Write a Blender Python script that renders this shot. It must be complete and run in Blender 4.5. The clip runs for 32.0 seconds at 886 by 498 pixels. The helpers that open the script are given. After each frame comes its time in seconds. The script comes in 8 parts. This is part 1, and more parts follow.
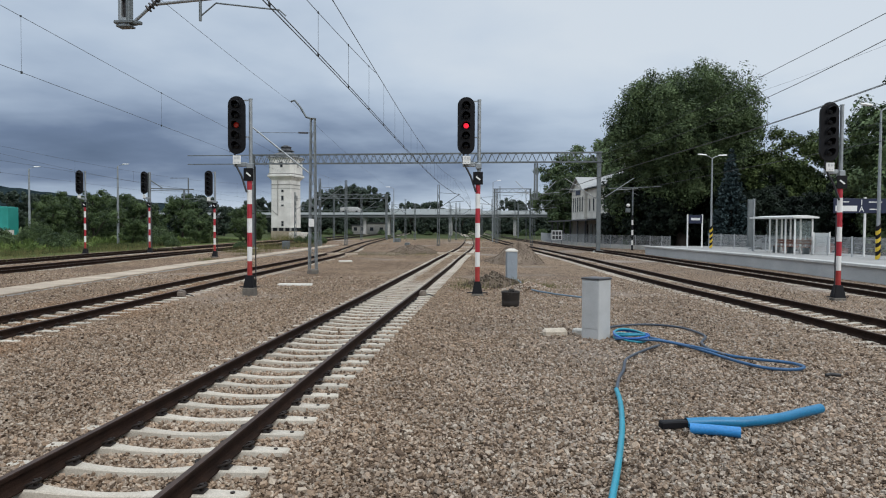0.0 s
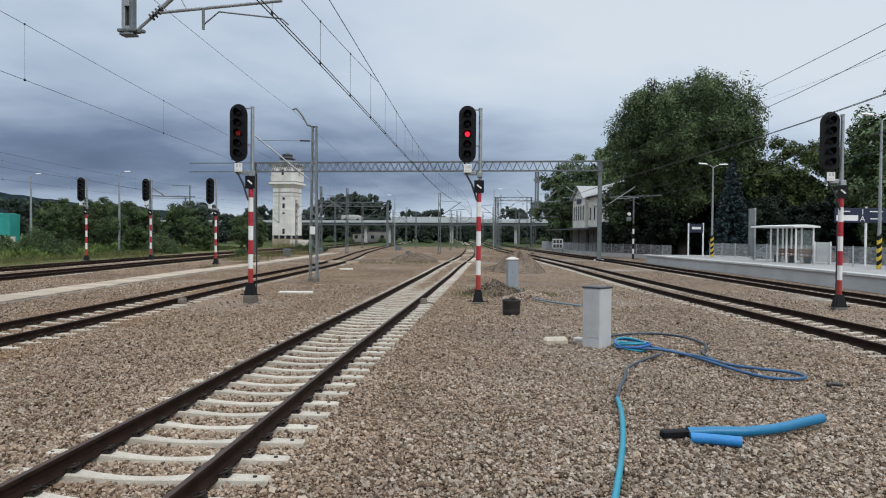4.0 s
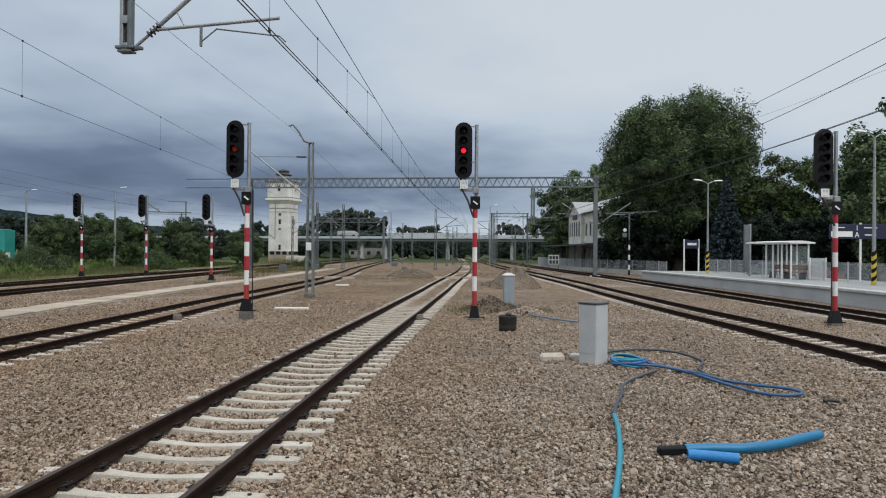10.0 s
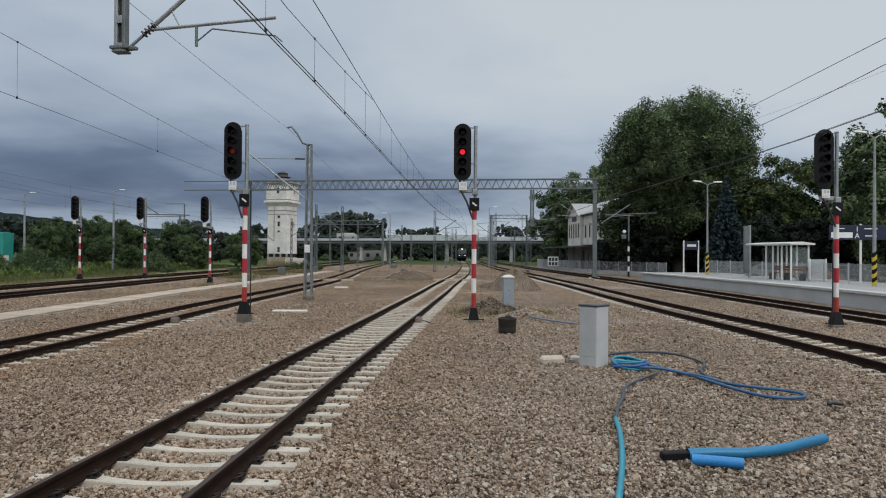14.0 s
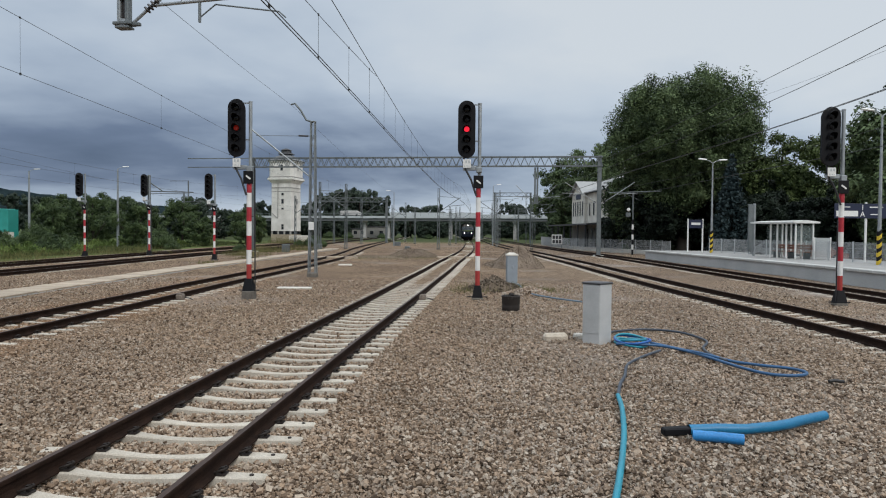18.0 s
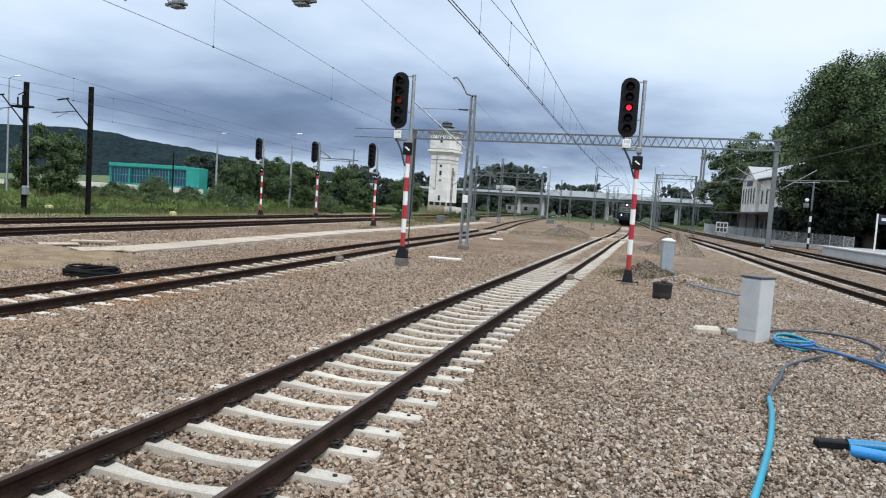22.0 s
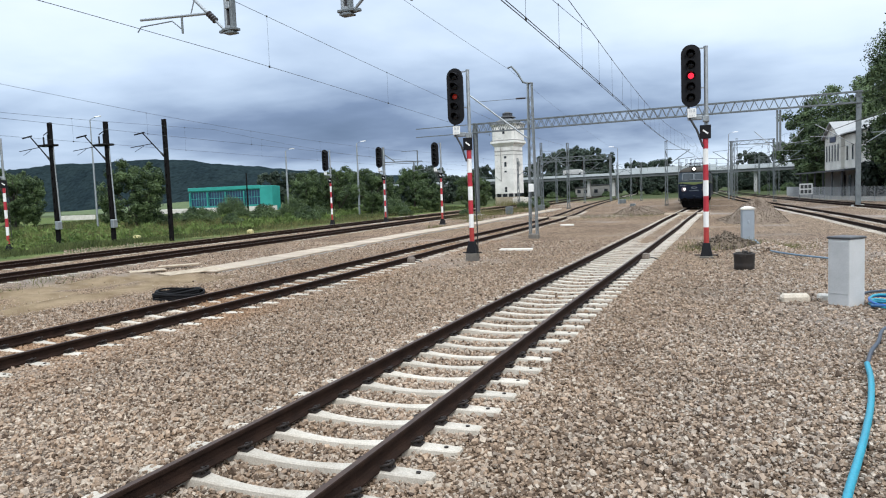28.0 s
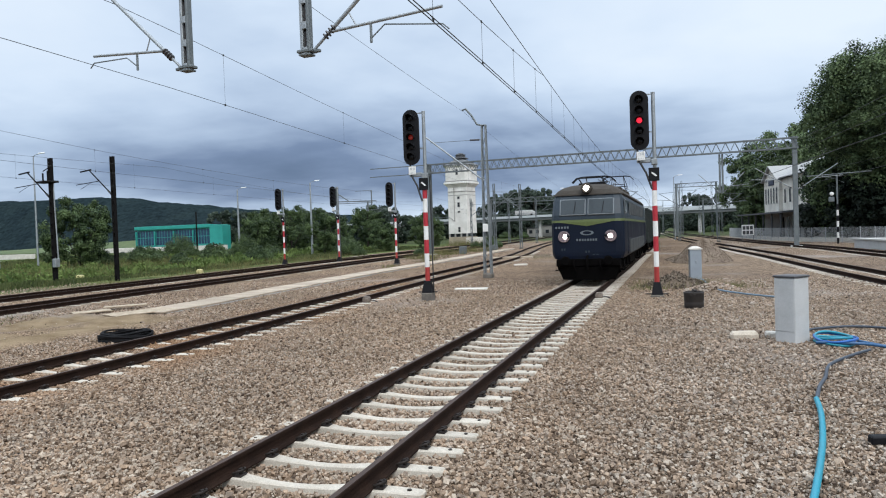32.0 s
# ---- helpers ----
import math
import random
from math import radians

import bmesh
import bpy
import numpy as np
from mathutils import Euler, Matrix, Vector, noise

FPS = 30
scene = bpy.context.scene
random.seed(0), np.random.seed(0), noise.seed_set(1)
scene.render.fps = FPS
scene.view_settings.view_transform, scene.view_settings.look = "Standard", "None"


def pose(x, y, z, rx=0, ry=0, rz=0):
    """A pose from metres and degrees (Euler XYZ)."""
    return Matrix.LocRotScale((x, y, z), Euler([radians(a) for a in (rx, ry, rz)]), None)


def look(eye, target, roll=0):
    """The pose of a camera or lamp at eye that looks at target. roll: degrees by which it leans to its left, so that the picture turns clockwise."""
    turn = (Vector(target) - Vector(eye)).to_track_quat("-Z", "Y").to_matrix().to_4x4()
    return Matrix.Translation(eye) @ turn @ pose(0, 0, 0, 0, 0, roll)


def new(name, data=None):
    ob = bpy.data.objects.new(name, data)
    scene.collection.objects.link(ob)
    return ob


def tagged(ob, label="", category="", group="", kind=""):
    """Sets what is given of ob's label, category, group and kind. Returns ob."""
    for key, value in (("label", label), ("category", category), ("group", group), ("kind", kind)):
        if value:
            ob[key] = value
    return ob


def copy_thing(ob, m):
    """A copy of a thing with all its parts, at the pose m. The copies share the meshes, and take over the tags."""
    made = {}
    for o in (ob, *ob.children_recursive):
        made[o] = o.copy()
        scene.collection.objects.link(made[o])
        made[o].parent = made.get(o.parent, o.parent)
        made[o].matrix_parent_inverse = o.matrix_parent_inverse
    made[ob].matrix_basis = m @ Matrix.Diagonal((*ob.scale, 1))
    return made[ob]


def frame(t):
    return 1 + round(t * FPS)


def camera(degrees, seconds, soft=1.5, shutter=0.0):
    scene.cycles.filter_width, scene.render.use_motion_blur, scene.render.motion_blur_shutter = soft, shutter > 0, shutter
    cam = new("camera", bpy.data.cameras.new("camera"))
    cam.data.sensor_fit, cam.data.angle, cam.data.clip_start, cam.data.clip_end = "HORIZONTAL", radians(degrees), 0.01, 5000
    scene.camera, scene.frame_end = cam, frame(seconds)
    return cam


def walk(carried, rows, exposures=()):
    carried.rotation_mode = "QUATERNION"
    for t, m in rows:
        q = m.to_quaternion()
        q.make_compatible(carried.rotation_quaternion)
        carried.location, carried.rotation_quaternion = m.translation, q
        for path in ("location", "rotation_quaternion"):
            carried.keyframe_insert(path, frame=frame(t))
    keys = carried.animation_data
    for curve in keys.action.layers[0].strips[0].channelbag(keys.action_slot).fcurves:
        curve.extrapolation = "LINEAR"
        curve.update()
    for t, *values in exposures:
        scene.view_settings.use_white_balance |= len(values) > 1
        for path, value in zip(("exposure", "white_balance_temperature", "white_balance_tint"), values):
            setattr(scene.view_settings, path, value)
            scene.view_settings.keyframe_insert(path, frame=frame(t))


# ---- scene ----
cam = camera(65.4, 32.0, soft=1.1)
PATH = [
    (0, (0.056, -0.014, 2.323), (-0.191, 1.97, 2.262), 0.3),
    (0.5, (0.058, -0.022, 2.321), (-0.192, 1.961, 2.271), 0.4),
    (1, (0.056, -0.016, 2.321), (-0.195, 1.966, 2.245), 0.5),
    (1.5, (0.056, -0.022, 2.322), (-0.193, 1.962, 2.259), 0.5),
    (2, (0.054, -0.012, 2.327), (-0.195, 1.972, 2.27), 0.5),
    (2.5, (0.057, -0.014, 2.322), (-0.193, 1.97, 2.282), 0.5),
    (3, (0.05, -0.005, 2.336), (-0.199, 1.979, 2.301), 0.5),
    (3.5, (0.052, -0.023, 2.323), (-0.198, 1.961, 2.288), 0.5),
    (5.5, (0.057, -0.013, 2.325), (-0.189, 1.971, 2.275), 0.4),
    (6, (0.056, -0.021, 2.322), (-0.189, 1.964, 2.275), 0.4),
    (6.5, (0.059, -0.007, 2.324), (-0.186, 1.977, 2.292), 0.4),
    (7, (0.056, -0.027, 2.319), (-0.188, 1.957, 2.277), 0.4),
    (7.5, (0.062, -0.026, 2.322), (-0.182, 1.959, 2.314), 0.4),
    (8, (0.057, -0.017, 2.325), (-0.185, 1.969, 2.313), 0.4),
    (8.5, (0.056, -0.018, 2.327), (-0.186, 1.967, 2.315), 0.5),
    (9, (0.058, -0.023, 2.32), (-0.184, 1.963, 2.318), 0.4),
    (9.5, (0.058, -0.029, 2.328), (-0.184, 1.956, 2.335), 0.4),
    (10, (0.054, -0.025, 2.322), (-0.185, 1.96, 2.331), 0.5),
    (10.5, (0.055, -0.016, 2.326), (-0.186, 1.97, 2.327), 0.5),
    (11, (0.05, -0.022, 2.32), (-0.189, 1.963, 2.335), 0.5),
    (11.5, (0.045, 0.078, 2.317), (-0.187, 2.064, 2.334), 0.4),
    (12, (0.036, 0.098, 2.325), (-0.197, 2.085, 2.333), 0.4),
    (12.5, (0.043, 0.086, 2.324), (-0.191, 2.072, 2.354), 0.5),
    (13, (0.048, 0.099, 2.326), (-0.189, 2.085, 2.34), 0.5),
    (13.5, (0.042, 0.107, 2.322), (-0.194, 2.093, 2.339), 0.4),
    (15.5, (0.067, 0.097, 2.321), (-0.173, 2.082, 2.323), 0.4),
    (16, (0.071, 0.104, 2.324), (-0.169, 2.089, 2.331), 0.5),
    (16.5, (0.071, 0.1, 2.321), (-0.17, 2.085, 2.313), 0.4),
    (17, (0.059, 0.111, 2.328), (-0.186, 2.095, 2.294), 0.7),
    (17.5, (0.065, 0.091, 2.325), (-0.184, 2.075, 2.281), 0.6),
    (18, (0.042, 0.074, 2.32), (-0.205, 2.058, 2.27), 0.5),
    (18.5, (0.043, 0.095, 2.334), (-0.208, 2.078, 2.246), 0.7),
    (19, (0.071, 0.085, 2.323), (-0.199, 2.065, 2.254), 1.4),
    (19.5, (0.07, 0.019, 2.317), (-0.27, 1.989, 2.243), 2.5),
    (20, (0.086, 0.035, 2.314), (-0.302, 1.994, 2.212), 2.4),
    (20.5, (0.085, 0.054, 2.313), (-0.384, 1.996, 2.204), 1.4),
    (21, (0.117, 0.002, 2.308), (-0.45, 1.914, 2.156), 0.7),
    (21.5, (0.14, 0.01, 2.309), (-0.51, 1.893, 2.127), 2.1),
    (22, (0.154, 0.023, 2.341), (-0.516, 1.903, 2.204), 3.8),
    (22.5, (0.111, 0.104, 2.332), (-0.6, 1.97, 2.216), 1.4),
    (23, (0.128, 0.092, 2.246), (-0.612, 1.946, 2.112), 2.0),
    (23.5, (0.115, 0.078, 2.261), (-0.712, 1.896, 2.159), 1.6),
    (24, (0.226, -0.025, 2.271), (-0.653, 1.765, 2.118), 0.1),
    (24.5, (0.169, 0.077, 2.287), (-0.705, 1.875, 2.214), 0.6),
    (26.5, (0.184, 0.0, 2.288), (-0.734, 1.773, 2.186), -1.7),
    (27, (0.227, 0.018, 2.337), (-0.661, 1.809, 2.274), -1.8),
    (27.5, (0.269, 0.068, 2.302), (-0.635, 1.838, 2.079), -1.9),
    (28, (0.257, 0.047, 2.34), (-0.607, 1.844, 2.185), -2.2),
    (28.5, (0.22, 0.007, 2.32), (-0.571, 1.842, 2.252), -1.5),
    (29, (0.23, 0.064, 2.312), (-0.553, 1.903, 2.24), -1.7),
    (29.5, (0.215, 0.029, 2.319), (-0.548, 1.876, 2.251), -1.5),
    (30, (0.224, 0.011, 2.309), (-0.502, 1.874, 2.245), -1.5),
    (30.5, (0.251, 0.078, 2.311), (-0.464, 1.945, 2.249), -1.5),
    (31, (0.223, -0.013, 2.31), (-0.473, 1.861, 2.247), -1.4),
    (31.5, (0.215, 0.023, 2.307), (-0.502, 1.889, 2.245), -1.5),
    (32, (0.169, 0.009, 2.332), (-0.569, 1.867, 2.287), -2.0),
]
walk(cam, [(t, look(eye, target, roll)) for t, eye, target, roll in PATH],
     exposures=[(0, 0.12, 6320, 10), (3, 0.17, 6320, 10), (6, 0.18, 6360, 10), (8, 0.0, 6400, 10), (10, 0.03, 6440, 10), (12, 0.0, 6460, 10), (13, -0.1, 6470, 10), (16, -0.12, 6490, 10), (17, -0.1, 6490, 10), (18, 0.05, 6470, 10),
                (19, 0.17, 6400, 10), (20, 0.34, 6350, 10), (21, 0.47, 6260, 10), (22, 0.57, 6150, 10), (23, 0.54, 6130, 10), (24, 0.67, 6130, 10), (25, 0.64, 6150, 10), (27, 0.57, 6180, 10),
                (28, 0.7, 6200, 10), (29, 0.53, 6160, 10), (30, 0.57, 6160, 10), (31, 0.5, 6170, 10), (32, 0.48, 6180, 10)])

# ---- sky and sun -------------------------------------------------------------
SUN_ELEV, SUN_ROT = radians(42), radians(70)
world = bpy.data.worlds.new("world")
scene.world = world
world.use_nodes = True
wt = world.node_tree
wt.nodes.clear()
w_out = wt.nodes.new("ShaderNodeOutputWorld")
w_bg = wt.nodes.new("ShaderNodeBackground")
w_bg.inputs["Strength"].default_value = 1.0
w_tc = wt.nodes.new("ShaderNodeTexCoord")
w_sky = wt.nodes.new("ShaderNodeTexSky")
w_sky.sky_type = "NISHITA"
w_sky.sun_disc = False
w_sky.sun_elevation, w_sky.sun_rotation = SUN_ELEV, SUN_ROT
w_sky_dim = wt.nodes.new("ShaderNodeVectorMath")
w_sky_dim.operation = "SCALE"
w_sky_dim.inputs["Scale"].default_value = 0.06
wt.links.new(w_sky.outputs[0], w_sky_dim.inputs[0])
# flattened cloud deck: direction divided by its height
w_sep = wt.nodes.new("ShaderNodeSeparateXYZ")
wt.links.new(w_tc.outputs["Generated"], w_sep.inputs[0])


def wmath(op, a, b=None, clamp=False):
    n = wt.nodes.new("ShaderNodeMath")
    n.operation, n.use_clamp = op, clamp
    for i, v in enumerate((a, b)):
        if v is None:
            continue
        if isinstance(v, (int, float)):
            n.inputs[i].default_value = v
        else:
            wt.links.new(v, n.inputs[i])
    return n.outputs[0]


w_h = wmath("ADD", wmath("MAXIMUM", w_sep.outputs[2], 0.0), 0.16)
w_u = wmath("DIVIDE", w_sep.outputs[0], w_h)
w_v = wmath("DIVIDE", w_sep.outputs[1], w_h)
w_comb = wt.nodes.new("ShaderNodeCombineXYZ")
wt.links.new(w_u, w_comb.inputs[0])
wt.links.new(w_v, w_comb.inputs[1])
w_big = wt.nodes.new("ShaderNodeTexNoise")
w_big.inputs["Scale"].default_value = 0.75
w_big.inputs["Detail"].default_value = 5
w_big.inputs["Roughness"].default_value = 0.5
w_big.inputs["Distortion"].default_value = 0.3
wt.links.new(w_comb.outputs[0], w_big.inputs["Vector"])
w_small = wt.nodes.new("ShaderNodeTexNoise")
w_small.inputs["Scale"].default_value = 2.6
w_small.inputs["Detail"].default_value = 6
wt.links.new(w_comb.outputs[0], w_small.inputs["Vector"])
# the dark storm bank stands low ahead and to the left; the deck is paler overhead and towards the sun on the right


def wstep(src, lo, hi, amount):
    n = wt.nodes.new("ShaderNodeMapRange")
    n.interpolation_type = "SMOOTHSTEP"
    n.inputs["From Min"].default_value, n.inputs["From Max"].default_value = lo, hi
    n.inputs["To Min"].default_value, n.inputs["To Max"].default_value = 0.0, amount
    wt.links.new(src, n.inputs["Value"])
    return n.outputs[0]


w_val = wmath("ADD", wmath("SUBTRACT", wmath("MULTIPLY", w_big.outputs[0], 0.76), 0.18), wmath("MULTIPLY", w_small.outputs[0], 0.25))
w_val = wmath("ADD", w_val, wstep(w_sep.outputs[2], 0.09, 0.25, 0.48))
w_val = wmath("ADD", w_val, wstep(w_sep.outputs[2], 0.24, 0.60, 0.17))
w_val = wmath("ADD", w_val, wstep(w_sep.outputs[0], -0.35, 0.45, 0.32))
w_val = wmath("ADD", w_val, wstep(w_sep.outputs[2], 0.085, 0.015, 0.36))
w_val = wmath("SUBTRACT", w_val, wmath("MULTIPLY", wstep(w_sep.outputs[2], 0.19, 0.10, 0.06), wstep(w_sep.outputs[0], 0.14, -0.10, 1.0)))
w_val = wmath("ADD", w_val, wmath("MULTIPLY", wstep(w_sep.outputs[2], 0.26, 0.14, 0.075), wstep(w_sep.outputs[0], -0.42, -0.15, 1.0)))
# a paler gap under the deck, far to the left over the hills
w_val = wmath("ADD", w_val, wmath("MULTIPLY", wstep(w_sep.outputs[0], -0.48, -0.80, 0.17), wstep(w_sep.outputs[2], 0.34, 0.12, 1.0)))
w_ramp = wt.nodes.new("ShaderNodeValToRGB")
els = w_ramp.color_ramp.elements
els[0].position, els[0].color = 0.20, (0.095, 0.135, 0.215, 1)
els[1].position, els[1].color = 1.0, (0.635, 0.69, 0.74, 1)
for p, c in ((0.34, (0.145, 0.195, 0.295, 1)), (0.50, (0.29, 0.36, 0.47, 1)), (0.66, (0.42, 0.50, 0.605, 1)), (0.82, (0.54, 0.615, 0.70, 1))):
    e = els.new(p)
    e.color = c
wt.links.new(w_val, w_ramp.inputs[0])
w_mix = wt.nodes.new("ShaderNodeMix")
w_mix.data_type = "RGBA"
w_mix.inputs[0].default_value = 0.9
wt.links.new(w_sky_dim.outputs[0], w_mix.inputs[6])
wt.links.new(w_ramp.outputs[0], w_mix.inputs[7])
wt.links.new(w_mix.outputs[2], w_bg.inputs["Color"])
# thinner cloud overhead lets more light through
wt.links.new(wmath("ADD", wstep(w_sep.outputs[2], 0.42, 0.85, 1.45), 1.0), w_bg.inputs["Strength"])
wt.links.new(w_bg.outputs[0], w_out.inputs[0])

sun = new("sun", bpy.data.lights.new("sun", "SUN"))
sun.data.energy, sun.data.angle, sun.data.color = 1.3, radians(25), (1.0, 0.96, 0.9)
sun.matrix_world = look((20, -8, 30), (0, 20, 0))

# ---- materials ---------------------------------------------------------------
MATS = {}


def mat(name, col, rough=0.6, metal=0.0, var=0.25, scale=8.0, fine=60.0, bump=0.15, col2=None, spread=0.5,
        coords="Object", rand=0.0, emit=None, spec=0.5, bump_dist=0.01, detail=6, shape=None):
    """A surface with two scales of variation: broad stains between col and col2, fine grain in tone and relief."""
    m = bpy.data.materials.new(name)
    m.use_nodes = True
    nt = m.node_tree
    b = nt.nodes["Principled BSDF"]
    b.inputs["Roughness"].default_value, b.inputs["Metallic"].default_value = rough, metal
    b.inputs["Specular IOR Level"].default_value = spec
    tc = nt.nodes.new("ShaderNodeTexCoord")
    out = tc.outputs[coords]
    if coords == "World":
        out = None
    n1, n2 = nt.nodes.new("ShaderNodeTexNoise"), nt.nodes.new("ShaderNodeTexNoise")
    n1.inputs["Scale"].default_value, n2.inputs["Scale"].default_value = scale, fine
    n1.inputs["Detail"].default_value = detail
    n2.inputs["Detail"].default_value = 3
    for n in (n1, n2):
        nt.links.new(out, n.inputs["Vector"])
    c2 = col2 or tuple(c * (1 - var) for c in col)
    ramp = nt.nodes.new("ShaderNodeValToRGB")
    ramp.color_ramp.elements[0].position, ramp.color_ramp.elements[1].position = 0.5 - spread / 2, 0.5 + spread / 2
    ramp.color_ramp.elements[0].color, ramp.color_ramp.elements[1].color = (*c2, 1), (*col, 1)
    nt.links.new(n1.outputs[0], ramp.inputs[0])
    mul = nt.nodes.new("ShaderNodeMix")
    mul.data_type, mul.blend_type = "RGBA", "MULTIPLY"
    mul.inputs[0].default_value = 1.0
    r2 = nt.nodes.new("ShaderNodeMapRange")
    r2.inputs["From Min"].default_value, r2.inputs["From Max"].default_value = 0.3, 0.7
    r2.inputs["To Min"].default_value, r2.inputs["To Max"].default_value = 1 - var, 1 + var * 0.4
    nt.links.new(n2.outputs[0], r2.inputs["Value"])
    nt.links.new(ramp.outputs[0], mul.inputs[6])
    nt.links.new(r2.outputs[0], mul.inputs[7])
    last = mul.outputs[2]
    if rand:
        info = nt.nodes.new("ShaderNodeObjectInfo" if rand > 0 else "ShaderNodeNewGeometry")
        rr = nt.nodes.new("ShaderNodeMapRange")
        rr.inputs["To Min"].default_value, rr.inputs["To Max"].default_value = 1 - abs(rand), 1 + abs(rand) * 0.6
        nt.links.new(info.outputs["Random" if rand > 0 else "Random Per Island"], rr.inputs["Value"])
        m2 = nt.nodes.new("ShaderNodeMix")
        m2.data_type, m2.blend_type = "RGBA", "MULTIPLY"
        m2.inputs[0].default_value = 1.0
        nt.links.new(last, m2.inputs[6])
        nt.links.new(rr.outputs[0], m2.inputs[7])
        last = m2.outputs[2]
    nt.links.new(last, b.inputs["Base Color"])
    if bump:
        bp = nt.nodes.new("ShaderNodeBump")
        bp.inputs["Strength"].default_value, bp.inputs["Distance"].default_value = bump, bump_dist
        nt.links.new(n2.outputs[0], bp.inputs["Height"])
        nt.links.new(bp.outputs[0], b.inputs["Normal"])
        rv = nt.nodes.new("ShaderNodeMapRange")
        rv.inputs["To Min"].default_value, rv.inputs["To Max"].default_value = max(0.03, rough - 0.12), min(1, rough + 0.12)
        nt.links.new(n1.outputs[0], rv.inputs["Value"])
        nt.links.new(rv.outputs[0], b.inputs["Roughness"])
    if emit:
        b.inputs["Emission Color"].default_value, b.inputs["Emission Strength"].default_value = (*emit[:3], 1), emit[3]
    MATS[name] = m
    return m


def glass(name, col, rough=0.05, alpha=0.35):
    m = bpy.data.materials.new(name)
    m.use_nodes = True
    nt = m.node_tree
    b = nt.nodes["Principled BSDF"]
    b.inputs["Base Color"].default_value = (*col, 1)
    b.inputs["Roughness"].default_value = rough
    b.inputs["Alpha"].default_value = alpha
    b.inputs["IOR"].default_value = 1.5
    return m


rust = mat("rust", (0.034, 0.019, 0.013), 0.9, 0.0, 0.45, 5, 90, 0.3, (0.014, 0.008, 0.006), spec=0.1)
rail_head = mat("rail_head", (0.075, 0.046, 0.034), 0.6, 0.1, 0.3, 6, 70, 0.1, (0.04, 0.024, 0.018), spec=0.3)
clip_steel = mat("clip_steel", (0.03, 0.022, 0.018), 0.6, 0.5, 0.3, 20, 120, 0.2)
sleeper_conc = mat("sleeper_concrete", (0.57, 0.52, 0.445), 0.9, 0, 0.25, 3.5, 70, 0.35, (0.42, 0.37, 0.30), rand=0.16, spec=0.2)
conc = mat("concrete", (0.50, 0.49, 0.47), 0.85, 0, 0.2, 2.5, 60, 0.3, (0.38, 0.37, 0.35))
stained_conc = mat("stained_footing_concrete", (0.19, 0.17, 0.145), 0.9, 0, 0.35, 4, 60, 0.3, (0.10, 0.088, 0.075))
conc_light = mat("pale_concrete", (0.66, 0.63, 0.57), 0.85, 0, 0.2, 1.5, 40, 0.3, (0.50, 0.46, 0.40))
conc_plat = mat("platform_concrete", (0.47, 0.475, 0.47), 0.85, 0, 0.2, 0.7, 30, 0.25, (0.36, 0.37, 0.37))
paving = mat("platform_paving", (0.36, 0.355, 0.34), 0.85, 0, 0.2, 0.9, 25, 0.2, (0.27, 0.265, 0.255), spec=0.2)
coping = mat("platform_coping", (0.56, 0.555, 0.53), 0.85, 0, 0.2, 1.2, 30, 0.2, (0.42, 0.415, 0.40), rand=0.12, spec=0.2)
galv = mat("galvanised_steel", (0.40, 0.42, 0.43), 0.5, 0.65, 0.25, 3, 60, 0.12, (0.27, 0.29, 0.30))
galv_dark = mat("weathered_steel", (0.20, 0.22, 0.225), 0.6, 0.5, 0.3, 3, 60, 0.15, (0.12, 0.135, 0.14))
mast_grey = mat("dull_galvanised_steel", (0.27, 0.295, 0.305), 0.6, 0.4, 0.3, 3, 60, 0.15, (0.16, 0.175, 0.18))
mast_dark = mat("tarred_steel", (0.009, 0.0085, 0.0085), 0.9, 0.0, 0.35, 4, 70, 0.2, (0.007, 0.006, 0.006), spec=0.1)
black = mat("black_paint", (0.008, 0.008, 0.010), 0.6, 0, 0.3, 6, 60, 0.08, spec=0.2)
lens_dark = mat("dark_lens", (0.008, 0.008, 0.01), 0.2, 0, 0.2, 20, 80, 0.0, spec=0.25)
red_on = mat("lit_red_lens", (0.3, 0.01, 0.01), 0.3, 0, 0.1, 10, 40, 0.0, emit=(1.0, 0.028, 0.06, 0.85))
red_dim = mat("dim_red_lens", (0.25, 0.02, 0.015), 0.2, 0, 0.1, 10, 40, 0.0, emit=(1.0, 0.06, 0.03, 0.05))
white_p = mat("white_paint", (0.78, 0.78, 0.76), 0.5, 0, 0.12, 4, 60, 0.08, (0.66, 0.65, 0.62))
red_p = mat("red_paint", (0.46, 0.024, 0.040), 0.45, 0, 0.2, 5, 60, 0.08, (0.33, 0.018, 0.028))
orange_p = mat("faded_red_paint", (0.40, 0.035, 0.03), 0.55, 0, 0.2, 5, 60, 0.08, (0.27, 0.025, 0.02))
yellow_p = mat("yellow_paint", (0.66, 0.46, 0.03), 0.5, 0, 0.2, 5, 50, 0.08)
navy_p = mat("navy_sign", (0.012, 0.018, 0.05), 0.4, 0, 0.2, 3, 50, 0.05)
grey_post = mat("grey_painted_steel", (0.29, 0.33, 0.37), 0.5, 0.1, 0.12, 3, 60, 0.06, (0.24, 0.27, 0.30))
cab_conc = mat("cabinet_plastic", (0.51, 0.515, 0.51), 0.62, 0, 0.1, 2.6, 50, 0.1, (0.40, 0.405, 0.40))
block_m = mat("chipped_tan_concrete", (0.62, 0.545, 0.44), 0.9, 0, 0.25, 9, 70, 0.5, (0.44, 0.37, 0.29), bump_dist=0.03)
lid_dark = mat("cabinet_lid", (0.055, 0.056, 0.06), 0.5, 0, 0.2, 6, 60, 0.1)
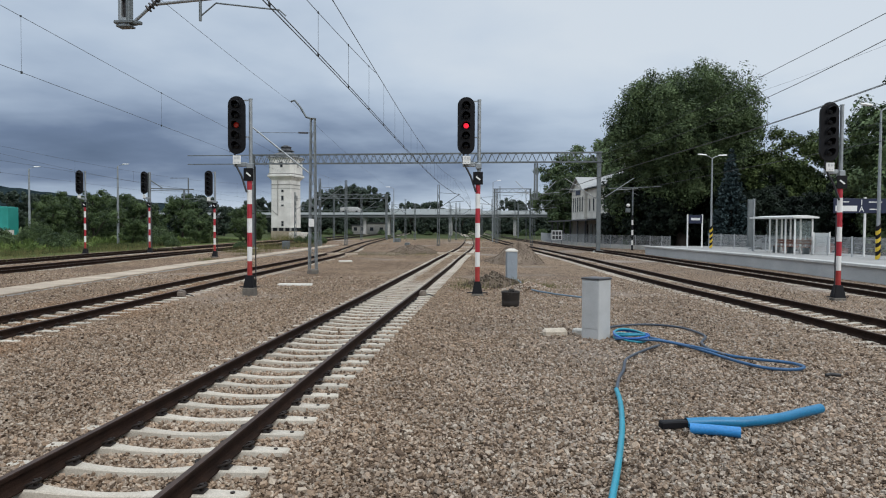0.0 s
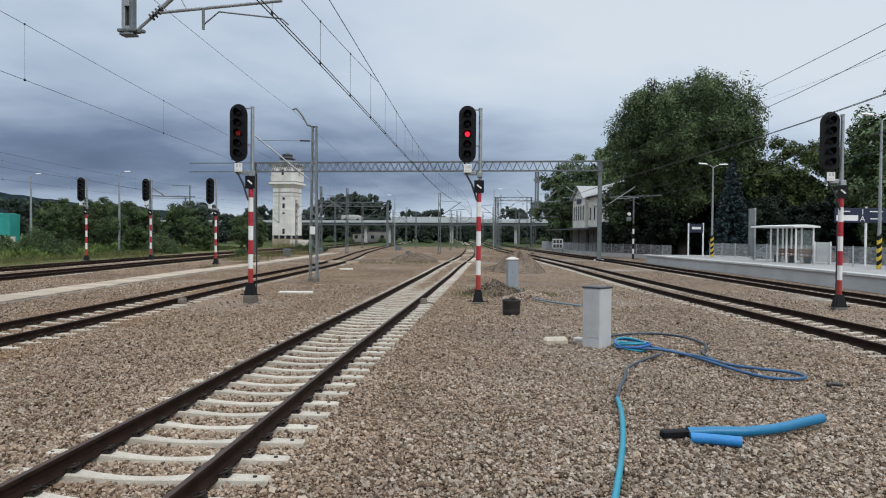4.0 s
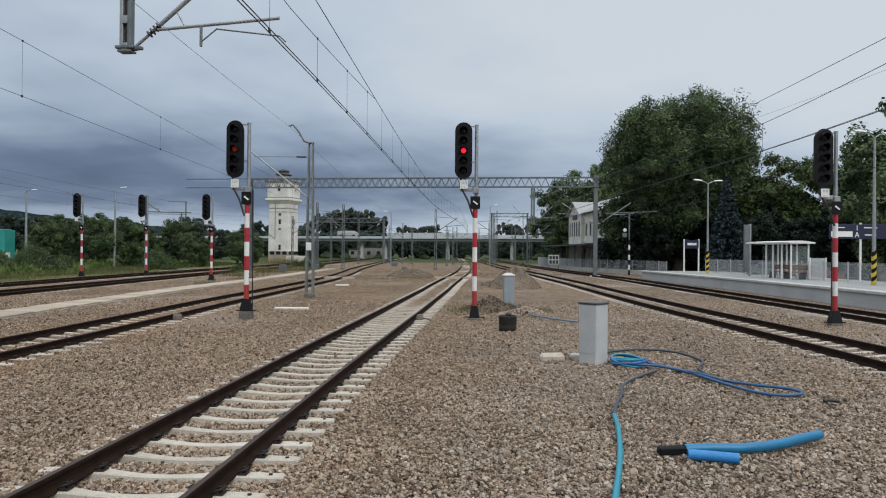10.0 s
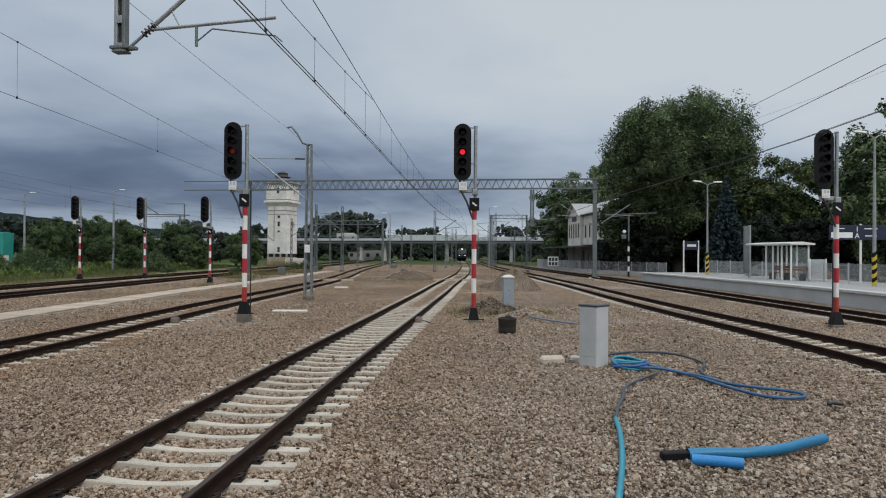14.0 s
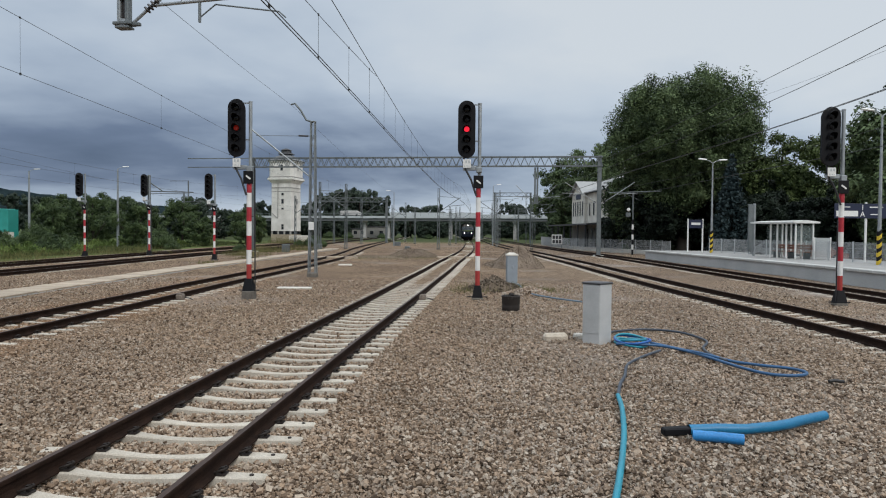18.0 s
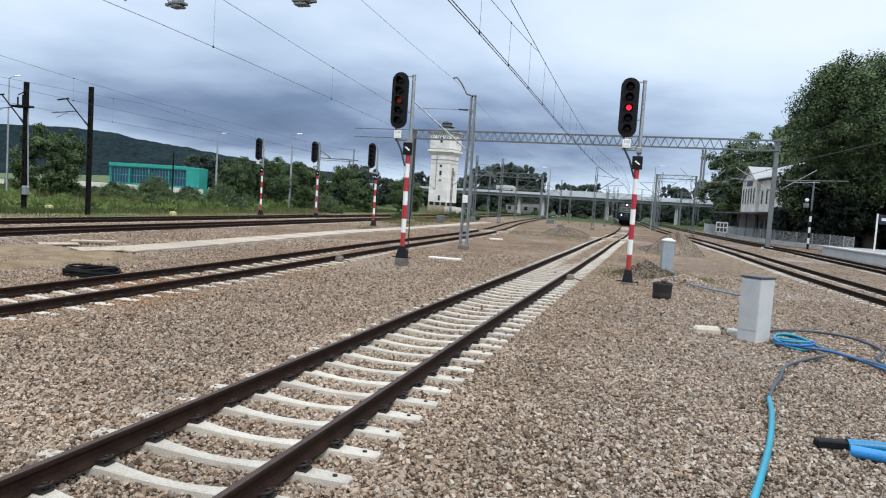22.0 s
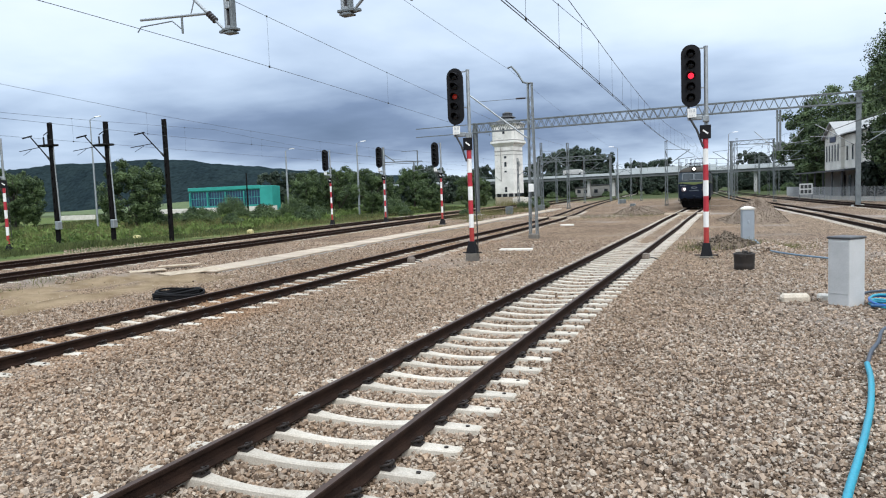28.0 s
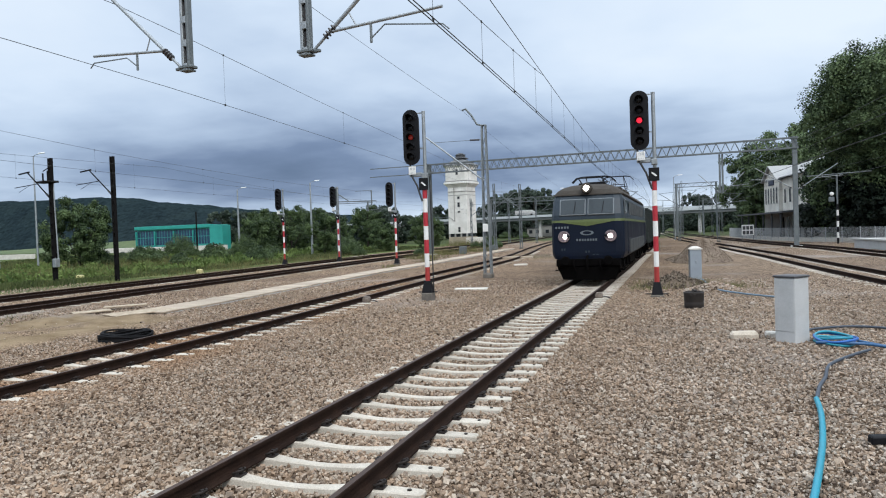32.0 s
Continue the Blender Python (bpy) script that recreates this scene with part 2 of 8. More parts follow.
pipe_cyan = mat("cyan_conduit", (0.020, 0.270, 0.365), 0.42, 0, 0.2, 3, 50, 0.08, (0.016, 0.215, 0.30))
offcut_blue = mat("azure_pipe", (0.03, 0.24, 0.56), 0.4, 0, 0.2, 3, 50, 0.08, (0.02, 0.18, 0.45))
cut_blue = mat("deep_cyan_pipe", (0.012, 0.185, 0.36), 0.4, 0, 0.2, 3, 50, 0.08, (0.010, 0.14, 0.28))
loop_blue = mat("slate_blue_conduit", (0.03, 0.11, 0.24), 0.45, 0, 0.15, 5, 50, 0.05, (0.02, 0.075, 0.17))
faded_blue = mat("dusty_blue_conduit", (0.17, 0.245, 0.31), 0.7, 0, 0.25, 4, 50, 0.08, (0.11, 0.165, 0.215))
pipe_blue = mat("blue_conduit", (0.015, 0.12, 0.42), 0.4, 0, 0.15, 5, 50, 0.05, (0.012, 0.09, 0.33))
cable_black = mat("black_cable", (0.018, 0.018, 0.02), 0.5, 0, 0.3, 8, 60, 0.1)
cable_slate = mat("slate_cable", (0.05, 0.065, 0.09), 0.5, 0, 0.3, 8, 60, 0.1)
wire_m = mat("copper_wire", (0.045, 0.05, 0.05), 0.5, 0.4, 0.2, 2, 30, 0.0)
insul = mat("insulator", (0.03, 0.025, 0.025), 0.3, 0, 0.2, 12, 60, 0.0)
wood = mat("weathered_wood", (0.54, 0.44, 0.32), 0.85, 0, 0.3, 4, 50, 0.3, (0.26, 0.2, 0.13))
bark = mat("bark", (0.045, 0.036, 0.028), 0.9, 0, 0.4, 3, 30, 0.5, (0.04, 0.032, 0.025))
wall_white = mat("lime_render", (0.80, 0.78, 0.73), 0.9, 0, 0.15, 0.45, 9, 0.2, (0.52, 0.50, 0.46))
wall_grey = mat("grey_render", (0.33, 0.32, 0.295), 0.9, 0, 0.2, 0.6, 12, 0.2)
wall_cream = mat("cream_render", (0.72, 0.69, 0.62), 0.9, 0, 0.15, 0.6, 14, 0.2, (0.48, 0.45, 0.39))
roof_dark = mat("roof_felt", (0.055, 0.056, 0.06), 0.75, 0, 0.25, 1, 20, 0.2)
roof_pale = mat("roof_sheet", (0.36, 0.36, 0.35), 0.6, 0.2, 0.2, 1, 20, 0.15)
win_dark = mat("dark_window", (0.03, 0.034, 0.04), 0.15, 0, 0.2, 2, 30, 0.0)
green_sheet = mat("teal_sheet", (0.03, 0.30, 0.25), 0.5, 0.1, 0.15, 0.4, 8, 0.05, (0.02, 0.22, 0.19))
duct_tan = mat("sandy_concrete", (0.47, 0.385, 0.295), 0.9, 0, 0.25, 0.8, 40, 0.3, (0.35, 0.28, 0.205), rand=0.2)
bridge_conc = mat("bridge_concrete", (0.16, 0.17, 0.175), 0.85, 0, 0.15, 0.4, 10, 0.15)
barrier_m = mat("noise_barrier", (0.46, 0.49, 0.50), 0.6, 0, 0.1, 0.3, 8, 0.05)
hill_m = mat("wooded_hill", (0.022, 0.034, 0.036), 0.95, 0, 0.4, 0.03, 0.2, 0.0, (0.013, 0.021, 0.025), spec=0.0)
fence_m = mat("fence_wire", (0.40, 0.42, 0.43), 0.6, 0.0, 0.15, 5, 40, 0.0)
rubber = mat("rubber", (0.011, 0.011, 0.012), 0.8, 0, 0.3, 6, 40, 0.2, spec=0.12)
frosted = glass("frosted_pane", (0.62, 0.66, 0.66), 0.5, 0.4)
shelter_glass = glass("shelter_glass", (0.55, 0.65, 0.63), 0.04, 0.07)


def foliage(name, c1, c2, rough=0.6):
    m = bpy.data.materials.new(name)
    m.use_nodes = True
    nt = m.node_tree
    b = nt.nodes["Principled BSDF"]
    g = nt.nodes.new("ShaderNodeNewGeometry")
    tc = nt.nodes.new("ShaderNodeTexCoord")
    n = nt.nodes.new("ShaderNodeTexNoise")
    n.inputs["Scale"].default_value = 0.6
    n.inputs["Detail"].default_value = 3
    nt.links.new(tc.outputs["Object"], n.inputs["Vector"])
    add = nt.nodes.new("ShaderNodeMath")
    add.operation = "ADD"
    mulr = nt.nodes.new("ShaderNodeMath")
    mulr.operation = "MULTIPLY"
    mulr.inputs[1].default_value = 0.24
    nt.links.new(g.outputs["Random Per Island"], mulr.inputs[0])
    nt.links.new(mulr.outputs[0], add.inputs[0])
    nt.links.new(n.outputs[0], add.inputs[1])
    r = nt.nodes.new("ShaderNodeValToRGB")
    r.color_ramp.elements[0].position, r.color_ramp.elements[1].position = 0.38, 0.98
    r.color_ramp.elements[0].color, r.color_ramp.elements[1].color = (*c1, 1), (*c2, 1)
    nt.links.new(add.outputs[0], r.inputs[0])
    nt.links.new(r.outputs[0], b.inputs["Base Color"])
    b.inputs["Roughness"].default_value = rough
    b.inputs["Specular IOR Level"].default_value = 0.15
    b.inputs["Subsurface Weight"].default_value = 0.0
    return m


leaf_deep = foliage("deep_leaves", (0.010, 0.020, 0.011), (0.180, 0.245, 0.108))
# paler, greyer leaves: haze over the far trees put into the colour
leaf_hazy = foliage("hazy_leaves", (0.012, 0.021, 0.017), (0.085, 0.112, 0.078))
leaf_fresh = foliage("fresh_leaves", (0.014, 0.026, 0.010), (0.150, 0.195, 0.066))
# near-black leaves: the shade under the big crowns painted as colour
leaf_shaded = foliage("shaded_leaves", (0.003, 0.007, 0.005), (0.024, 0.036, 0.021))
leaf_spruce = foliage("spruce_needles", (0.012, 0.022, 0.023), (0.040, 0.062, 0.064))
leaf_bush = foliage("bush_leaves", (0.013, 0.026, 0.012), (0.115, 0.162, 0.062))
grass_m = foliage("grass_blades", (0.018, 0.032, 0.012), (0.125, 0.140, 0.050), 0.8)


def ground_material():
    m = bpy.data.materials.new("ground")
    m.use_nodes = True
    nt = m.node_tree
    b = nt.nodes["Principled BSDF"]
    b.inputs["Roughness"].default_value = 0.95
    b.inputs["Specular IOR Level"].default_value = 0.05
    tc = nt.nodes.new("ShaderNodeTexCoord")
    v = tc.outputs["Object"]

    def noi(scale, detail=4, rough=0.55):
        n = nt.nodes.new("ShaderNodeTexNoise")
        n.inputs["Scale"].default_value, n.inputs["Detail"].default_value, n.inputs["Roughness"].default_value = scale, detail, rough
        nt.links.new(v, n.inputs["Vector"])
        return n.outputs[0]

    def ramp(src, *stops):
        r = nt.nodes.new("ShaderNodeValToRGB")
        e = r.color_ramp.elements
        e[0].position, e[0].color = stops[0][0], (*stops[0][1], 1)
        e[1].position, e[1].color = stops[-1][0], (*stops[-1][1], 1)
        for p, c in stops[1:-1]:
            e.new(p).color = (*c, 1)
        nt.links.new(src, r.inputs[0])
        return r.outputs[0]

    def mixc(f, a, c, mode="MIX"):
        n = nt.nodes.new("ShaderNodeMix")
        n.data_type, n.blend_type = "RGBA", mode
        for s, i in ((f, 0), (a, 6), (c, 7)):
            if isinstance(s, (int, float)):
                n.inputs[i].default_value = s
            elif isinstance(s, tuple):
                n.inputs[i].default_value = (*s, 1)
            else:
                nt.links.new(s, n.inputs[i])
        return n.outputs[2]

    vor = nt.nodes.new("ShaderNodeTexVoronoi")
    vor.inputs["Scale"].default_value = 22
    nt.links.new(v, vor.inputs["Vector"])
    vsep = nt.nodes.new("ShaderNodeSeparateColor")
    nt.links.new(vor.outputs["Color"], vsep.inputs[0])
    stones = ramp(vsep.outputs[0], (0.0, (0.12, 0.086, 0.06)), (0.35, (0.245, 0.181, 0.13)), (0.7, (0.338, 0.257, 0.189)), (1.0, (0.47, 0.37, 0.285)))
    # shade between the stones, painted into the ground colour
    gap = ramp(vor.outputs["Distance"], (0.35, (1, 1, 1)), (0.75, (0.22, 0.20, 0.18)))
    bal = mixc(1.0, stones, gap, "MULTIPLY")
    broad = ramp(noi(0.16, 5), (0.35, (0.80, 0.77, 0.75)), (0.65, (1.10, 1.06, 1.0)))
    bal = mixc(1.0, bal, broad, "MULTIPLY")
    patch = ramp(noi(2.6, 6, 0.7), (0.36, (0.74, 0.73, 0.72)), (0.64, (1.24, 1.22, 1.20)))
    bal = mixc(1.0, bal, patch, "MULTIPLY")
    dirt = ramp(noi(0.5, 6), (0.3, (0.195, 0.163, 0.136)), (0.7, (0.325, 0.284, 0.249)))
    fdirt = ramp(noi(0.11, 4), (0.55, (0, 0, 0)), (0.68, (0.75, 0.75, 0.75)))
    bal = mixc(fdirt, bal, dirt)
    bal = mixc(fresh_stone(nt, v), bal, mixc(1.0, bal, (1.05, 1.09, 1.14), "MULTIPLY"))
    sepd = nt.nodes.new("ShaderNodeSeparateXYZ")
    nt.links.new(v, sepd.inputs[0])

    def mpr(src, a, c):
        n = nt.nodes.new("ShaderNodeMapRange")
        n.inputs["From Min"].default_value, n.inputs["From Max"].default_value = a, c
        nt.links.new(src, n.inputs["Value"])
        return n.outputs[0]

    # sandy trench left open beside the cable duct
    sand = ramp(noi(1.3, 6), (0.3, (0.15, 0.105, 0.06)), (0.7, (0.29, 0.22, 0.14)))
    fs = nt.nodes.new("ShaderNodeMath")
    fs.operation = "MULTIPLY"
    band = nt.nodes.new("ShaderNodeMath")
    band.operation = "MULTIPLY"
    nt.links.new(mpr(sepd.outputs[0], -14.8, -15.8), band.inputs[0])
    nt.links.new(mpr(sepd.outputs[0], -21.3, -20.3), band.inputs[1])
    nt.links.new(band.outputs[0], fs.inputs[0])
    nt.links.new(mpr(sepd.outputs[1], 17.4, 16.2), fs.inputs[1])
    fs2 = nt.nodes.new("ShaderNodeMath")
    fs2.operation = "MULTIPLY"
    nt.links.new(fs.outputs[0], fs2.inputs[0])
    nt.links.new(mpr(noi(0.7, 5), 0.34, 0.5), fs2.inputs[1])
    bal = mixc(fs2.outputs[0], bal, sand)
    bal = mixc(rust_dust(nt, v), bal, mixc(1.0, bal, (0.95, 0.66, 0.40), "MULTIPLY"))
    grass = ramp(noi(0.35, 6), (0.3, (0.035, 0.055, 0.02)), (0.5, (0.085, 0.115, 0.036)), (0.7, (0.165, 0.165, 0.07)))
    # the yard's gravel ends along the outermost track
    sep = nt.nodes.new("ShaderNodeSeparateXYZ")
    nt.links.new(v, sep.inputs[0])

    def mth(op, a, c, clamp=False):
        n = nt.nodes.new("ShaderNodeMath")
        n.operation, n.use_clamp = op, clamp
        for i, s in enumerate((a, c)):
            if isinstance(s, (int, float)):
                n.inputs[i].default_value = s
            else:
                nt.links.new(s, n.inputs[i])
        return n.outputs[0]

    wob = mth("MULTIPLY", noi(0.35, 4), 3.0)
    left = mth("ADD", mth("ADD", sep.outputs[0], mth("MULTIPLY", sep.outputs[1], 0.135)), wob)
    fg = mth("MULTIPLY", mth("SUBTRACT", -28.6, left), 0.7, True)
    right = mth("ADD", mth("ADD", sep.outputs[0], mth("MULTIPLY", sep.outputs[1], 0.24)), wob)
    fr = mth("MULTIPLY", mth("SUBTRACT", right, 58.0), 0.6, True)
    far = mth("MULTIPLY", mth("SUBTRACT", mth("ADD", sep.outputs[1], mth("MULTIPLY", wob, 12.0)), 150.0), 0.035, True)
    f = mth("MAXIMUM", mth("MAXIMUM", fg, fr), far)
    meadow = mixc(mth("MULTIPLY", far, 0.8), grass, (0.045, 0.055, 0.026))
    col = mixc(f, bal, meadow)
    nt.links.new(col, b.inputs["Base Color"])
    bp = nt.nodes.new("ShaderNodeBump")
    bp.inputs["Strength"].default_value, bp.inputs["Distance"].default_value = 0.9, 0.03
    inv = mth("SUBTRACT", 1.0, vor.outputs["Distance"])
    nt.links.new(inv, bp.inputs["Height"])
    nt.links.new(bp.outputs[0], b.inputs["Normal"])
    return m


def stone_material():
    """Crushed stone: each piece takes its own tone, with rusty dust along the siding."""
    m = bpy.data.materials.new("ballast_stone")
    m.use_nodes = True
    nt = m.node_tree
    b = nt.nodes["Principled BSDF"]
    b.inputs["Roughness"].default_value, b.inputs["Specular IOR Level"].default_value = 0.95, 0.12
    geo, tc = nt.nodes.new("ShaderNodeNewGeometry"), nt.nodes.new("ShaderNodeTexCoord")
    r = nt.nodes.new("ShaderNodeValToRGB")
    e = r.color_ramp.elements
    e[0].position, e[0].color = 0.0, (0.077, 0.054, 0.040, 1)
    e[1].position, e[1].color = 1.0, (0.462, 0.376, 0.290, 1)
    for p, c in ((0.16, (0.209, 0.149, 0.104, 1)), (0.32, (0.342, 0.245, 0.168, 1)), (0.48, (0.290, 0.234, 0.186, 1)), (0.64, (0.396, 0.288, 0.202, 1)), (0.82, (0.387, 0.324, 0.259, 1))):
        e.new(p).color = c
    nt.links.new(geo.outputs["Random Per Island"], r.inputs[0])

    def noi(scale, lo, hi, a, c):
        n = nt.nodes.new("ShaderNodeTexNoise")
        n.inputs["Scale"].default_value, n.inputs["Detail"].default_value = scale, 4
        nt.links.new(tc.outputs["Object"], n.inputs["Vector"])
        q = nt.nodes.new("ShaderNodeMapRange")
        for k, v in (("From Min", lo), ("From Max", hi), ("To Min", a), ("To Max", c)):
            q.inputs[k].default_value = v
        nt.links.new(n.outputs[0], q.inputs["Value"])
        return n.outputs[0], q.outputs[0]

    def mul(a, c, mode="MULTIPLY", f=1.0):
        n = nt.nodes.new("ShaderNodeMix")
        n.data_type, n.blend_type = "RGBA", mode
        if isinstance(f, float):
            n.inputs[0].default_value = f
        else:
            nt.links.new(f, n.inputs[0])
        nt.links.new(a, n.inputs[6])
        if isinstance(c, tuple):
            n.inputs[7].default_value = (*c, 1)
        else:
            nt.links.new(c, n.inputs[7])
        return n.outputs[2]

    grain, tone = noi(45, 0.3, 0.7, 0.72, 1.12)
    _, broad = noi(0.35, 0.35, 0.65, 0.84, 1.10)
    col = mul(mul(r.outputs[0], tone), broad)
    col = mul(col, (1.05, 1.09, 1.14), "MULTIPLY", fresh_stone(nt, tc.outputs["Object"]))
    col = mul(col, (0.95, 0.66, 0.40), "MULTIPLY", rust_dust(nt, tc.outputs["Object"]))
    nt.links.new(col, b.inputs["Base Color"])
    bp = nt.nodes.new("ShaderNodeBump")
    bp.inputs["Strength"].default_value, bp.inputs["Distance"].default_value = 0.35, 0.01
    nt.links.new(grain, bp.inputs["Height"])
    nt.links.new(bp.outputs[0], b.inputs["Normal"])
    return m


def fresh_stone(nt, vec):
    """Where newer, greyer stone was tipped: the strip between the main track and the platform."""
    sep = nt.nodes.new("ShaderNodeSeparateXYZ")
    nt.links.new(vec, sep.inputs[0])
    n = nt.nodes.new("ShaderNodeTexNoise")
    n.inputs["Scale"].default_value, n.inputs["Detail"].default_value = 0.6, 4
    nt.links.new(vec, n.inputs["Vector"])
    wob = nt.nodes.new("ShaderNodeMath")
    wob.operation = "MULTIPLY_ADD"
    wob.inputs[1].default_value = 2.4
    nt.links.new(n.outputs[0], wob.inputs[0])
    nt.links.new(sep.outputs[0], wob.inputs[2])
    q = nt.nodes.new("ShaderNodeMapRange")
    q.interpolation_type = "SMOOTHSTEP"
    q.inputs["From Min"].default_value, q.inputs["From Max"].default_value = -1.2, 1.6
    nt.links.new(wob.outputs[0], q.inputs["Value"])
    return q.outputs[0]


def rust_dust(nt, vec):
    """How much brake and rust dust lies: patches in a strip along the siding."""
    sep = nt.nodes.new("ShaderNodeSeparateXYZ")
    nt.links.new(vec, sep.inputs[0])

    def mth(op, a, c):
        n = nt.nodes.new("ShaderNodeMath")
        n.operation = op
        for i, s in enumerate((a, c)):
            if isinstance(s, (int, float)):
                n.inputs[i].default_value = s
            else:
                nt.links.new(s, n.inputs[i])
        return n.outputs[0]

    u = mth("ABSOLUTE", mth("ADD", mth("ADD", sep.outputs[0], mth("MULTIPLY", sep.outputs[1], 0.12)), 10.1), 0.0)
    q = nt.nodes.new("ShaderNodeMapRange")
    q.interpolation_type = "SMOOTHSTEP"
    for k, v in (("From Min", 2.9), ("From Max", 0.9), ("To Min", 0.0), ("To Max", 0.55)):
        q.inputs[k].default_value = v
    nt.links.new(u, q.inputs["Value"])
    n = nt.nodes.new("ShaderNodeTexNoise")
    n.inputs["Scale"].default_value, n.inputs["Detail"].default_value = 0.55, 5
    nt.links.new(vec, n.inputs["Vector"])
    w = nt.nodes.new("ShaderNodeMapRange")
    for k, v in (("From Min", 0.38), ("From Max", 0.60)):
        w.inputs[k].default_value = v
    nt.links.new(n.outputs[0], w.inputs["Value"])
    e = nt.nodes.new("ShaderNodeMapRange")
    for k, v in (("From Min", 52.0), ("From Max", 32.0)):
        e.inputs[k].default_value = v
    nt.links.new(sep.outputs[1], e.inputs["Value"])
    return mth("MULTIPLY", mth("MULTIPLY", q.outputs[0], w.outputs[0]), e.outputs[0])


stone = stone_material()
soil_m = mat("dark_damp_soil", (0.20, 0.148, 0.10), 0.95, 0, 0.5, 3, 60, 0.3, (0.10, 0.072, 0.048))
lush_m = foliage("lush_weeds", (0.040, 0.070, 0.018), (0.18, 0.235, 0.07), 0.8)
weed_m = foliage("dry_weeds", (0.055, 0.06, 0.02), (0.22, 0.20, 0.085), 0.8)
ground_m = ground_material()

# ---- mesh tools --------------------------------------------------------------
class Shape:
    """Gathers vertices and faces of one mesh."""

    def __init__(self):
        self.v, self.f, self.mi, self.smooth = [], [], [], []

    def add(self, verts, faces, m=None, mi=0, smooth=False):
        o = len(self.v)
        self.v += [tuple(m @ Vector(p)) for p in verts] if m is not None else [tuple(p) for p in verts]
        self.f += [tuple(i + o for i in f) for f in faces]
        self.mi += [mi] * len(faces)
        self.smooth += [smooth] * len(faces)
        return self

    def box(self, x0, y0, z0, x1, y1, z1, bev=0.0, m=None, mi=0):
        """A box between two corners, with chamfered edges."""
        b = min(bev, (x1 - x0) * 0.49, (y1 - y0) * 0.49, (z1 - z0) * 0.49)
        if b <= 0:
            vs = [(x, y, z) for z in (z0, z1) for y in (y0, y1) for x in (x0, x1)]
            return self.add(vs, [(0, 2, 3, 1), (4, 5, 7, 6), (0, 1, 5, 4), (1, 3, 7, 5), (3, 2, 6, 7), (2, 0, 4, 6)], m, mi)
        rings = []
        for z, i in ((z0, b), (z0 + b, 0), (z1 - b, 0), (z1, b)):
            rings.append([(x0 + b, y0 + i, z), (x1 - b, y0 + i, z), (x1 - i, y0 + b, z), (x1 - i, y1 - b, z),
                          (x1 - b, y1 - i, z), (x0 + b, y1 - i, z), (x0 + i, y1 - b, z), (x0 + i, y0 + b, z)])
        return self.loft(rings, True, m=m, mi=mi)

    def loft(self, rings, caps=True, closed=True, m=None, mi=0, smooth=False):
        n = len(rings[0])
        vs = [p for r in rings for p in r]
        fs = []
        for k in range(len(rings) - 1):
            for i in range(n if closed else n - 1):
                j = (i + 1) % n
                fs.append((k * n + i, k * n + j, (k + 1) * n + j, (k + 1) * n + i))
        ends = [tuple(range(n - 1, -1, -1)), tuple(range((len(rings) - 1) * n, len(rings) * n))] if caps else []
        if smooth and caps:
            self.add(rings[0], [tuple(range(n - 1, -1, -1))], m, mi)
            self.add(rings[-1], [tuple(range(n))], m, mi)
            ends = []
        return self.add(vs, fs + ends, m, mi, smooth)

    def tube(self, pts, r, n=8, mi=0, caps=True, smooth=True, m=None):
        """A round bar along points; r is one radius or one for each point."""
        pts = [Vector(p) for p in pts]
        rings, up = [], None
        for i, p in enumerate(pts):
            d = (pts[min(i + 1, len(pts) - 1)] - pts[max(i - 1, 0)]).normalized()
            if up is None:
                up = Vector((0, 0, 1)) if abs(d.z) < 0.9 else Vector((1, 0, 0))
            a = d.cross(up).normalized()
            b = a.cross(d).normalized()
            up = b
            rr = r[i] if isinstance(r, (list, tuple)) else r
            rings.append([p + a * (rr * math.cos(t)) + b * (rr * math.sin(t)) for t in [2 * math.pi * k / n for k in range(n)]])
        return self.loft(rings, caps, m=m, mi=mi, smooth=smooth)

    def cyl(self, p, q, r, n=10, mi=0, m=None, smooth=True):
        return self.tube([p, q], r, n, mi, True, smooth, m)

    def bar(self, p, q, w, h=None, mi=0):
        """A square bar from p to q."""
        p, q = Vector(p), Vector(q)
        d = (q - p).normalized()
        up = Vector((0, 0, 1)) if abs(d.z) < 0.95 else Vector((0, 1, 0))
        a = d.cross(up).normalized() * w / 2
        b = a.cross(d).normalized() * (h or w) / 2
        return self.loft([[c - a - b, c + a - b, c + a + b, c - a + b] for c in (p, q)], mi=mi)

    def lathe(self, prof, n=16, m=None, mi=0, smooth=True):
        rings = [[(r * math.cos(2 * math.pi * k / n), r * math.sin(2 * math.pi * k / n), z) for k in range(n)] for r, z in prof]
        return self.loft(rings, True, m=m, mi=mi, smooth=smooth)

    def mesh(self, name, mats):
        me = bpy.data.meshes.new(name)
        me.from_pydata(self.v, [], self.f)
        for mm in mats if isinstance(mats, (list, tuple)) else [mats]:
            me.materials.append(mm)
        me.polygons.foreach_set("material_index", self.mi)
        me.polygons.foreach_set("use_smooth", self.smooth)
        me.update()
        return me


def part(name, shape, material, parent, label="", m=None):
    """One mesh object under a thing or under a part."""
    me = shape if isinstance(shape, bpy.types.Mesh) else shape.mesh(name, material)
    ob = new(name, me)
    ob.parent = parent
    if m is not None:
        ob.matrix_basis = m
    if label:
        tagged(ob, label)
    return ob


def thing(name, label, category, m=None, group="", kind=""):
    ob = new(name)
    ob.empty_display_size = 0.2
    if m is not None:
        ob.matrix_basis = m
    return tagged(ob, label, category, group, kind)


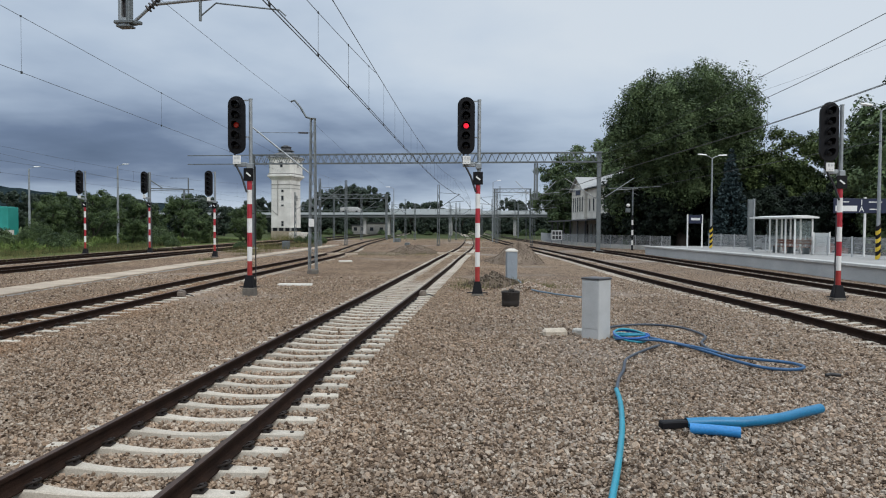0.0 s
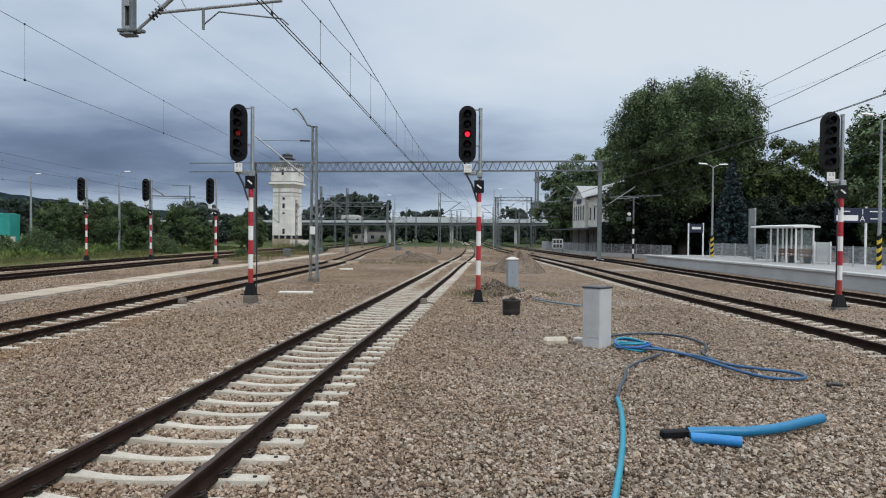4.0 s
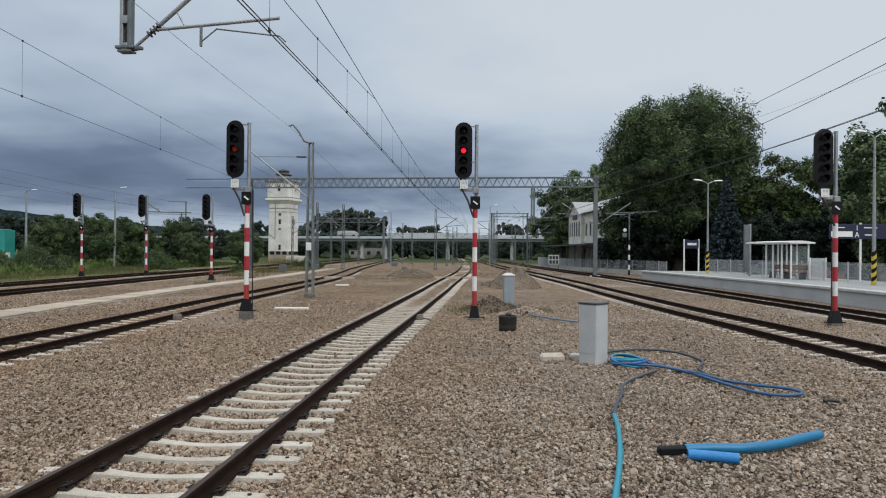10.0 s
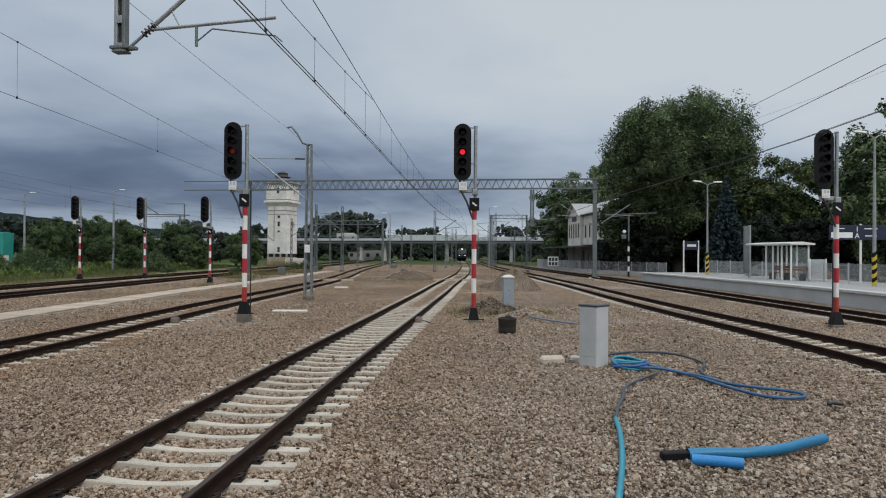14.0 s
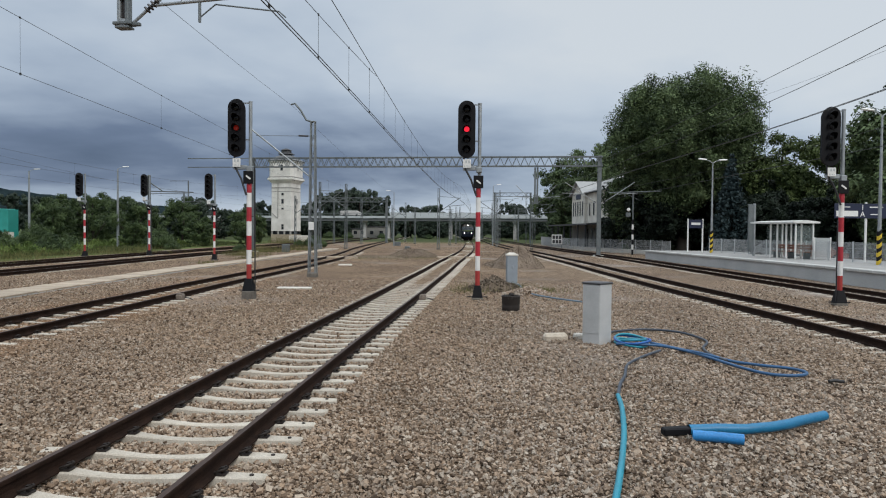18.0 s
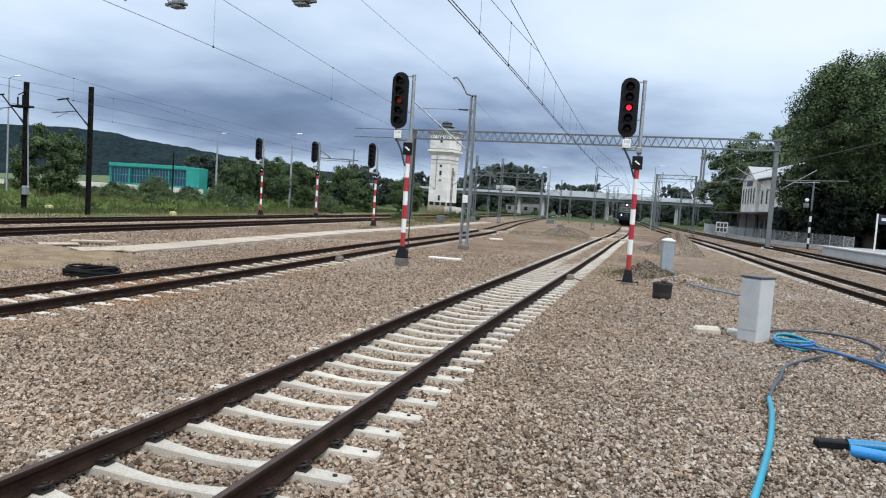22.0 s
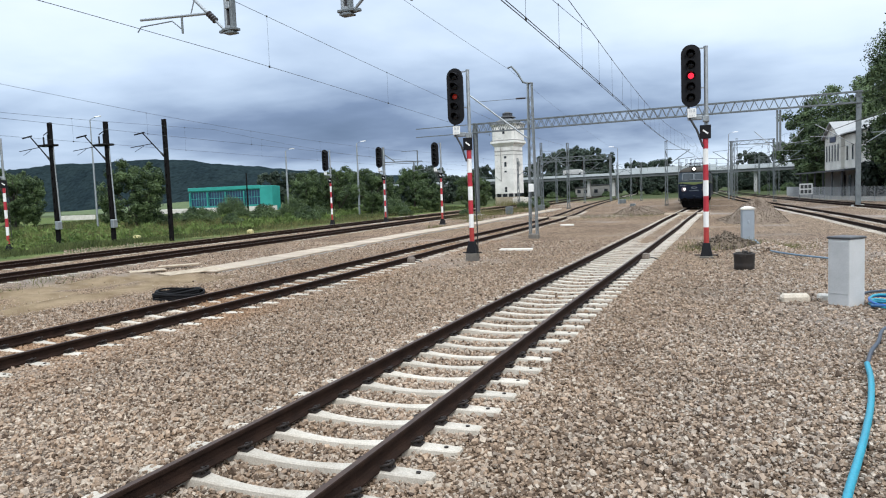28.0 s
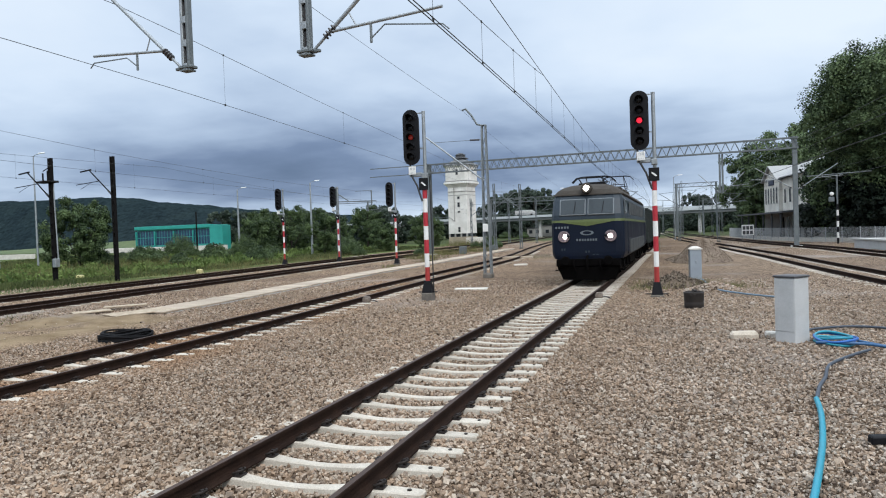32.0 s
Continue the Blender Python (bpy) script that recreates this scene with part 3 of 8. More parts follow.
def solid(name, shape, material, label, category, m=None, group="", kind=""):
    ob = new(name, shape if isinstance(shape, bpy.types.Mesh) else shape.mesh(name, material))
    if m is not None:
        ob.matrix_basis = m
    return tagged(ob, label, category, group, kind)


def fast_mesh(name, verts, faces, material, smooth=False):
    """A mesh from arrays of vertices and equal-sided faces."""
    me = bpy.data.meshes.new(name)
    n, k = faces.shape
    me.vertices.add(len(verts))
    me.vertices.foreach_set("co", verts.astype(np.float32).ravel())
    me.loops.add(n * k)
    me.loops.foreach_set("vertex_index", faces.astype(np.int32).ravel())
    me.polygons.add(n)
    me.polygons.foreach_set("loop_start", np.arange(0, n * k, k, dtype=np.int32))
    me.polygons.foreach_set("use_smooth", np.full(n, smooth))
    me.materials.append(material)
    me.update(calc_edges=True)
    return me


# ---- plan --------------------------------------------------------------------
class Line:
    """A smooth line over the ground, x as a function of y."""

    def __init__(self, pts):
        self.y = np.array([p[0] for p in pts], float)
        self.x = np.array([p[1] for p in pts], float)
        s = np.diff(self.x) / np.diff(self.y)
        self.s = np.concatenate([[s[0]], (s[:-1] + s[1:]) / 2, [s[-1]]])

    def at(self, y):
        i = int(np.clip(np.searchsorted(self.y, y) - 1, 0, len(self.y) - 2))
        h = self.y[i + 1] - self.y[i]
        t = (y - self.y[i]) / h
        if t < 0 or t > 1:
            k = 0 if t < 0 else -1
            return self.x[k] + self.s[k] * (y - self.y[k])
        a, b = 2 * t ** 3 - 3 * t ** 2 + 1, t ** 3 - 2 * t ** 2 + t
        c, d = -2 * t ** 3 + 3 * t ** 2, t ** 3 - t ** 2
        return a * self.x[i] + b * h * self.s[i] + c * self.x[i + 1] + d * h * self.s[i + 1]

    def turn(self, y):
        """Degrees by which the line's direction is turned from +y."""
        return math.degrees(math.atan2(-(self.at(y + 0.5) - self.at(y - 0.5)), 1.0))

    def place(self, y, side=0.0, z=0.0):
        a = radians(self.turn(y))
        return Vector((self.at(y) + side * math.cos(a), y + side * math.sin(a), z))

    def steps(self, y0, y1, gap):
        """Values of y at equal distances along the line."""
        out, y = [], y0
        while y < y1:
            out.append(y)
            y += gap * math.cos(radians(self.turn(y)))
        return out


MAIN = Line([(-30, -1.65), (0, -3.35), (5.5, -3.64), (12, -4.0), (18.5, -4.29), (25, -4.56), (31, -4.84), (40, -5.24), (49, -5.72), (60, -6.2),
             (75, -6.9), (98, -8.5), (135, -11.6), (188, -16.7), (305, -29.7), (420, -44)])
SIDE = Line([(-30, -8.4), (0, -10.5), (7, -10.98), (10.5, -11.26), (15, -11.65), (20, -12.2), (28, -13.15), (36, -13.9), (44, -14.65),
             (54, -15.75), (69, -18.2), (85, -21.2), (105, -24.4), (135, -28.8), (190, -36.5), (300, -53)])
# the wires hang a little aside from the tracks' middles
MAIN_WIRE = Line([(-30, -1.6), (0, -3.32), (12, -3.98), (31, -5.18), (49, -6.15), (75, -6.98), (98, -8.55), (135, -11.6), (188, -16.7), (305, -29.7)])
SIDE_WIRE = Line([(-30, -6.4), (0, -10.2), (10.5, -10.98), (20, -12.2), (36, -14.4), (54, -17.1), (69, -19.2), (105, -24.6), (135, -28.8), (190, -36.5), (300, -53)])
OUTER = Line([(-30, -17.6), (13, -23.4), (18, -24.1), (22, -24.75), (30, -25.75), (42, -27.3), (55, -29.0), (66, -30.2), (82, -31.7),
              (105, -33.8), (140, -38.0), (200, -46), (330, -66)])
OUTMOST = Line([(y, x - 4.9) for y, x in zip(OUTER.y, OUTER.x)])
RIGHT = Line([(-30, 12.0), (0, 9.5), (14.5, 8.11), (18.8, 7.63), (22.4, 7.17), (27, 6.5), (35.5, 5.45), (44, 4.5), (52, 3.65), (61, 2.45), (72, 1.1),
              (85, -0.7), (100, -2.8), (135, -6.9), (188, -12.2), (305, -25), (420, -39)])
PLATSIDE = Line([(-30, 18.6), (10, 14.4), (24, 12.95), (30, 12.3), (36, 11.6), (45, 10.6), (54, 9.5), (62, 8.65), (70, 7.4), (86, 4.9), (108, 1.7),
                 (128, -0.9), (160, -4.6), (200, -9), (305, -20.5)])
EDGE = Line([(-30, 19.6), (10, 17.0), (24, 15.9), (32.3, 15.25), (40.5, 14.45), (47.7, 13.55), (57, 12.0), (66, 10.7), (72, 9.8)])

RIGHT_WIRE = Line([(-30, 8.3), (0, 8.05), (14.5, 7.75), (22.4, 7.2), (35.5, 5.45), (52, 3.65), (72, 1.1), (100, -2.8), (135, -6.9), (188, -12.2), (305, -25)])
RAIL_TOP = 0.175
TRACK_PITCH = ((MAIN, 0.4, 0.6), (SIDE, 0.2, 0.66), (RIGHT, 0.1, 0.6))
GAUGE = 0.755


# ---- ground ------------------------------------------------------------------
def build_ground():
    xs = np.concatenate([[-1500, -700, -350, -200, -140, -100, -75], np.arange(-60, -32, 1.5), np.arange(-32, 14, 0.3), np.arange(14, 46, 1.5), [60, 90, 150, 300, 700, 1500]])
    ys = np.concatenate([[-900, -300, -120, -60, -30, -12], np.arange(-6, 30, 0.5), np.arange(30, 90, 1.5), np.arange(90, 200, 5), [230, 280, 350, 450, 700, 1200, 2500]])
    gx, gy = np.meshgrid(xs, ys)
    gz = np.zeros_like(gx)
    for i in range(gx.shape[0]):
        for j in range(gx.shape[1]):
            x, y = gx[i, j], gy[i, j]
            if -60 < x < 46 and -12 < y < 200:
                near = noise.noise((x * 0.35, y * 0.35, 0)) * 0.035 + noise.noise((x * 1.7, y * 1.7, 3)) * 0.018
                gz[i, j] = -0.04 + near - 0.022 * max(0.0, min(1.0, (15 - y) / 4))
                if -20.8 < x < -15.2 and 7 < y < 17.5:
                    gz[i, j] += 0.05 + 0.13 * noise.noise((x * 0.9, y * 0.45, 9))
                for line in (MAIN, SIDE, RIGHT, PLATSIDE, OUTER, OUTMOST):
                    d = abs(x - line.at(y))
                    if d < 2.0:
                        if line is MAIN:
                            low = -0.088 if y < 20 else -0.024 - (32 - y) * 0.0053 if y < 32 else -0.024
                            rim = -0.045 if y < 12 else max(-0.045, -0.012 - (26 - y) * 0.0024) if y < 26 else -0.012
                        elif line in (SIDE, RIGHT):
                            sink = min(1.0, max(0.0, (y - 20) / 10))
                            low, rim = (-0.030 + 0.032 * sink, -0.014 + 0.016 * sink) if line is SIDE else (-0.034 + 0.020 * sink, -0.014 + 0.010 * sink)
                        else:
                            low, rim = 0.0, 0.002
                        bed = low if d < 0.8 else (low + (d - 0.8) / 0.35 * (rim - low) if d < 1.15 else rim)
                        k = 1.0 if d < 1.5 else 2 * (2.0 - d)
                        gz[i, j] += (bed + near * 0.3 - gz[i, j]) * k
            else:
                gz[i, j] = -0.06
    v = np.stack([gx.ravel(), gy.ravel(), gz.ravel()], 1)
    w = len(xs)
    idx = np.arange(len(ys) * w).reshape(len(ys), w)
    f = np.stack([idx[:-1, :-1].ravel(), idx[:-1, 1:].ravel(), idx[1:, 1:].ravel(), idx[1:, :-1].ravel()], 1)
    ob = new("ground", fast_mesh("ground", v, f, ground_m, True))
    tagged(ob, "brown-grey railway ballast and dirt turning to rough grass", "ground", kind="structure")


build_ground()


def ground_z(x, y):
    return -0.04 + noise.noise((x * 0.35, y * 0.35, 0)) * 0.035 + noise.noise((x * 1.7, y * 1.7, 3)) * 0.018


# crushed stones: sharp irregular shards with random turn and stretch
def stone_cloud(places, sizes, seed, plain=False):
    rng = np.random.default_rng(seed)
    if plain:
        ico = np.array([(1, 0, 0), (0, 1, 0), (-1, 0, 0), (0, -1, 0), (0, 0, 1), (0, 0, -1)]) * 1.15
        tri = np.array([(0, 1, 4), (1, 2, 4), (2, 3, 4), (3, 0, 4), (1, 0, 5), (2, 1, 5), (3, 2, 5), (0, 3, 5)])
    else:
        ico = np.array([(x, y, z) for z in (-1, 1) for y in (-1, 1) for x in (-1, 1)]) * 0.72
        tri = np.array([(0, 2, 3), (0, 3, 1), (4, 5, 7), (4, 7, 6), (0, 1, 5), (0, 5, 4), (1, 3, 7), (1, 7, 5), (3, 2, 6), (3, 6, 7), (2, 0, 4), (2, 4, 6)])
    n, c = len(places), len(ico)
    v = np.repeat(ico[None], n, 0) * rng.uniform(0.66, 1.12, (n, c, 3))
    v *= rng.uniform(0.6, 1.25, (n, 1, 3)) * np.array([1.15, 0.92, 0.72]) * sizes[:, None, None] / 2
    q = rng.normal(size=(n, 4)) * np.array([1.0, 0.42, 0.42, 1.0])
    q /= np.linalg.norm(q, axis=1, keepdims=True)
    w, x, y, z = q.T
    rot = np.stack([np.stack([1 - 2 * (y * y + z * z), 2 * (x * y - z * w), 2 * (x * z + y * w)], 1),
                    np.stack([2 * (x * y + z * w), 1 - 2 * (x * x + z * z), 2 * (y * z - x * w)], 1),
                    np.stack([2 * (x * z - y * w), 2 * (y * z + x * w), 1 - 2 * (x * x + y * y)], 1)], 1)
    v = np.einsum("nij,nkj->nki", rot, v) + places[:, None, :]
    f = tri[None] + (np.arange(n) * c)[:, None, None]
    return v.reshape(-1, 3), f.reshape(-1, 3)


def build_ballast():
    rng = np.random.default_rng(7)
    # nearer strips are strewn densely, farther ones thinly
    bands = [(2.6, 8.5, 980, 0.039), (8.5, 13, 760, 0.042), (13, 20, 290, 0.050), (20, 32, 80, 0.060)]
    pl, sz = [], []
    for y0, y1, per, size in bands:
        xa, xb = -(1.8 if y1 < 14 else 1.4) * y1 - 2.0, 0.62 * y1 + 1.0
        n = int((xb - xa) * (y1 - y0) * per)
        x, y = rng.uniform(xa, xb, n), rng.uniform(y0, y1, n)
        keep = (x > -np.where(y < 13, 1.85, 1.35) * y - 1.0) & (x < 0.55 * y + 1.2)
        x, y = x[keep], y[keep]
        pl.append(np.stack([x, y, np.array([ground_z(a, b) for a, b in zip(x, y)]) + rng.uniform(-0.040, 0.030, len(x))], 1))
        sz.append(rng.gamma(7, size / 7, len(x)).clip(0.02, 0.11))
    p, s = np.concatenate(pl), np.concatenate(sz)
    # the sandy trench beside the duct is bare
    bare = (p[:, 0] > -20.6) & (p[:, 0] < -15.4) & (p[:, 1] < 17.2) & (rng.uniform(0, 1, len(p)) < 0.93)
    p, s = p[~bare], s[~bare]
    # stones lie lower inside the tracks, clear of the sleepers' tops
    # and heap up between them, over the feet of the sleepers' sides
    for line, phase, pitch in TRACK_PITCH:
        d = p[:, 0] - np.array([line.at(b) for b in p[:, 1]])
        rows = np.array(line.steps(-8 + phase, 40, pitch))
        slope = np.array([math.tan(radians(line.turn(b))) for b in p[:, 1]])
        yy = p[:, 1] - d * slope
        k = np.clip(np.searchsorted(rows, yy), 1, len(rows) - 1)
        gap = np.minimum(np.abs(yy - rows[k - 1]), np.abs(yy - rows[k]))
        near = np.abs(d) < 1.7
        rail = np.abs(np.abs(d) - GAUGE) < 0.12
        if line is MAIN:
            on = (d > -0.95) & (d < 1.29) & (gap < np.where(np.abs(d) < 0.45, 0.092, 0.112))
            bed = np.interp(np.abs(d), [0.0, 0.5, 0.75, 1.0, 1.7], [-0.066, -0.060, -0.048, -0.030, -0.035])
        else:
            # the sleepers lie nearly flush in the stones
            on = (d > -1.0) & (d < 1.2) & (gap < 0.105)
            bed = np.interp(np.abs(d), [0.0, 0.5, 0.75, 1.0, 1.7], [-0.030, -0.028, -0.024, -0.016, -0.030])
        p[:, 2] = np.where(near, bed + (p[:, 2] + 0.04) * 0.45, p[:, 2])
        p[:, 2] += np.where((d < -0.95) & (d > -1.4), 0.022, 0.0)
        p[:, 2] -= np.where(on, 0.10, 0.0) + np.where(rail & ~on, 0.02, 0.0)
    for sel, plain in ((p[:, 1] < 8.5, False), (p[:, 1] >= 8.5, True)):
        v, f = stone_cloud(p[sel], s[sel], 3, plain)
        ob = new("ballast", fast_mesh("ballast", v, f, stone))
        tagged(ob, "loose crushed granite ballast in brown and grey", "gravel", kind="stuff")


# ---- tracks ------------------------------------------------------------------
RAIL_SECTION = [(-0.075, 0.0), (0.075, 0.0), (0.075, 0.014), (0.02, 0.03), (0.01, 0.05), (0.01, 0.125), (0.036, 0.137), (0.036, 0.168),
                (0.028, 0.175), (-0.028, 0.175), (-0.036, 0.168), (-0.036, 0.137), (-0.01, 0.125), (-0.01, 0.05), (-0.02, 0.03), (-0.075, 0.014)]


def rail_mesh(line, side, y0, y1):
    s = Shape()
    rings = []
    y = y0
    while y <= y1 + 0.01:
        rings.append([tuple(line.place(y, side + u, h)) for u, h in RAIL_SECTION])
        y += 1.5 if y < 90 else 5.0
    s.loft(rings)
    n = len(RAIL_SECTION)
    for k in range(len(rings) - 1):
        s.mi[k * n + 8] = 1
    return s


def sleeper_mesh():
    """A concrete sleeper: deep ends, a waist that dips in the middle."""
    s = Shape()
    rings = []
    for x, top, half in ((-1.30, -0.010, 0.068), (-1.285, 0.004, 0.076), (-0.95, 0.006, 0.088), (-0.60, 0.004, 0.085), (-0.42, -0.016, 0.070), (-0.2, -0.030, 0.054),
                         (0, -0.034, 0.050), (0.2, -0.030, 0.054), (0.42, -0.016, 0.070), (0.60, 0.004, 0.085), (0.95, 0.006, 0.088), (1.285, 0.004, 0.076), (1.30, -0.010, 0.068)):
        rings.append([(x, -half - 0.02, -0.2), (x, half + 0.02, -0.2), (x, half, top - 0.012), (x, half - 0.014, top), (x, -half + 0.014, top), (x, -half, top - 0.012)])
    s.loft(rings)
    return s.mesh("sleeper", sleeper_conc)


def clip_mesh():
    s = Shape()
    s.box(-0.05, -0.06, 0, 0.05, 0.06, 0.02, 0.008)
    s.tube([(-0.05, -0.05, 0.03), (0.02, -0.055, 0.06), (0.05, -0.02, 0.062), (0.0, 0.0, 0.05), (0.05, 0.02, 0.062), (0.02, 0.055, 0.06), (-0.05, 0.05, 0.03)], 0.014, 6)
    s.cyl((0.01, 0, 0.02), (0.01, 0, 0.075), 0.02, 6)
    return s.mesh("rail_clip", clip_steel)


def plug_mesh():
    s = Shape()
    s.cyl((0, 0, 0), (0, 0, 0.012), 0.022, 8)
    return s.mesh("lifting_plug", clip_steel)


SLEEPER, CLIP, PLUG = sleeper_mesh(), clip_mesh(), plug_mesh()


def railway_track(line, y0, y1, sleepers_to, label, clips=None, phase=0.0, pitch=0.6):
    root = thing("railway_track", label, "railway track", kind="structure")
    for side in (-GAUGE, GAUGE):
        part("rail", rail_mesh(line, side, y0, y1), [rust, rail_head], root, "dark brown rusted steel rail")
    rng = random.Random(int(abs(line.at(20)) * 100))
    singles = line.steps(y0 + phase, sleepers_to, pitch)[:300]
    for y in singles:
        m = Matrix.Translation(line.place(y, rng.uniform(-0.012, 0.012), rng.uniform(-0.004, 0.004))) @ pose(0, 0, 0, rng.uniform(-0.3, 0.3), 0, line.turn(y) + rng.uniform(-0.5, 0.5))
        ob = part("sleeper", SLEEPER, None, root, m=m)
        if clips and clips[0] < y < clips[1]:
            for side in (-GAUGE, GAUGE):
                for k in (-1, 1):
                    mc = Matrix.Translation((side + k * 0.12, 0, 0.004)) @ pose(0, 0, 0, 0, 0, 0 if k > 0 else 180)
                    part("rail_clip", CLIP, None, ob, m=mc)
            part("lifting_plug", PLUG, None, ob, m=Matrix.Translation((1.16, 0.0, 0.004)))
    # far sleepers, too small to pick apart
    s = Shape()
    for y in line.steps(sleepers_to, y1, 0.6):
        a = line.place(y, 0, -0.115)
        s.box(-1.3, -0.095, -0.09, 1.3, 0.095, 0.09, m=Matrix.Translation(a) @ pose(0, 0, 0, 0, 0, line.turn(y)))
    if s.v:
        tagged(part("sleeper_row", s, sleeper_conc, root), kind="stuff")
    return root


counter_m = mat("rust_dusted_casting", (0.26, 0.215, 0.175), 0.8, 0.1, 0.35, 8, 70, 0.2, (0.13, 0.10, 0.08))


def axle_counter(line, y, side):
    root = thing("axle_counter", "grey axle counter box clamped to the rail foot", "track sensor", Matrix.Translation(line.place(y, side, 0)) @ pose(0, 0, 0, 0, 0, line.turn(y)))
    part("housing", Shape().box(-0.10, -0.15, -0.02, 0.12, 0.15, 0.16, 0.025), counter_m, root)
    part("cover", Shape().box(-0.08, -0.12, 0.16, 0.10, 0.12, 0.19, 0.015), counter_m, root)
    part("cable_stub", Shape().tube([(0.1, 0.1, 0.06), (0.25, 0.14, 0.03), (0.4, 0.1, -0.02)], 0.018), cable_black, root)

# ---- overhead line -----------------------------------------------------------
def lattice_mast(x, y, h, w0=0.42, w1=0.24, label="slim grey lattice catenary mast on a concrete footing", mt=None, step=0.55, name="catenary_mast"):
    mt = mt or galv
    root = thing(name, label, "catenary mast", Matrix.Translation((x, y, 0)))
    f = Shape().box(-0.24, -0.24, -0.3, 0.24, 0.24, 0.2, 0.06)
    part("footing", f, stained_conc, root)
    z0 = 0.16
    w = lambda z: (w0 + (w1 - w0) * (z - z0) / (h - z0)) / 2
    for sx in (-1, 1):
        for sy in (-1, 1):
            part("corner_angle", Shape().bar((sx * w(z0), sy * w(z0) * 0.8, z0), (sx * w(h), sy * w(h) * 0.8, h), 0.06), mt, root)
    lac = Shape()
    z, k = z0 + 0.25, 1
    while z + step < h - 0.2:
        for sy in (-1, 1):
            lac.bar((-k * w(z), sy * w(z) * 0.8, z), (k * w(z + step), sy * w(z + step) * 0.8, z + step), 0.05, 0.014)
        for sx in (-1, 1):
            lac.bar((sx * w(z), -k * w(z) * 0.8, z), (sx * w(z + step), k * w(z + step) * 0.8, z + step), 0.014, 0.05)
        z, k = z + step, -k
    tagged(part("lacing", lac, mt, root), kind="stuff")
    part("cap_plate", Shape().box(-w(h) - 0.04, -w(h) - 0.02, h, w(h) + 0.04, w(h) + 0.02, h + 0.05, 0.01), mt, root)
    return root


def insulator_string(s, p, q, r=0.05, n=5):
    p, q = Vector(p), Vector(q)
    pts, rr = [p], [0.02]
    d = (q - p) / n
    for i in range(n):
        c = p + d * i
        for k, w in ((0.2, 0.025), (0.3, r), (0.6, r), (0.75, 0.025)):
            pts.append(c + d * k)
            rr.append(w)
    s.tube(pts + [q], rr + [0.02], 10)


def cantilever(root, base_z, reach, sgn, tube_h, arm_z, wire_z, label="tubular registration arm"):
    """A raking tube from the post's foot, a level registration tube and a steady arm."""
    a = Vector((sgn * 0.12, 0, base_z))
    tip = Vector((sgn * reach, 0, tube_h))
    d = (tip - a).normalized()
    part("bracket_clamp", Shape().box(-0.15, -0.09, base_z - 0.02, 0.15, 0.09, base_z + 0.03, 0.01).box(min(0, sgn * 0.26), -0.035, base_z - 0.03, max(0, sgn * 0.26), 0.035, base_z + 0.02, 0.01).cyl((-0.08, -0.05, base_z - 0.07), (-0.08, -0.05, base_z), 0.018, 6).cyl((0.08, -0.05, base_z - 0.06), (0.08, -0.05, base_z), 0.018, 6), galv_dark, root)
    s = Shape()
    insulator_string(s, a + d * 0.30, a + d * 0.56, 0.062, 4)
    part("insulator", s, insul, root, "dark ribbed insulator")
    part("raking_tube", Shape().cyl(a + d * 0.55, tip, 0.034, 8).cyl(a, a + d * 0.32, 0.024, 6), galv, root)
    k = (arm_z - base_z) / (tube_h - base_z)
    p = a.lerp(tip, k)
    q = Vector((sgn * (reach + 0.35), 0, arm_z + 0.12))
    part("registration_tube", Shape().cyl(p, q, 0.026, 8).cyl(a.lerp(tip, min(1, k + 0.18)), p.lerp(q, 0.25), 0.012, 6), galv, root)
    s = Shape()
    pd = p.lerp(q, 0.38)
    s.cyl(pd, pd - Vector((0, 0, 0.32)), 0.022, 6)
    e = Vector((sgn * (reach + 0.45), 0, wire_z))
    s.tube([pd - Vector((0, 0, 0.25)), pd - Vector((-sgn * 0.25, 0, 0.06)), e + Vector((-sgn * 0.1, 0, 0.09)), e], 0.012, 6)
    part("steady_arm", s, galv_dark, root)


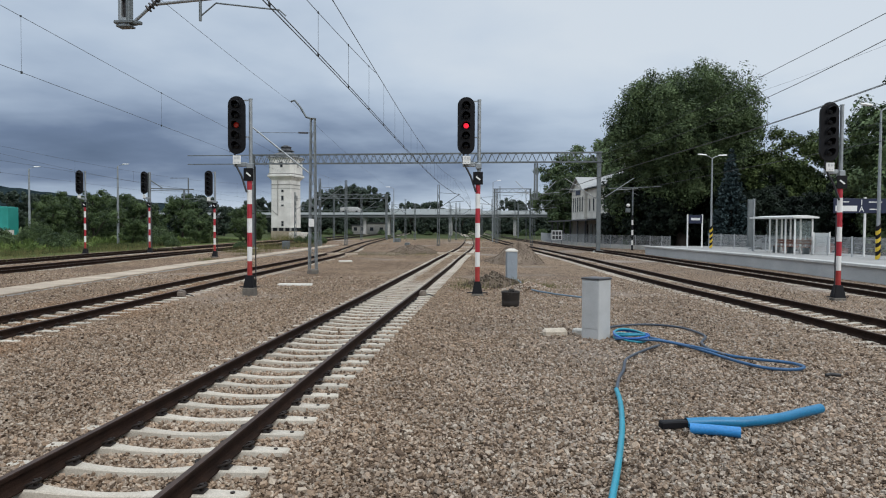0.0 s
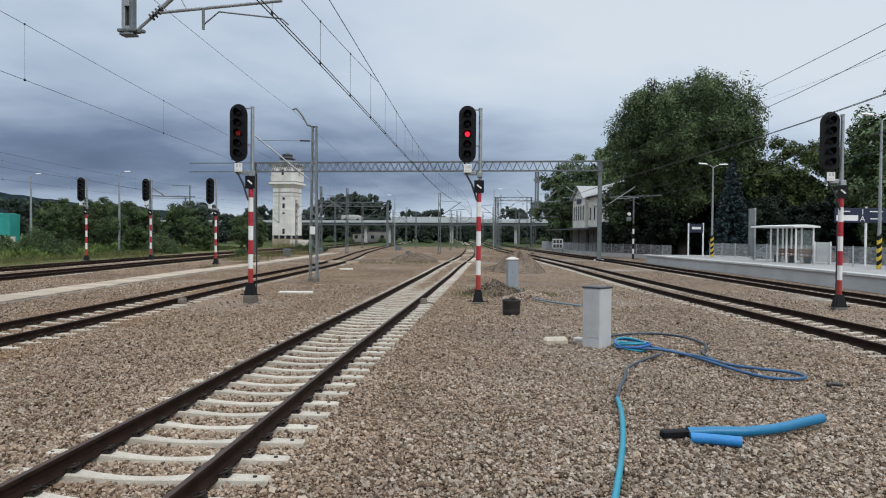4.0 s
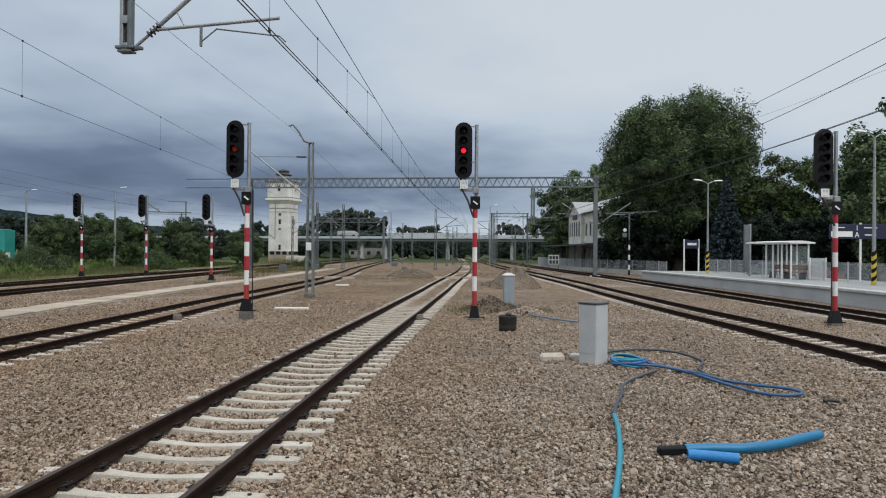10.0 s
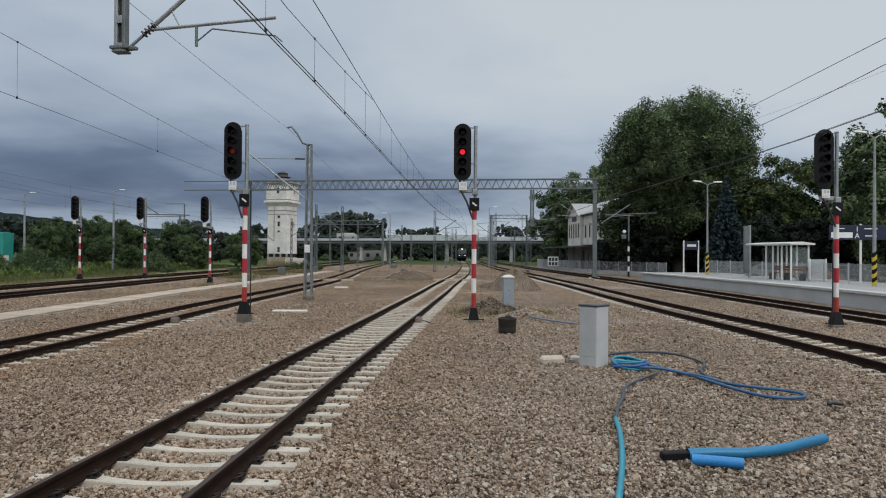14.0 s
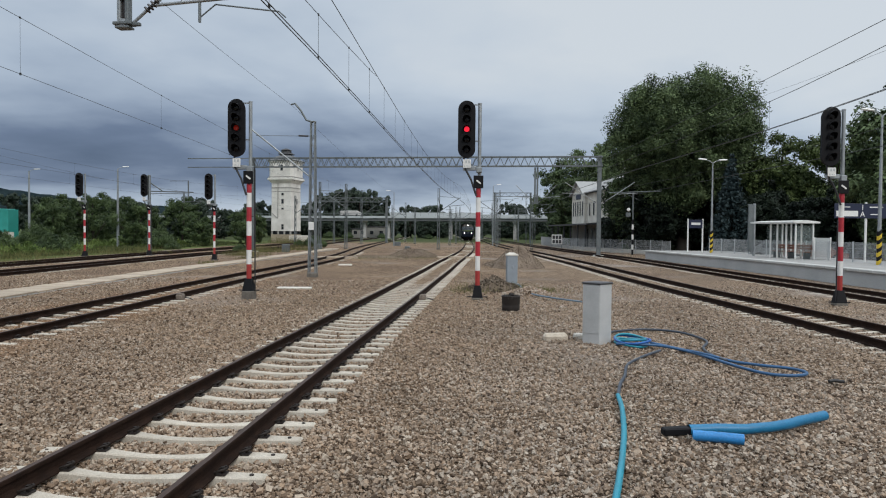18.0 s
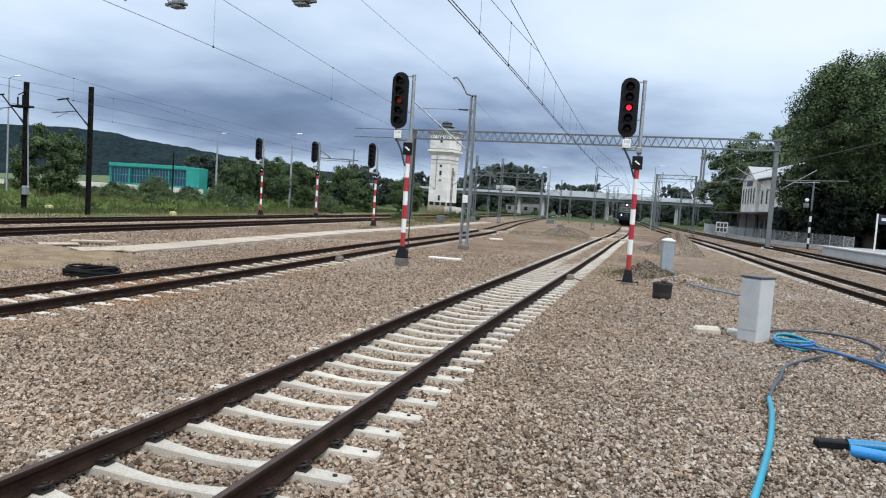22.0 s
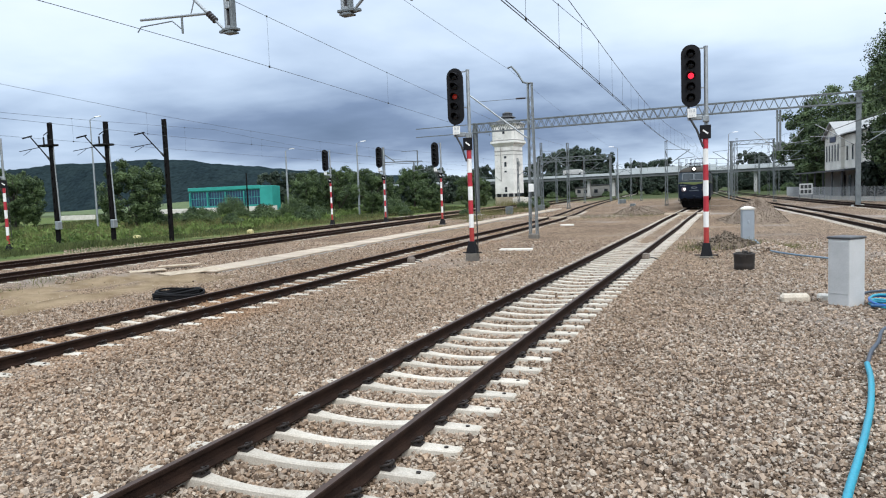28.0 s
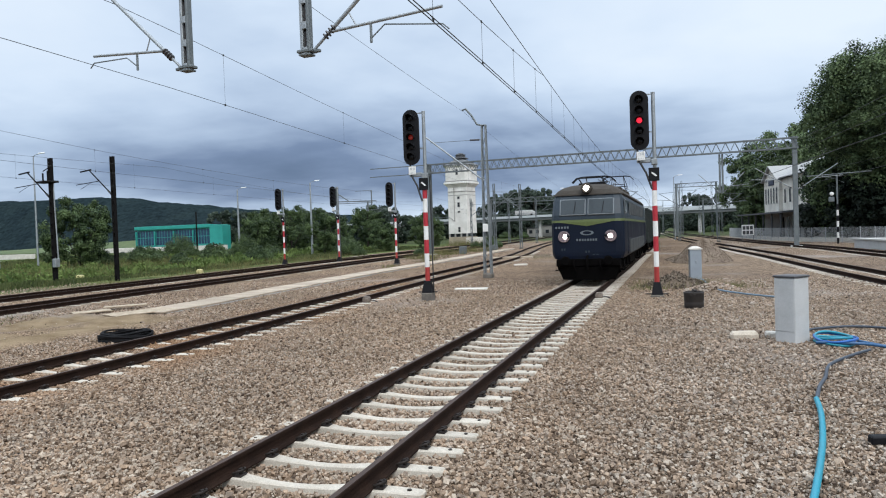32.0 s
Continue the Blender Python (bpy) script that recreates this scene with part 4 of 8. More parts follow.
def overhead_wires(line, y0, y1, supports, contact=5.55, mess=6.95, side=0.0, twin=True, sag=0.75, label="", droppers=True, thick=0.009, stitch=False):
    """A pair of contact wires under a sagging messenger, hung by droppers."""
    root = thing("overhead_wire", label or "dark copper contact wires hung from a sagging messenger", "overhead wire")
    off = lambda y: side + 0.18 * math.cos(math.pi * y / 60.0)
    ys = np.arange(y0, y1 + 0.1, 4.0)

    def mz(y):
        for a, b in zip(supports[:-1], supports[1:]):
            if a <= y <= b:
                t = (y - a) / (b - a)
                return mess - sag * 4 * t * (1 - t)
        return mess - sag * 0.5
    for k in ((-0.03, 0.03) if twin else (0.0,)):
        part("contact_wire", Shape().tube([line.place(y, off(y) + k, contact) for y in ys], thick, 5), wire_m, root)
    part("messenger_wire", Shape().tube([line.place(y, off(y), mz(y)) for y in np.arange(y0, y1 + 0.1, 2.5)], thick, 5), wire_m, root)
    low = mz
    if stitch:
        # the wire stitched under the messenger on both sides of each support
        for q in supports:
            if y0 < q < 90:
                sz = lambda y, q=q: mess - 0.80 + 0.55 * min(1.0, abs(y - q) / 9.5) ** 1.3 if abs(y - q) < 9.5 else mz(y)
                part("stitch_wire", Shape().tube([line.place(y, off(y), min(mz(y), sz(y))) for y in np.arange(q - 9.5, q + 9.51, 1.0)], thick * 0.7, 5), wire_m, root)
        low = lambda y: min([mz(y)] + [mess - 0.80 + 0.55 * (abs(y - q) / 9.5) ** 1.3 for q in supports if abs(y - q) < 9.5])
    if droppers:
        for y in np.arange(max(y0, -10) + (5.2 if stitch else 0.3), min(y1, 120), 2.85 if stitch else 8.0):
            a, b = line.place(y, off(y), low(y)), line.place(y, off(y), contact)
            s = Shape().cyl(a, b, 0.0035, 4)
            s.box(-0.012, -0.02, -0.03, 0.012, 0.02, 0.025, 0.0, Matrix.Translation(b)).box(-0.01, -0.02, -0.02, 0.01, 0.02, 0.02, 0.0, Matrix.Translation(a))
            part("dropper", s, wire_m, root)
    return root


def single_wire(pts, sag, label, r=0.011, joints=()):
    root = thing("feeder_wire", label, "overhead wire")
    out = []
    for a, b in zip(pts[:-1], pts[1:]):
        a, b = Vector(a), Vector(b)
        for i in range(12):
            t = i / 12
            p = a.lerp(b, t)
            p.z -= sag * 4 * t * (1 - t)
            out.append(p)
    out.append(Vector(pts[-1]))
    part("wire", Shape().tube(out, r, 5), wire_m, root)
    return root


def truss_beam(root, x0, x1, y, zb, zt, depth=0.6, step=1.15, mt=None):
    mt = mt or galv_dark
    for yy in (y - depth / 2, y + depth / 2):
        for z in (zb, zt):
            part("chord", Shape().bar((x0, yy, z), (x1, yy, z), 0.11), mt, root)
    n = int((x1 - x0) / step)
    for i in range(n):
        xa, xb = x0 + (x1 - x0) * i / n, x0 + (x1 - x0) * (i + 1) / n
        xm = (xa + xb) / 2
        s = Shape()
        for yy in (y - depth / 2, y + depth / 2):
            s.bar((xa, yy, zb), (xm, yy, zt), 0.05).bar((xm, yy, zt), (xb, yy, zb), 0.05)
        s.bar((xa, y - depth / 2, zt), (xb, y + depth / 2, zt), 0.035)
        part("diagonal", s, mt, root)


def slotted_post(root, x, y, z0, z1, w=0.125, d=0.13):
    """A hanging post: two channels joined by batten plates, with slots between."""
    # dark sheet added between the channels so that the slots read dark
    part("web", Shape().box(x - w / 2 + 0.03, y - 0.01, z0, x + w / 2 - 0.03, y + 0.01, z1), insul, root)
    for k in (-1, 1):
        # the right channel takes the darker steel
        part("channel", Shape().box(x + k * w / 2 - 0.028, y - d / 2, z0, x + k * w / 2 + 0.028, y + d / 2, z1, 0.01), galv if k < 0 else galv_dark, root)
    z = z0
    while z < z1:
        part("batten_plate", Shape().box(x - w / 2 + 0.02, y - d / 2 - 0.006, z, x + w / 2 - 0.02, y + d / 2 + 0.008, min(z + 0.12, z1), 0.004), galv, root)
        z += 0.42
    part("foot_plate", Shape().box(x - w / 2 - 0.05, y - d / 2 - 0.02, z0 - 0.02, x + w / 2 + 0.05, y + d / 2 + 0.02, z0 + 0.012, 0.006), galv_dark, root)


# ---- light signals -----------------------------------------------------------
def signal(x, y, h, lit, label, turn=0.0, base=0.0, stripes="red", head_side=-0.42, plate=True, rod=1):
    root = thing("light_signal", label, "railway signal", Matrix.Translation((x, y, base)) @ pose(0, 0, 0, 0, 0, turn), "light signals of the yard")
    k = h / 6.75
    part("foot_slab", Shape().box(-0.2, -0.2, -0.3, 0.2, 0.2, 0.05, 0.03), stained_conc, root)
    part("foot_bar", Shape().box(-0.36, -0.04, 0.052, 0.36, 0.04, 0.085, 0.01), black, root)
    s = Shape()
    s.loft([[(sx * w, sy * w, z) for sx, sy in ((-1, -1), (1, -1), (1, 1), (-1, 1))] for z, w in ((0.05, 0.185), (0.10, 0.175), (0.47, 0.105))])
    part("foot_cone", s, black, root)
    z, i, n = 0.47, 0, 7
    while i < n:
        z2 = z + (0.50 if i < n - 1 else 0.33) * k
        ring = Shape().cyl((0, 0, z), (0, 0, z2), 0.085, 14)
        first = orange_p if i == 0 else red_p
        part("mast_band", ring, first if i % 2 == 0 else white_p, root, "red painted band" if i % 2 == 0 else "white painted band")
        z, i = z2, i + 1
    top = h - 0.1
    part("upper_mast", Shape().cyl((0.03, 0.05, z - 0.15), (0.03, 0.05, top), 0.062, 12).cyl((0.03, 0.05, top), (0.03, 0.05, top + 0.03), 0.07, 12), galv, root)
    hb = h - 1.98
    if plate:
        pl = part("marker_plate", Shape().box(-0.17, -0.115, z - 0.02, 0.17, -0.09, z + 0.42, 0.008), black, root, "black marker plate with a white slash")
        part("slash", Shape().bar((-0.07, -0.119, z + 0.26), (0.08, -0.119, z + 0.14), 0.035, 0.05), white_p, pl)
    part("head_bracket", Shape().box(head_side - 0.12, -0.06, hb - 0.42, -0.085, 0.06, hb - 0.27, 0.02), galv, root)
    part("mast_clamp", Shape().box(-0.08, -0.1, hb - 0.5, 0.12, 0.12, hb - 0.3, 0.02), galv, root)
    part("head_stay", Shape().bar((head_side, 0.05, top - 0.03), (0.06, 0.05, top - 0.03), 0.04), galv, root)
    part("head_stay", Shape().bar((head_side * 0.3, 0.05, hb + 0.6), (0.06, 0.05, hb + 0.6), 0.04), galv, root)
    np_ = part("number_plate", Shape().box(head_side - 0.115, -0.13, hb - 0.34, head_side + 0.155, -0.11, hb - 0.05, 0.006), white_p, root, "white plate with dark unreadable characters")
    for zz, hh, ww, qs in ((hb - 0.13, 0.045, 0.016, (-0.06, -0.02, 0.04, 0.08)), (hb - 0.28, 0.022, 0.010, (-0.08, -0.03, 0.02, 0.07))):
        for q in qs:
            part("character_bar", Shape().box(head_side + 0.02 + q - ww / 2, -0.135, zz - hh, head_side + 0.02 + q + ww / 2, -0.1305, zz + hh), grey_post, np_)
    # head: rounded backboard and five hooded lamps
    w, r = 0.30, 0.30
    zt = h
    outline = [(w * math.cos(t), zt - r + r * math.sin(t)) for t in [math.pi * j / 10 for j in range(11)]] + [(-w * math.cos(t), hb + r - r * math.sin(t)) for t in [math.pi * j / 10 for j in range(11)]]
    s = Shape()
    s.loft([[(head_side + px * sc, yy, (pz - (hb + zt) / 2) * (1 - (1 - sc) * 0.3) + (hb + zt) / 2) for px, pz in outline] for yy, sc in ((0.16, 0.72), (0.15, 0.82), (-0.06, 0.84), (-0.07, 1.0), (-0.085, 1.0), (-0.09, 0.985))])
    head = part("signal_head", s, black, root, "black rounded five-lamp signal head")
    for j in range(5):
        zc = zt - 0.30 - j * (zt - hb - 0.60) / 4
        mat_l = lit if (lit is not None and j == 2) else lens_dark
        m = Matrix.Translation((head_side, -0.10, zc)) @ pose(0, 0, 0, 90, 0, 0)
        rl = 0.115 if mat_l is lens_dark else 0.094
        part("lamp_lens", Shape().lathe([(rl, 0.0), (rl - 0.005, 0.015), (0.07, 0.03), (0.001, 0.036)], 18, m), mat_l, head)
        hood = Shape()
        for ra, rb in ((0.145, 0.135),):
            n = 18
            arc = [math.radians(-35 + 250 * q / n) for q in range(n + 1)]
            ring0 = [(head_side + ra * math.cos(t), -0.09, zc + ra * math.sin(t)) for t in arc]
            ring1 = [(head_side + ra * math.cos(t), -0.09 - 0.26 * (0.35 + 0.65 * max(0, math.sin(t))), zc - 0.02 + ra * math.sin(t)) for t in arc]
            ring2 = [(head_side + rb * math.cos(t), -0.09 - 0.26 * (0.35 + 0.65 * max(0, math.sin(t))), zc - 0.02 + rb * math.sin(t)) for t in arc]
            ring3 = [(head_side + rb * math.cos(t), -0.09, zc + rb * math.sin(t)) for t in arc]
            hood.loft([ring0, ring1, ring2, ring3], caps=False, closed=False)
        part("lamp_hood", hood, black, head)
    part("cable", Shape().tube([(head_side - 0.08, 0.0, hb + 0.1), (head_side - 0.1, -0.05, hb - 0.25), (head_side * 0.6, -0.06, hb - 0.75), (-0.07, -0.09, hb - 1.3)], 0.035, 8), cable_black, root, "thick black feeder cable")
    if rod:
        part("cable_pipe", Shape().cyl((rod * 0.16, -0.1 if rod < 0 else 0.16, 0.0), (rod * 0.16, -0.1 if rod < 0 else 0.12, z + (0.5 if rod > 0 else -0.9)), 0.022, 6).cyl((rod * 0.06, 0.0, 1.2), (rod * 0.16, 0.0, 1.2), 0.012, 5).cyl((rod * 0.06, 0.0, 2.6), (rod * 0.16, 0.0, 2.6), 0.012, 5), cable_black, root)
    return root


# ---- small yard things -------------------------------------------------------
def cable_cabinet(x, y, turn):
    a, b = 0.22, 0.22
    root = thing("cable_cabinet", "pale grey cable cabinet with a dark lid", "cabinet", Matrix.Translation((x, y, 0)) @ pose(0, 0, 0, 0, 0, turn))
    part("body", Shape().box(-a, -b, -0.25, a, b, 1.24, 0.015), cab_conc, root)
    part("door", Shape().box(-a + 0.02, -b - 0.008, 0.2, a - 0.02, -b - 0.002, 1.2, 0.003), cab_conc, root)
    part("lid", Shape().loft([[(sx * a, sy * b, z) for sx, sy in ((-1, -1), (1, -1), (1, 1), (-1, 1))] for z, a, b in ((1.24, 0.232, 0.232), (1.268, 0.236, 0.236), (1.285, 0.215, 0.215))]), lid_dark, root, "dark grey overhanging lid")


def marker_post(x, y):
    root = thing("cable_marker_post", "blue-grey steel cable post with a domed pale cap", "cable post", Matrix.Translation((x, y, 0)) @ pose(0, 0, 0, 0, 0, 12))
    part("body", Shape().box(-0.24, -0.17, -0.3, 0.24, 0.17, 1.27, 0.02), grey_post, root)
    part("cap", Shape().loft([[(sx * a, sy * b, z) for sx, sy in ((-1, -1), (1, -1), (1, 1), (-1, 1))] for z, a, b in ((1.27, 0.27, 0.20), (1.32, 0.27, 0.2), (1.41, 0.10, 0.06))]), conc_light, root, "pale pyramid cap")
    part("lock", Shape().box(-0.03, -0.19, 0.7, 0.05, -0.168, 0.82, 0.008), grey_post, root)


tar_drum = mat("tarry_drum", (0.030, 0.022, 0.017), 0.75, 0, 0.4, 9, 60, 0.4, (0.012, 0.010, 0.009))


def bucket(x, y):
    root = thing("bucket", "battered dark brown drum heaped with stones and tar", "bucket", Matrix.Translation((x, y, -0.05)))
    prof = [(0.245, 0.0), (0.26, 0.01), (0.268, 0.16), (0.258, 0.19), (0.27, 0.22), (0.275, 0.42), (0.285, 0.44), (0.28, 0.47), (0.25, 0.47), (0.245, 0.40)]
    part("body", Shape().lathe(prof, 20), tar_drum, root)
    rng = np.random.default_rng(4)
    n = 90
    a, r = rng.uniform(0, 6.28, n), np.sqrt(rng.uniform(0, 1, n)) * 0.26
    p = np.stack([r * np.cos(a), r * np.sin(a), 0.42 + 0.10 * (1 - r / 0.26) + rng.uniform(-0.02, 0.02, n)], 1)
    v, f = stone_cloud(p, rng.uniform(0.05, 0.09, n), 5)
    part("stone_fill", fast_mesh("stone_fill", v, f, tar_drum), None, root, "heap of tarry stones")


def conduit(name, pts, r, material, label, category, lift=None, n=10):
    """A flexible pipe lying on the stones along a smoothed line."""
    P = [Vector(p) for p in pts]
    out = []
    for i in range(len(P) - 1):
        a, b, c, d = P[max(i - 1, 0)], P[i], P[i + 1], P[min(i + 2, len(P) - 1)]
        k = max(3, int((c - b).length / 0.07))
        for j in range(k):
            t = j / k
            out.append(0.5 * ((2 * b) + (c - a) * t + (2 * a - 5 * b + 4 * c - d) * t * t + (3 * b - a - 3 * c + d) * t ** 3))
    out.append(P[-1])
    return solid(name, Shape().tube(out, r, n), material, label, category)


damp_stone = mat("damp_dark_stone", (0.21, 0.17, 0.13), 0.9, 0, 0.5, 4, 50, 0.3, (0.07, 0.052, 0.038), rand=-0.4, spec=0.15)
earth_m = mat("turned_earth", (0.27, 0.215, 0.165), 0.95, 0, 0.35, 1.2, 30, 0.4, (0.17, 0.13, 0.10), rand=-0.2, spec=0.1)


def stone_heap(x, y, rx, ry, h, n, seed, label, base=0.0, rough=True, skin=None, full=0.9):
    rng = np.random.default_rng(seed)

    def rise(q, an):
        lump = 0.16 * noise.noise((2.4 * q * math.cos(an), 2.4 * q * math.sin(an), seed)) * (1 - q)
        return h * max(0.0, (1 - q ** (1.0 + full)) ** (1.4 - 0.4 * full) * (0.85 + 0.15 * math.sin(2 * an + seed)) + lump)

    a, r = rng.uniform(0, 2 * math.pi, n), np.sqrt(rng.uniform(0, 1, n))
    z = np.array([rise(q, w) for q, w in zip(r, a)]) + rng.uniform(-0.02, 0.03, n)
    p = np.stack([x + rx * r * np.cos(a), y + ry * r * np.sin(a), base - 0.05 + z], 1)
    v, f = stone_cloud(p, rng.gamma(6, (0.085 if rough else 0.05) / 6, n).clip(0.03, 0.16) * (1 + 0.3 * (rx > 2.2)), seed)
    # the heap's core under its stones
    k = 24
    rings = [[(x + rx * q * math.cos(2 * math.pi * i / k), y + ry * q * math.sin(2 * math.pi * i / k), base - 0.08 + (rise(q, 2 * math.pi * i / k) if q < 1 else 0)) for i in range(k)] for q in (1.0, 0.9, 0.75, 0.6, 0.4, 0.2, 0.02)]
    root = thing("stone_heap", label, "gravel heap")
    part("core", Shape().loft(rings), skin or (ground_m if rough else earth_m), root)
    tagged(part("stone_layer", fast_mesh("stone_layer", v, f, (damp_stone if skin else stone) if rough else earth_m), None, root), kind="stuff")


# ---- plants ------------------------------------------------------------------
def leaf_cloud(rng, clumps, per, leaf, spread, droop=0.2):
    """Small leaf faces gathered round clump centres; clumps: rows of x, y, z, radius."""
    n = len(clumps)
    c = np.repeat(clumps, per, 0)
    d = rng.normal(size=(n * per, 3))
    d /= np.linalg.norm(d, axis=1, keepdims=True)
    p = c[:, :3] + d * (c[:, 3:4] * rng.uniform(0.35, 1.0, (n * per, 1)) ** 0.6) * spread
    # leaves lie along the clump's skin, turned a little at random
    nrm = d + rng.normal(size=d.shape) * 0.42
    nrm[:, 2] += 0.25
    nrm /= np.linalg.norm(nrm, axis=1, keepdims=True)
    a = rng.normal(size=(n * per, 3))
    a[:, 2] -= droop
    a -= nrm * (a * nrm).sum(1, keepdims=True)
    a /= np.linalg.norm(a, axis=1, keepdims=True)
    b = np.cross(a, nrm)
    b /= np.linalg.norm(b, axis=1, keepdims=True) + 1e-9
    s = leaf * rng.uniform(0.6, 1.35, (n * per, 1))
    v = np.stack([p - a * s, p + b * s * 0.55, p + a * s, p - b * s * 0.55], 1).reshape(-1, 3)
    f = np.arange(n * per * 4).reshape(-1, 4)
    return v, f


def tree_crown_points(rng, h, w, base, n, taper=0.0, flat=1.0):
    """Clump centres on rounded lobes that are heaped into a lumpy dome from base to h."""
    out = []
    seed = rng.uniform(0, 50)
    cz, rz = base + (h - base) * 0.46, (h - base) * 0.56
    lobes = max(30, n // 5)
    for k in range(lobes):
        while True:
            d = rng.normal(size=3)
            d /= np.linalg.norm(d)
            lump = 1 + 0.16 * noise.noise((d[0] * 2.1 + seed, d[1] * 2.1, d[2] * 2.1)) + 0.08 * noise.noise((d[0] * 5 + seed, d[1] * 5, d[2] * 5))
            r = w * rng.uniform(0.085, 0.135)
            q = (rng.uniform(0.3, 1.0) if k % 3 == 0 else rng.uniform(0.78, 1.0)) * lump * 0.97
            flank = w / 2 * q - r * 0.75
            # below 1, flat makes the dome broader-shouldered
            side = math.hypot(d[0], d[1]) ** (flat - 1) if flat < 1 else 1.0
            c = np.array([d[0] * side * flank, d[1] * side * flank, cz + d[2] * (rz * q - r * 0.75)])
            if d[2] < 0:
                c[:2] *= 1 - taper * abs(d[2])
            if c[2] > base - 0.3:
                break
        for _ in range(n // lobes + 1):
            e = rng.normal(size=3) + d * 0.9 + np.array([0, 0, 0.55])
            e /= np.linalg.norm(e)
            p = c + e * r * rng.uniform(0.55, 1.08)
            out.append((*p, r * rng.uniform(0.35, 0.65)))
    return np.array(out)


def broadleaf(h, w, base, seed, leafm, clumps=260, per=60, leaf=0.2, label="", name="tree", trunk=0.4, taper=0.0, flat=1.0):
    rng = np.random.default_rng(seed)
    root = thing(name, label, "tree")
    pts = tree_crown_points(rng, h, w, base, clumps, taper, flat)
    s = Shape()
    s.tube([(0, 0, -0.2), (0.05, 0, base * 0.5), (-0.05, 0.05, base), (0.1, 0, h * 0.55), (0, 0, h * 0.8)], [trunk * 1.25, trunk, trunk * 0.85, trunk * 0.5, 0.06], 10)
    part("trunk", s, bark, root)
    for i in range(9):
        q = pts[rng.integers(len(pts))]
        z0 = rng.uniform(base * 0.8, h * 0.55)
        part("limb", Shape().tube([(0, 0, z0), (q[0] * 0.45, q[1] * 0.45, z0 + (q[2] - z0) * 0.6), (q[0], q[1], max(q[2], z0 + 0.3))], [trunk * 0.42, trunk * 0.25, 0.03], 7), bark, root)
    v, f = leaf_cloud(rng, pts, per, leaf, 1.0)
    part("crown", fast_mesh("crown", v, f, leafm), None, root)
    return root


def spruce(h, w, seed, label):
    rng = np.random.default_rng(seed)
    root = thing("spruce", label, "tree")
    part("trunk", Shape().tube([(0, 0, -0.2), (0, 0, h * 0.5), (0, 0, h * 0.98)], [0.22, 0.14, 0.02], 8), bark, root)
    cl = []
    z = 0.5
    while z < h:
        r = w / 2 * (1 - z / h) ** 0.85
        n = max(3, int(14 * r))
        for i in range(n):
            a = rng.uniform(0, 6.28)
            for q in (1.0, 0.7, 0.42):
                cl.append((r * q * math.cos(a), r * q * math.sin(a), z - 0.25 * q * r, 0.16 + 0.2 * r * 0.5))
        z += 0.42
    v, f = leaf_cloud(rng, np.array(cl), 9, 0.17, 1.0, 0.5)
    part("crown", fast_mesh("crown", v, f, leaf_spruce), None, root)
    return root


def bush(h, w, seed, leafm, label, per=110, clumps=110, leaf=0.095):
    rng = np.random.default_rng(seed)
    root = thing("bush", label, "bush")
    out = []
    for _ in range(clumps):
        a, r = rng.uniform(0, 6.28), math.sqrt(rng.uniform(0, 1))
        out.append((w / 2 * r * math.cos(a), w / 2 * r * math.sin(a), h * (0.15 + 0.75 * rng.uniform(0.2, 1.0) * (1 - 0.75 * r * r)), 0.10 * w + 0.06 * h))
    for _ in range(6):
        q = out[rng.integers(len(out))]
        part("stem", Shape().tube([(0, 0, -0.1), (q[0] * 0.5, q[1] * 0.5, q[2] * 0.5), q[:3]], [0.05, 0.035, 0.01], 5), bark, root)
    v, f = leaf_cloud(rng, np.array(out), per, leaf, 1.0)
    part("crown", fast_mesh("crown", v, f, leafm), None, root)
    return root


def street_lamp(x, y, h, label, base=0.0, arms=(1,), stripe=False, turn=0.0, name="street_lamp", pole=None, reach=1.0, girth=1.0):
    root = thing(name, label, "street lamp", Matrix.Translation((x, y, base)) @ pose(0, 0, 0, 0, 0, turn))
    if stripe:
        for i in range(8):
            z0 = i * 0.22
            part("warning_band", Shape().loft([[(0.125 * math.cos(2 * math.pi * k / 14), 0.125 * math.sin(2 * math.pi * k / 14), z + 0.12 * math.cos(2 * math.pi * k / 14)) for k in range(14)] for z in (z0 + 0.1, z0 + 0.32)]), black if i % 2 else yellow_p, root, "yellow and black slanting band")
    part("pole", Shape().tube([(0, 0, -0.2), (0, 0, h * 0.5), (0, 0, h)], [0.105 * girth, 0.085 * girth, 0.05 * girth], 10), pole or galv, root)
    for sgn in arms:
        part("arm", Shape().tube([(0, 0, h - 0.05), (sgn * reach * 0.3, 0, h + 0.12), (sgn * reach * 0.7, 0, h + 0.2)], 0.03, 6), galv, root)
        s = Shape().loft([[(sgn * (reach * 0.62 + t * 0.75), q * wd, h + 0.2 + t * 0.04 + zz) for q, zz in ((-1, 0), (1, 0), (0.6, 0.09), (-0.6, 0.09))] for t, wd in ((0, 0.06), (0.3, 0.14), (0.8, 0.15), (1.0, 0.07))])
        part("luminaire", s, white_p, root, "pale flat luminaire")
    return root

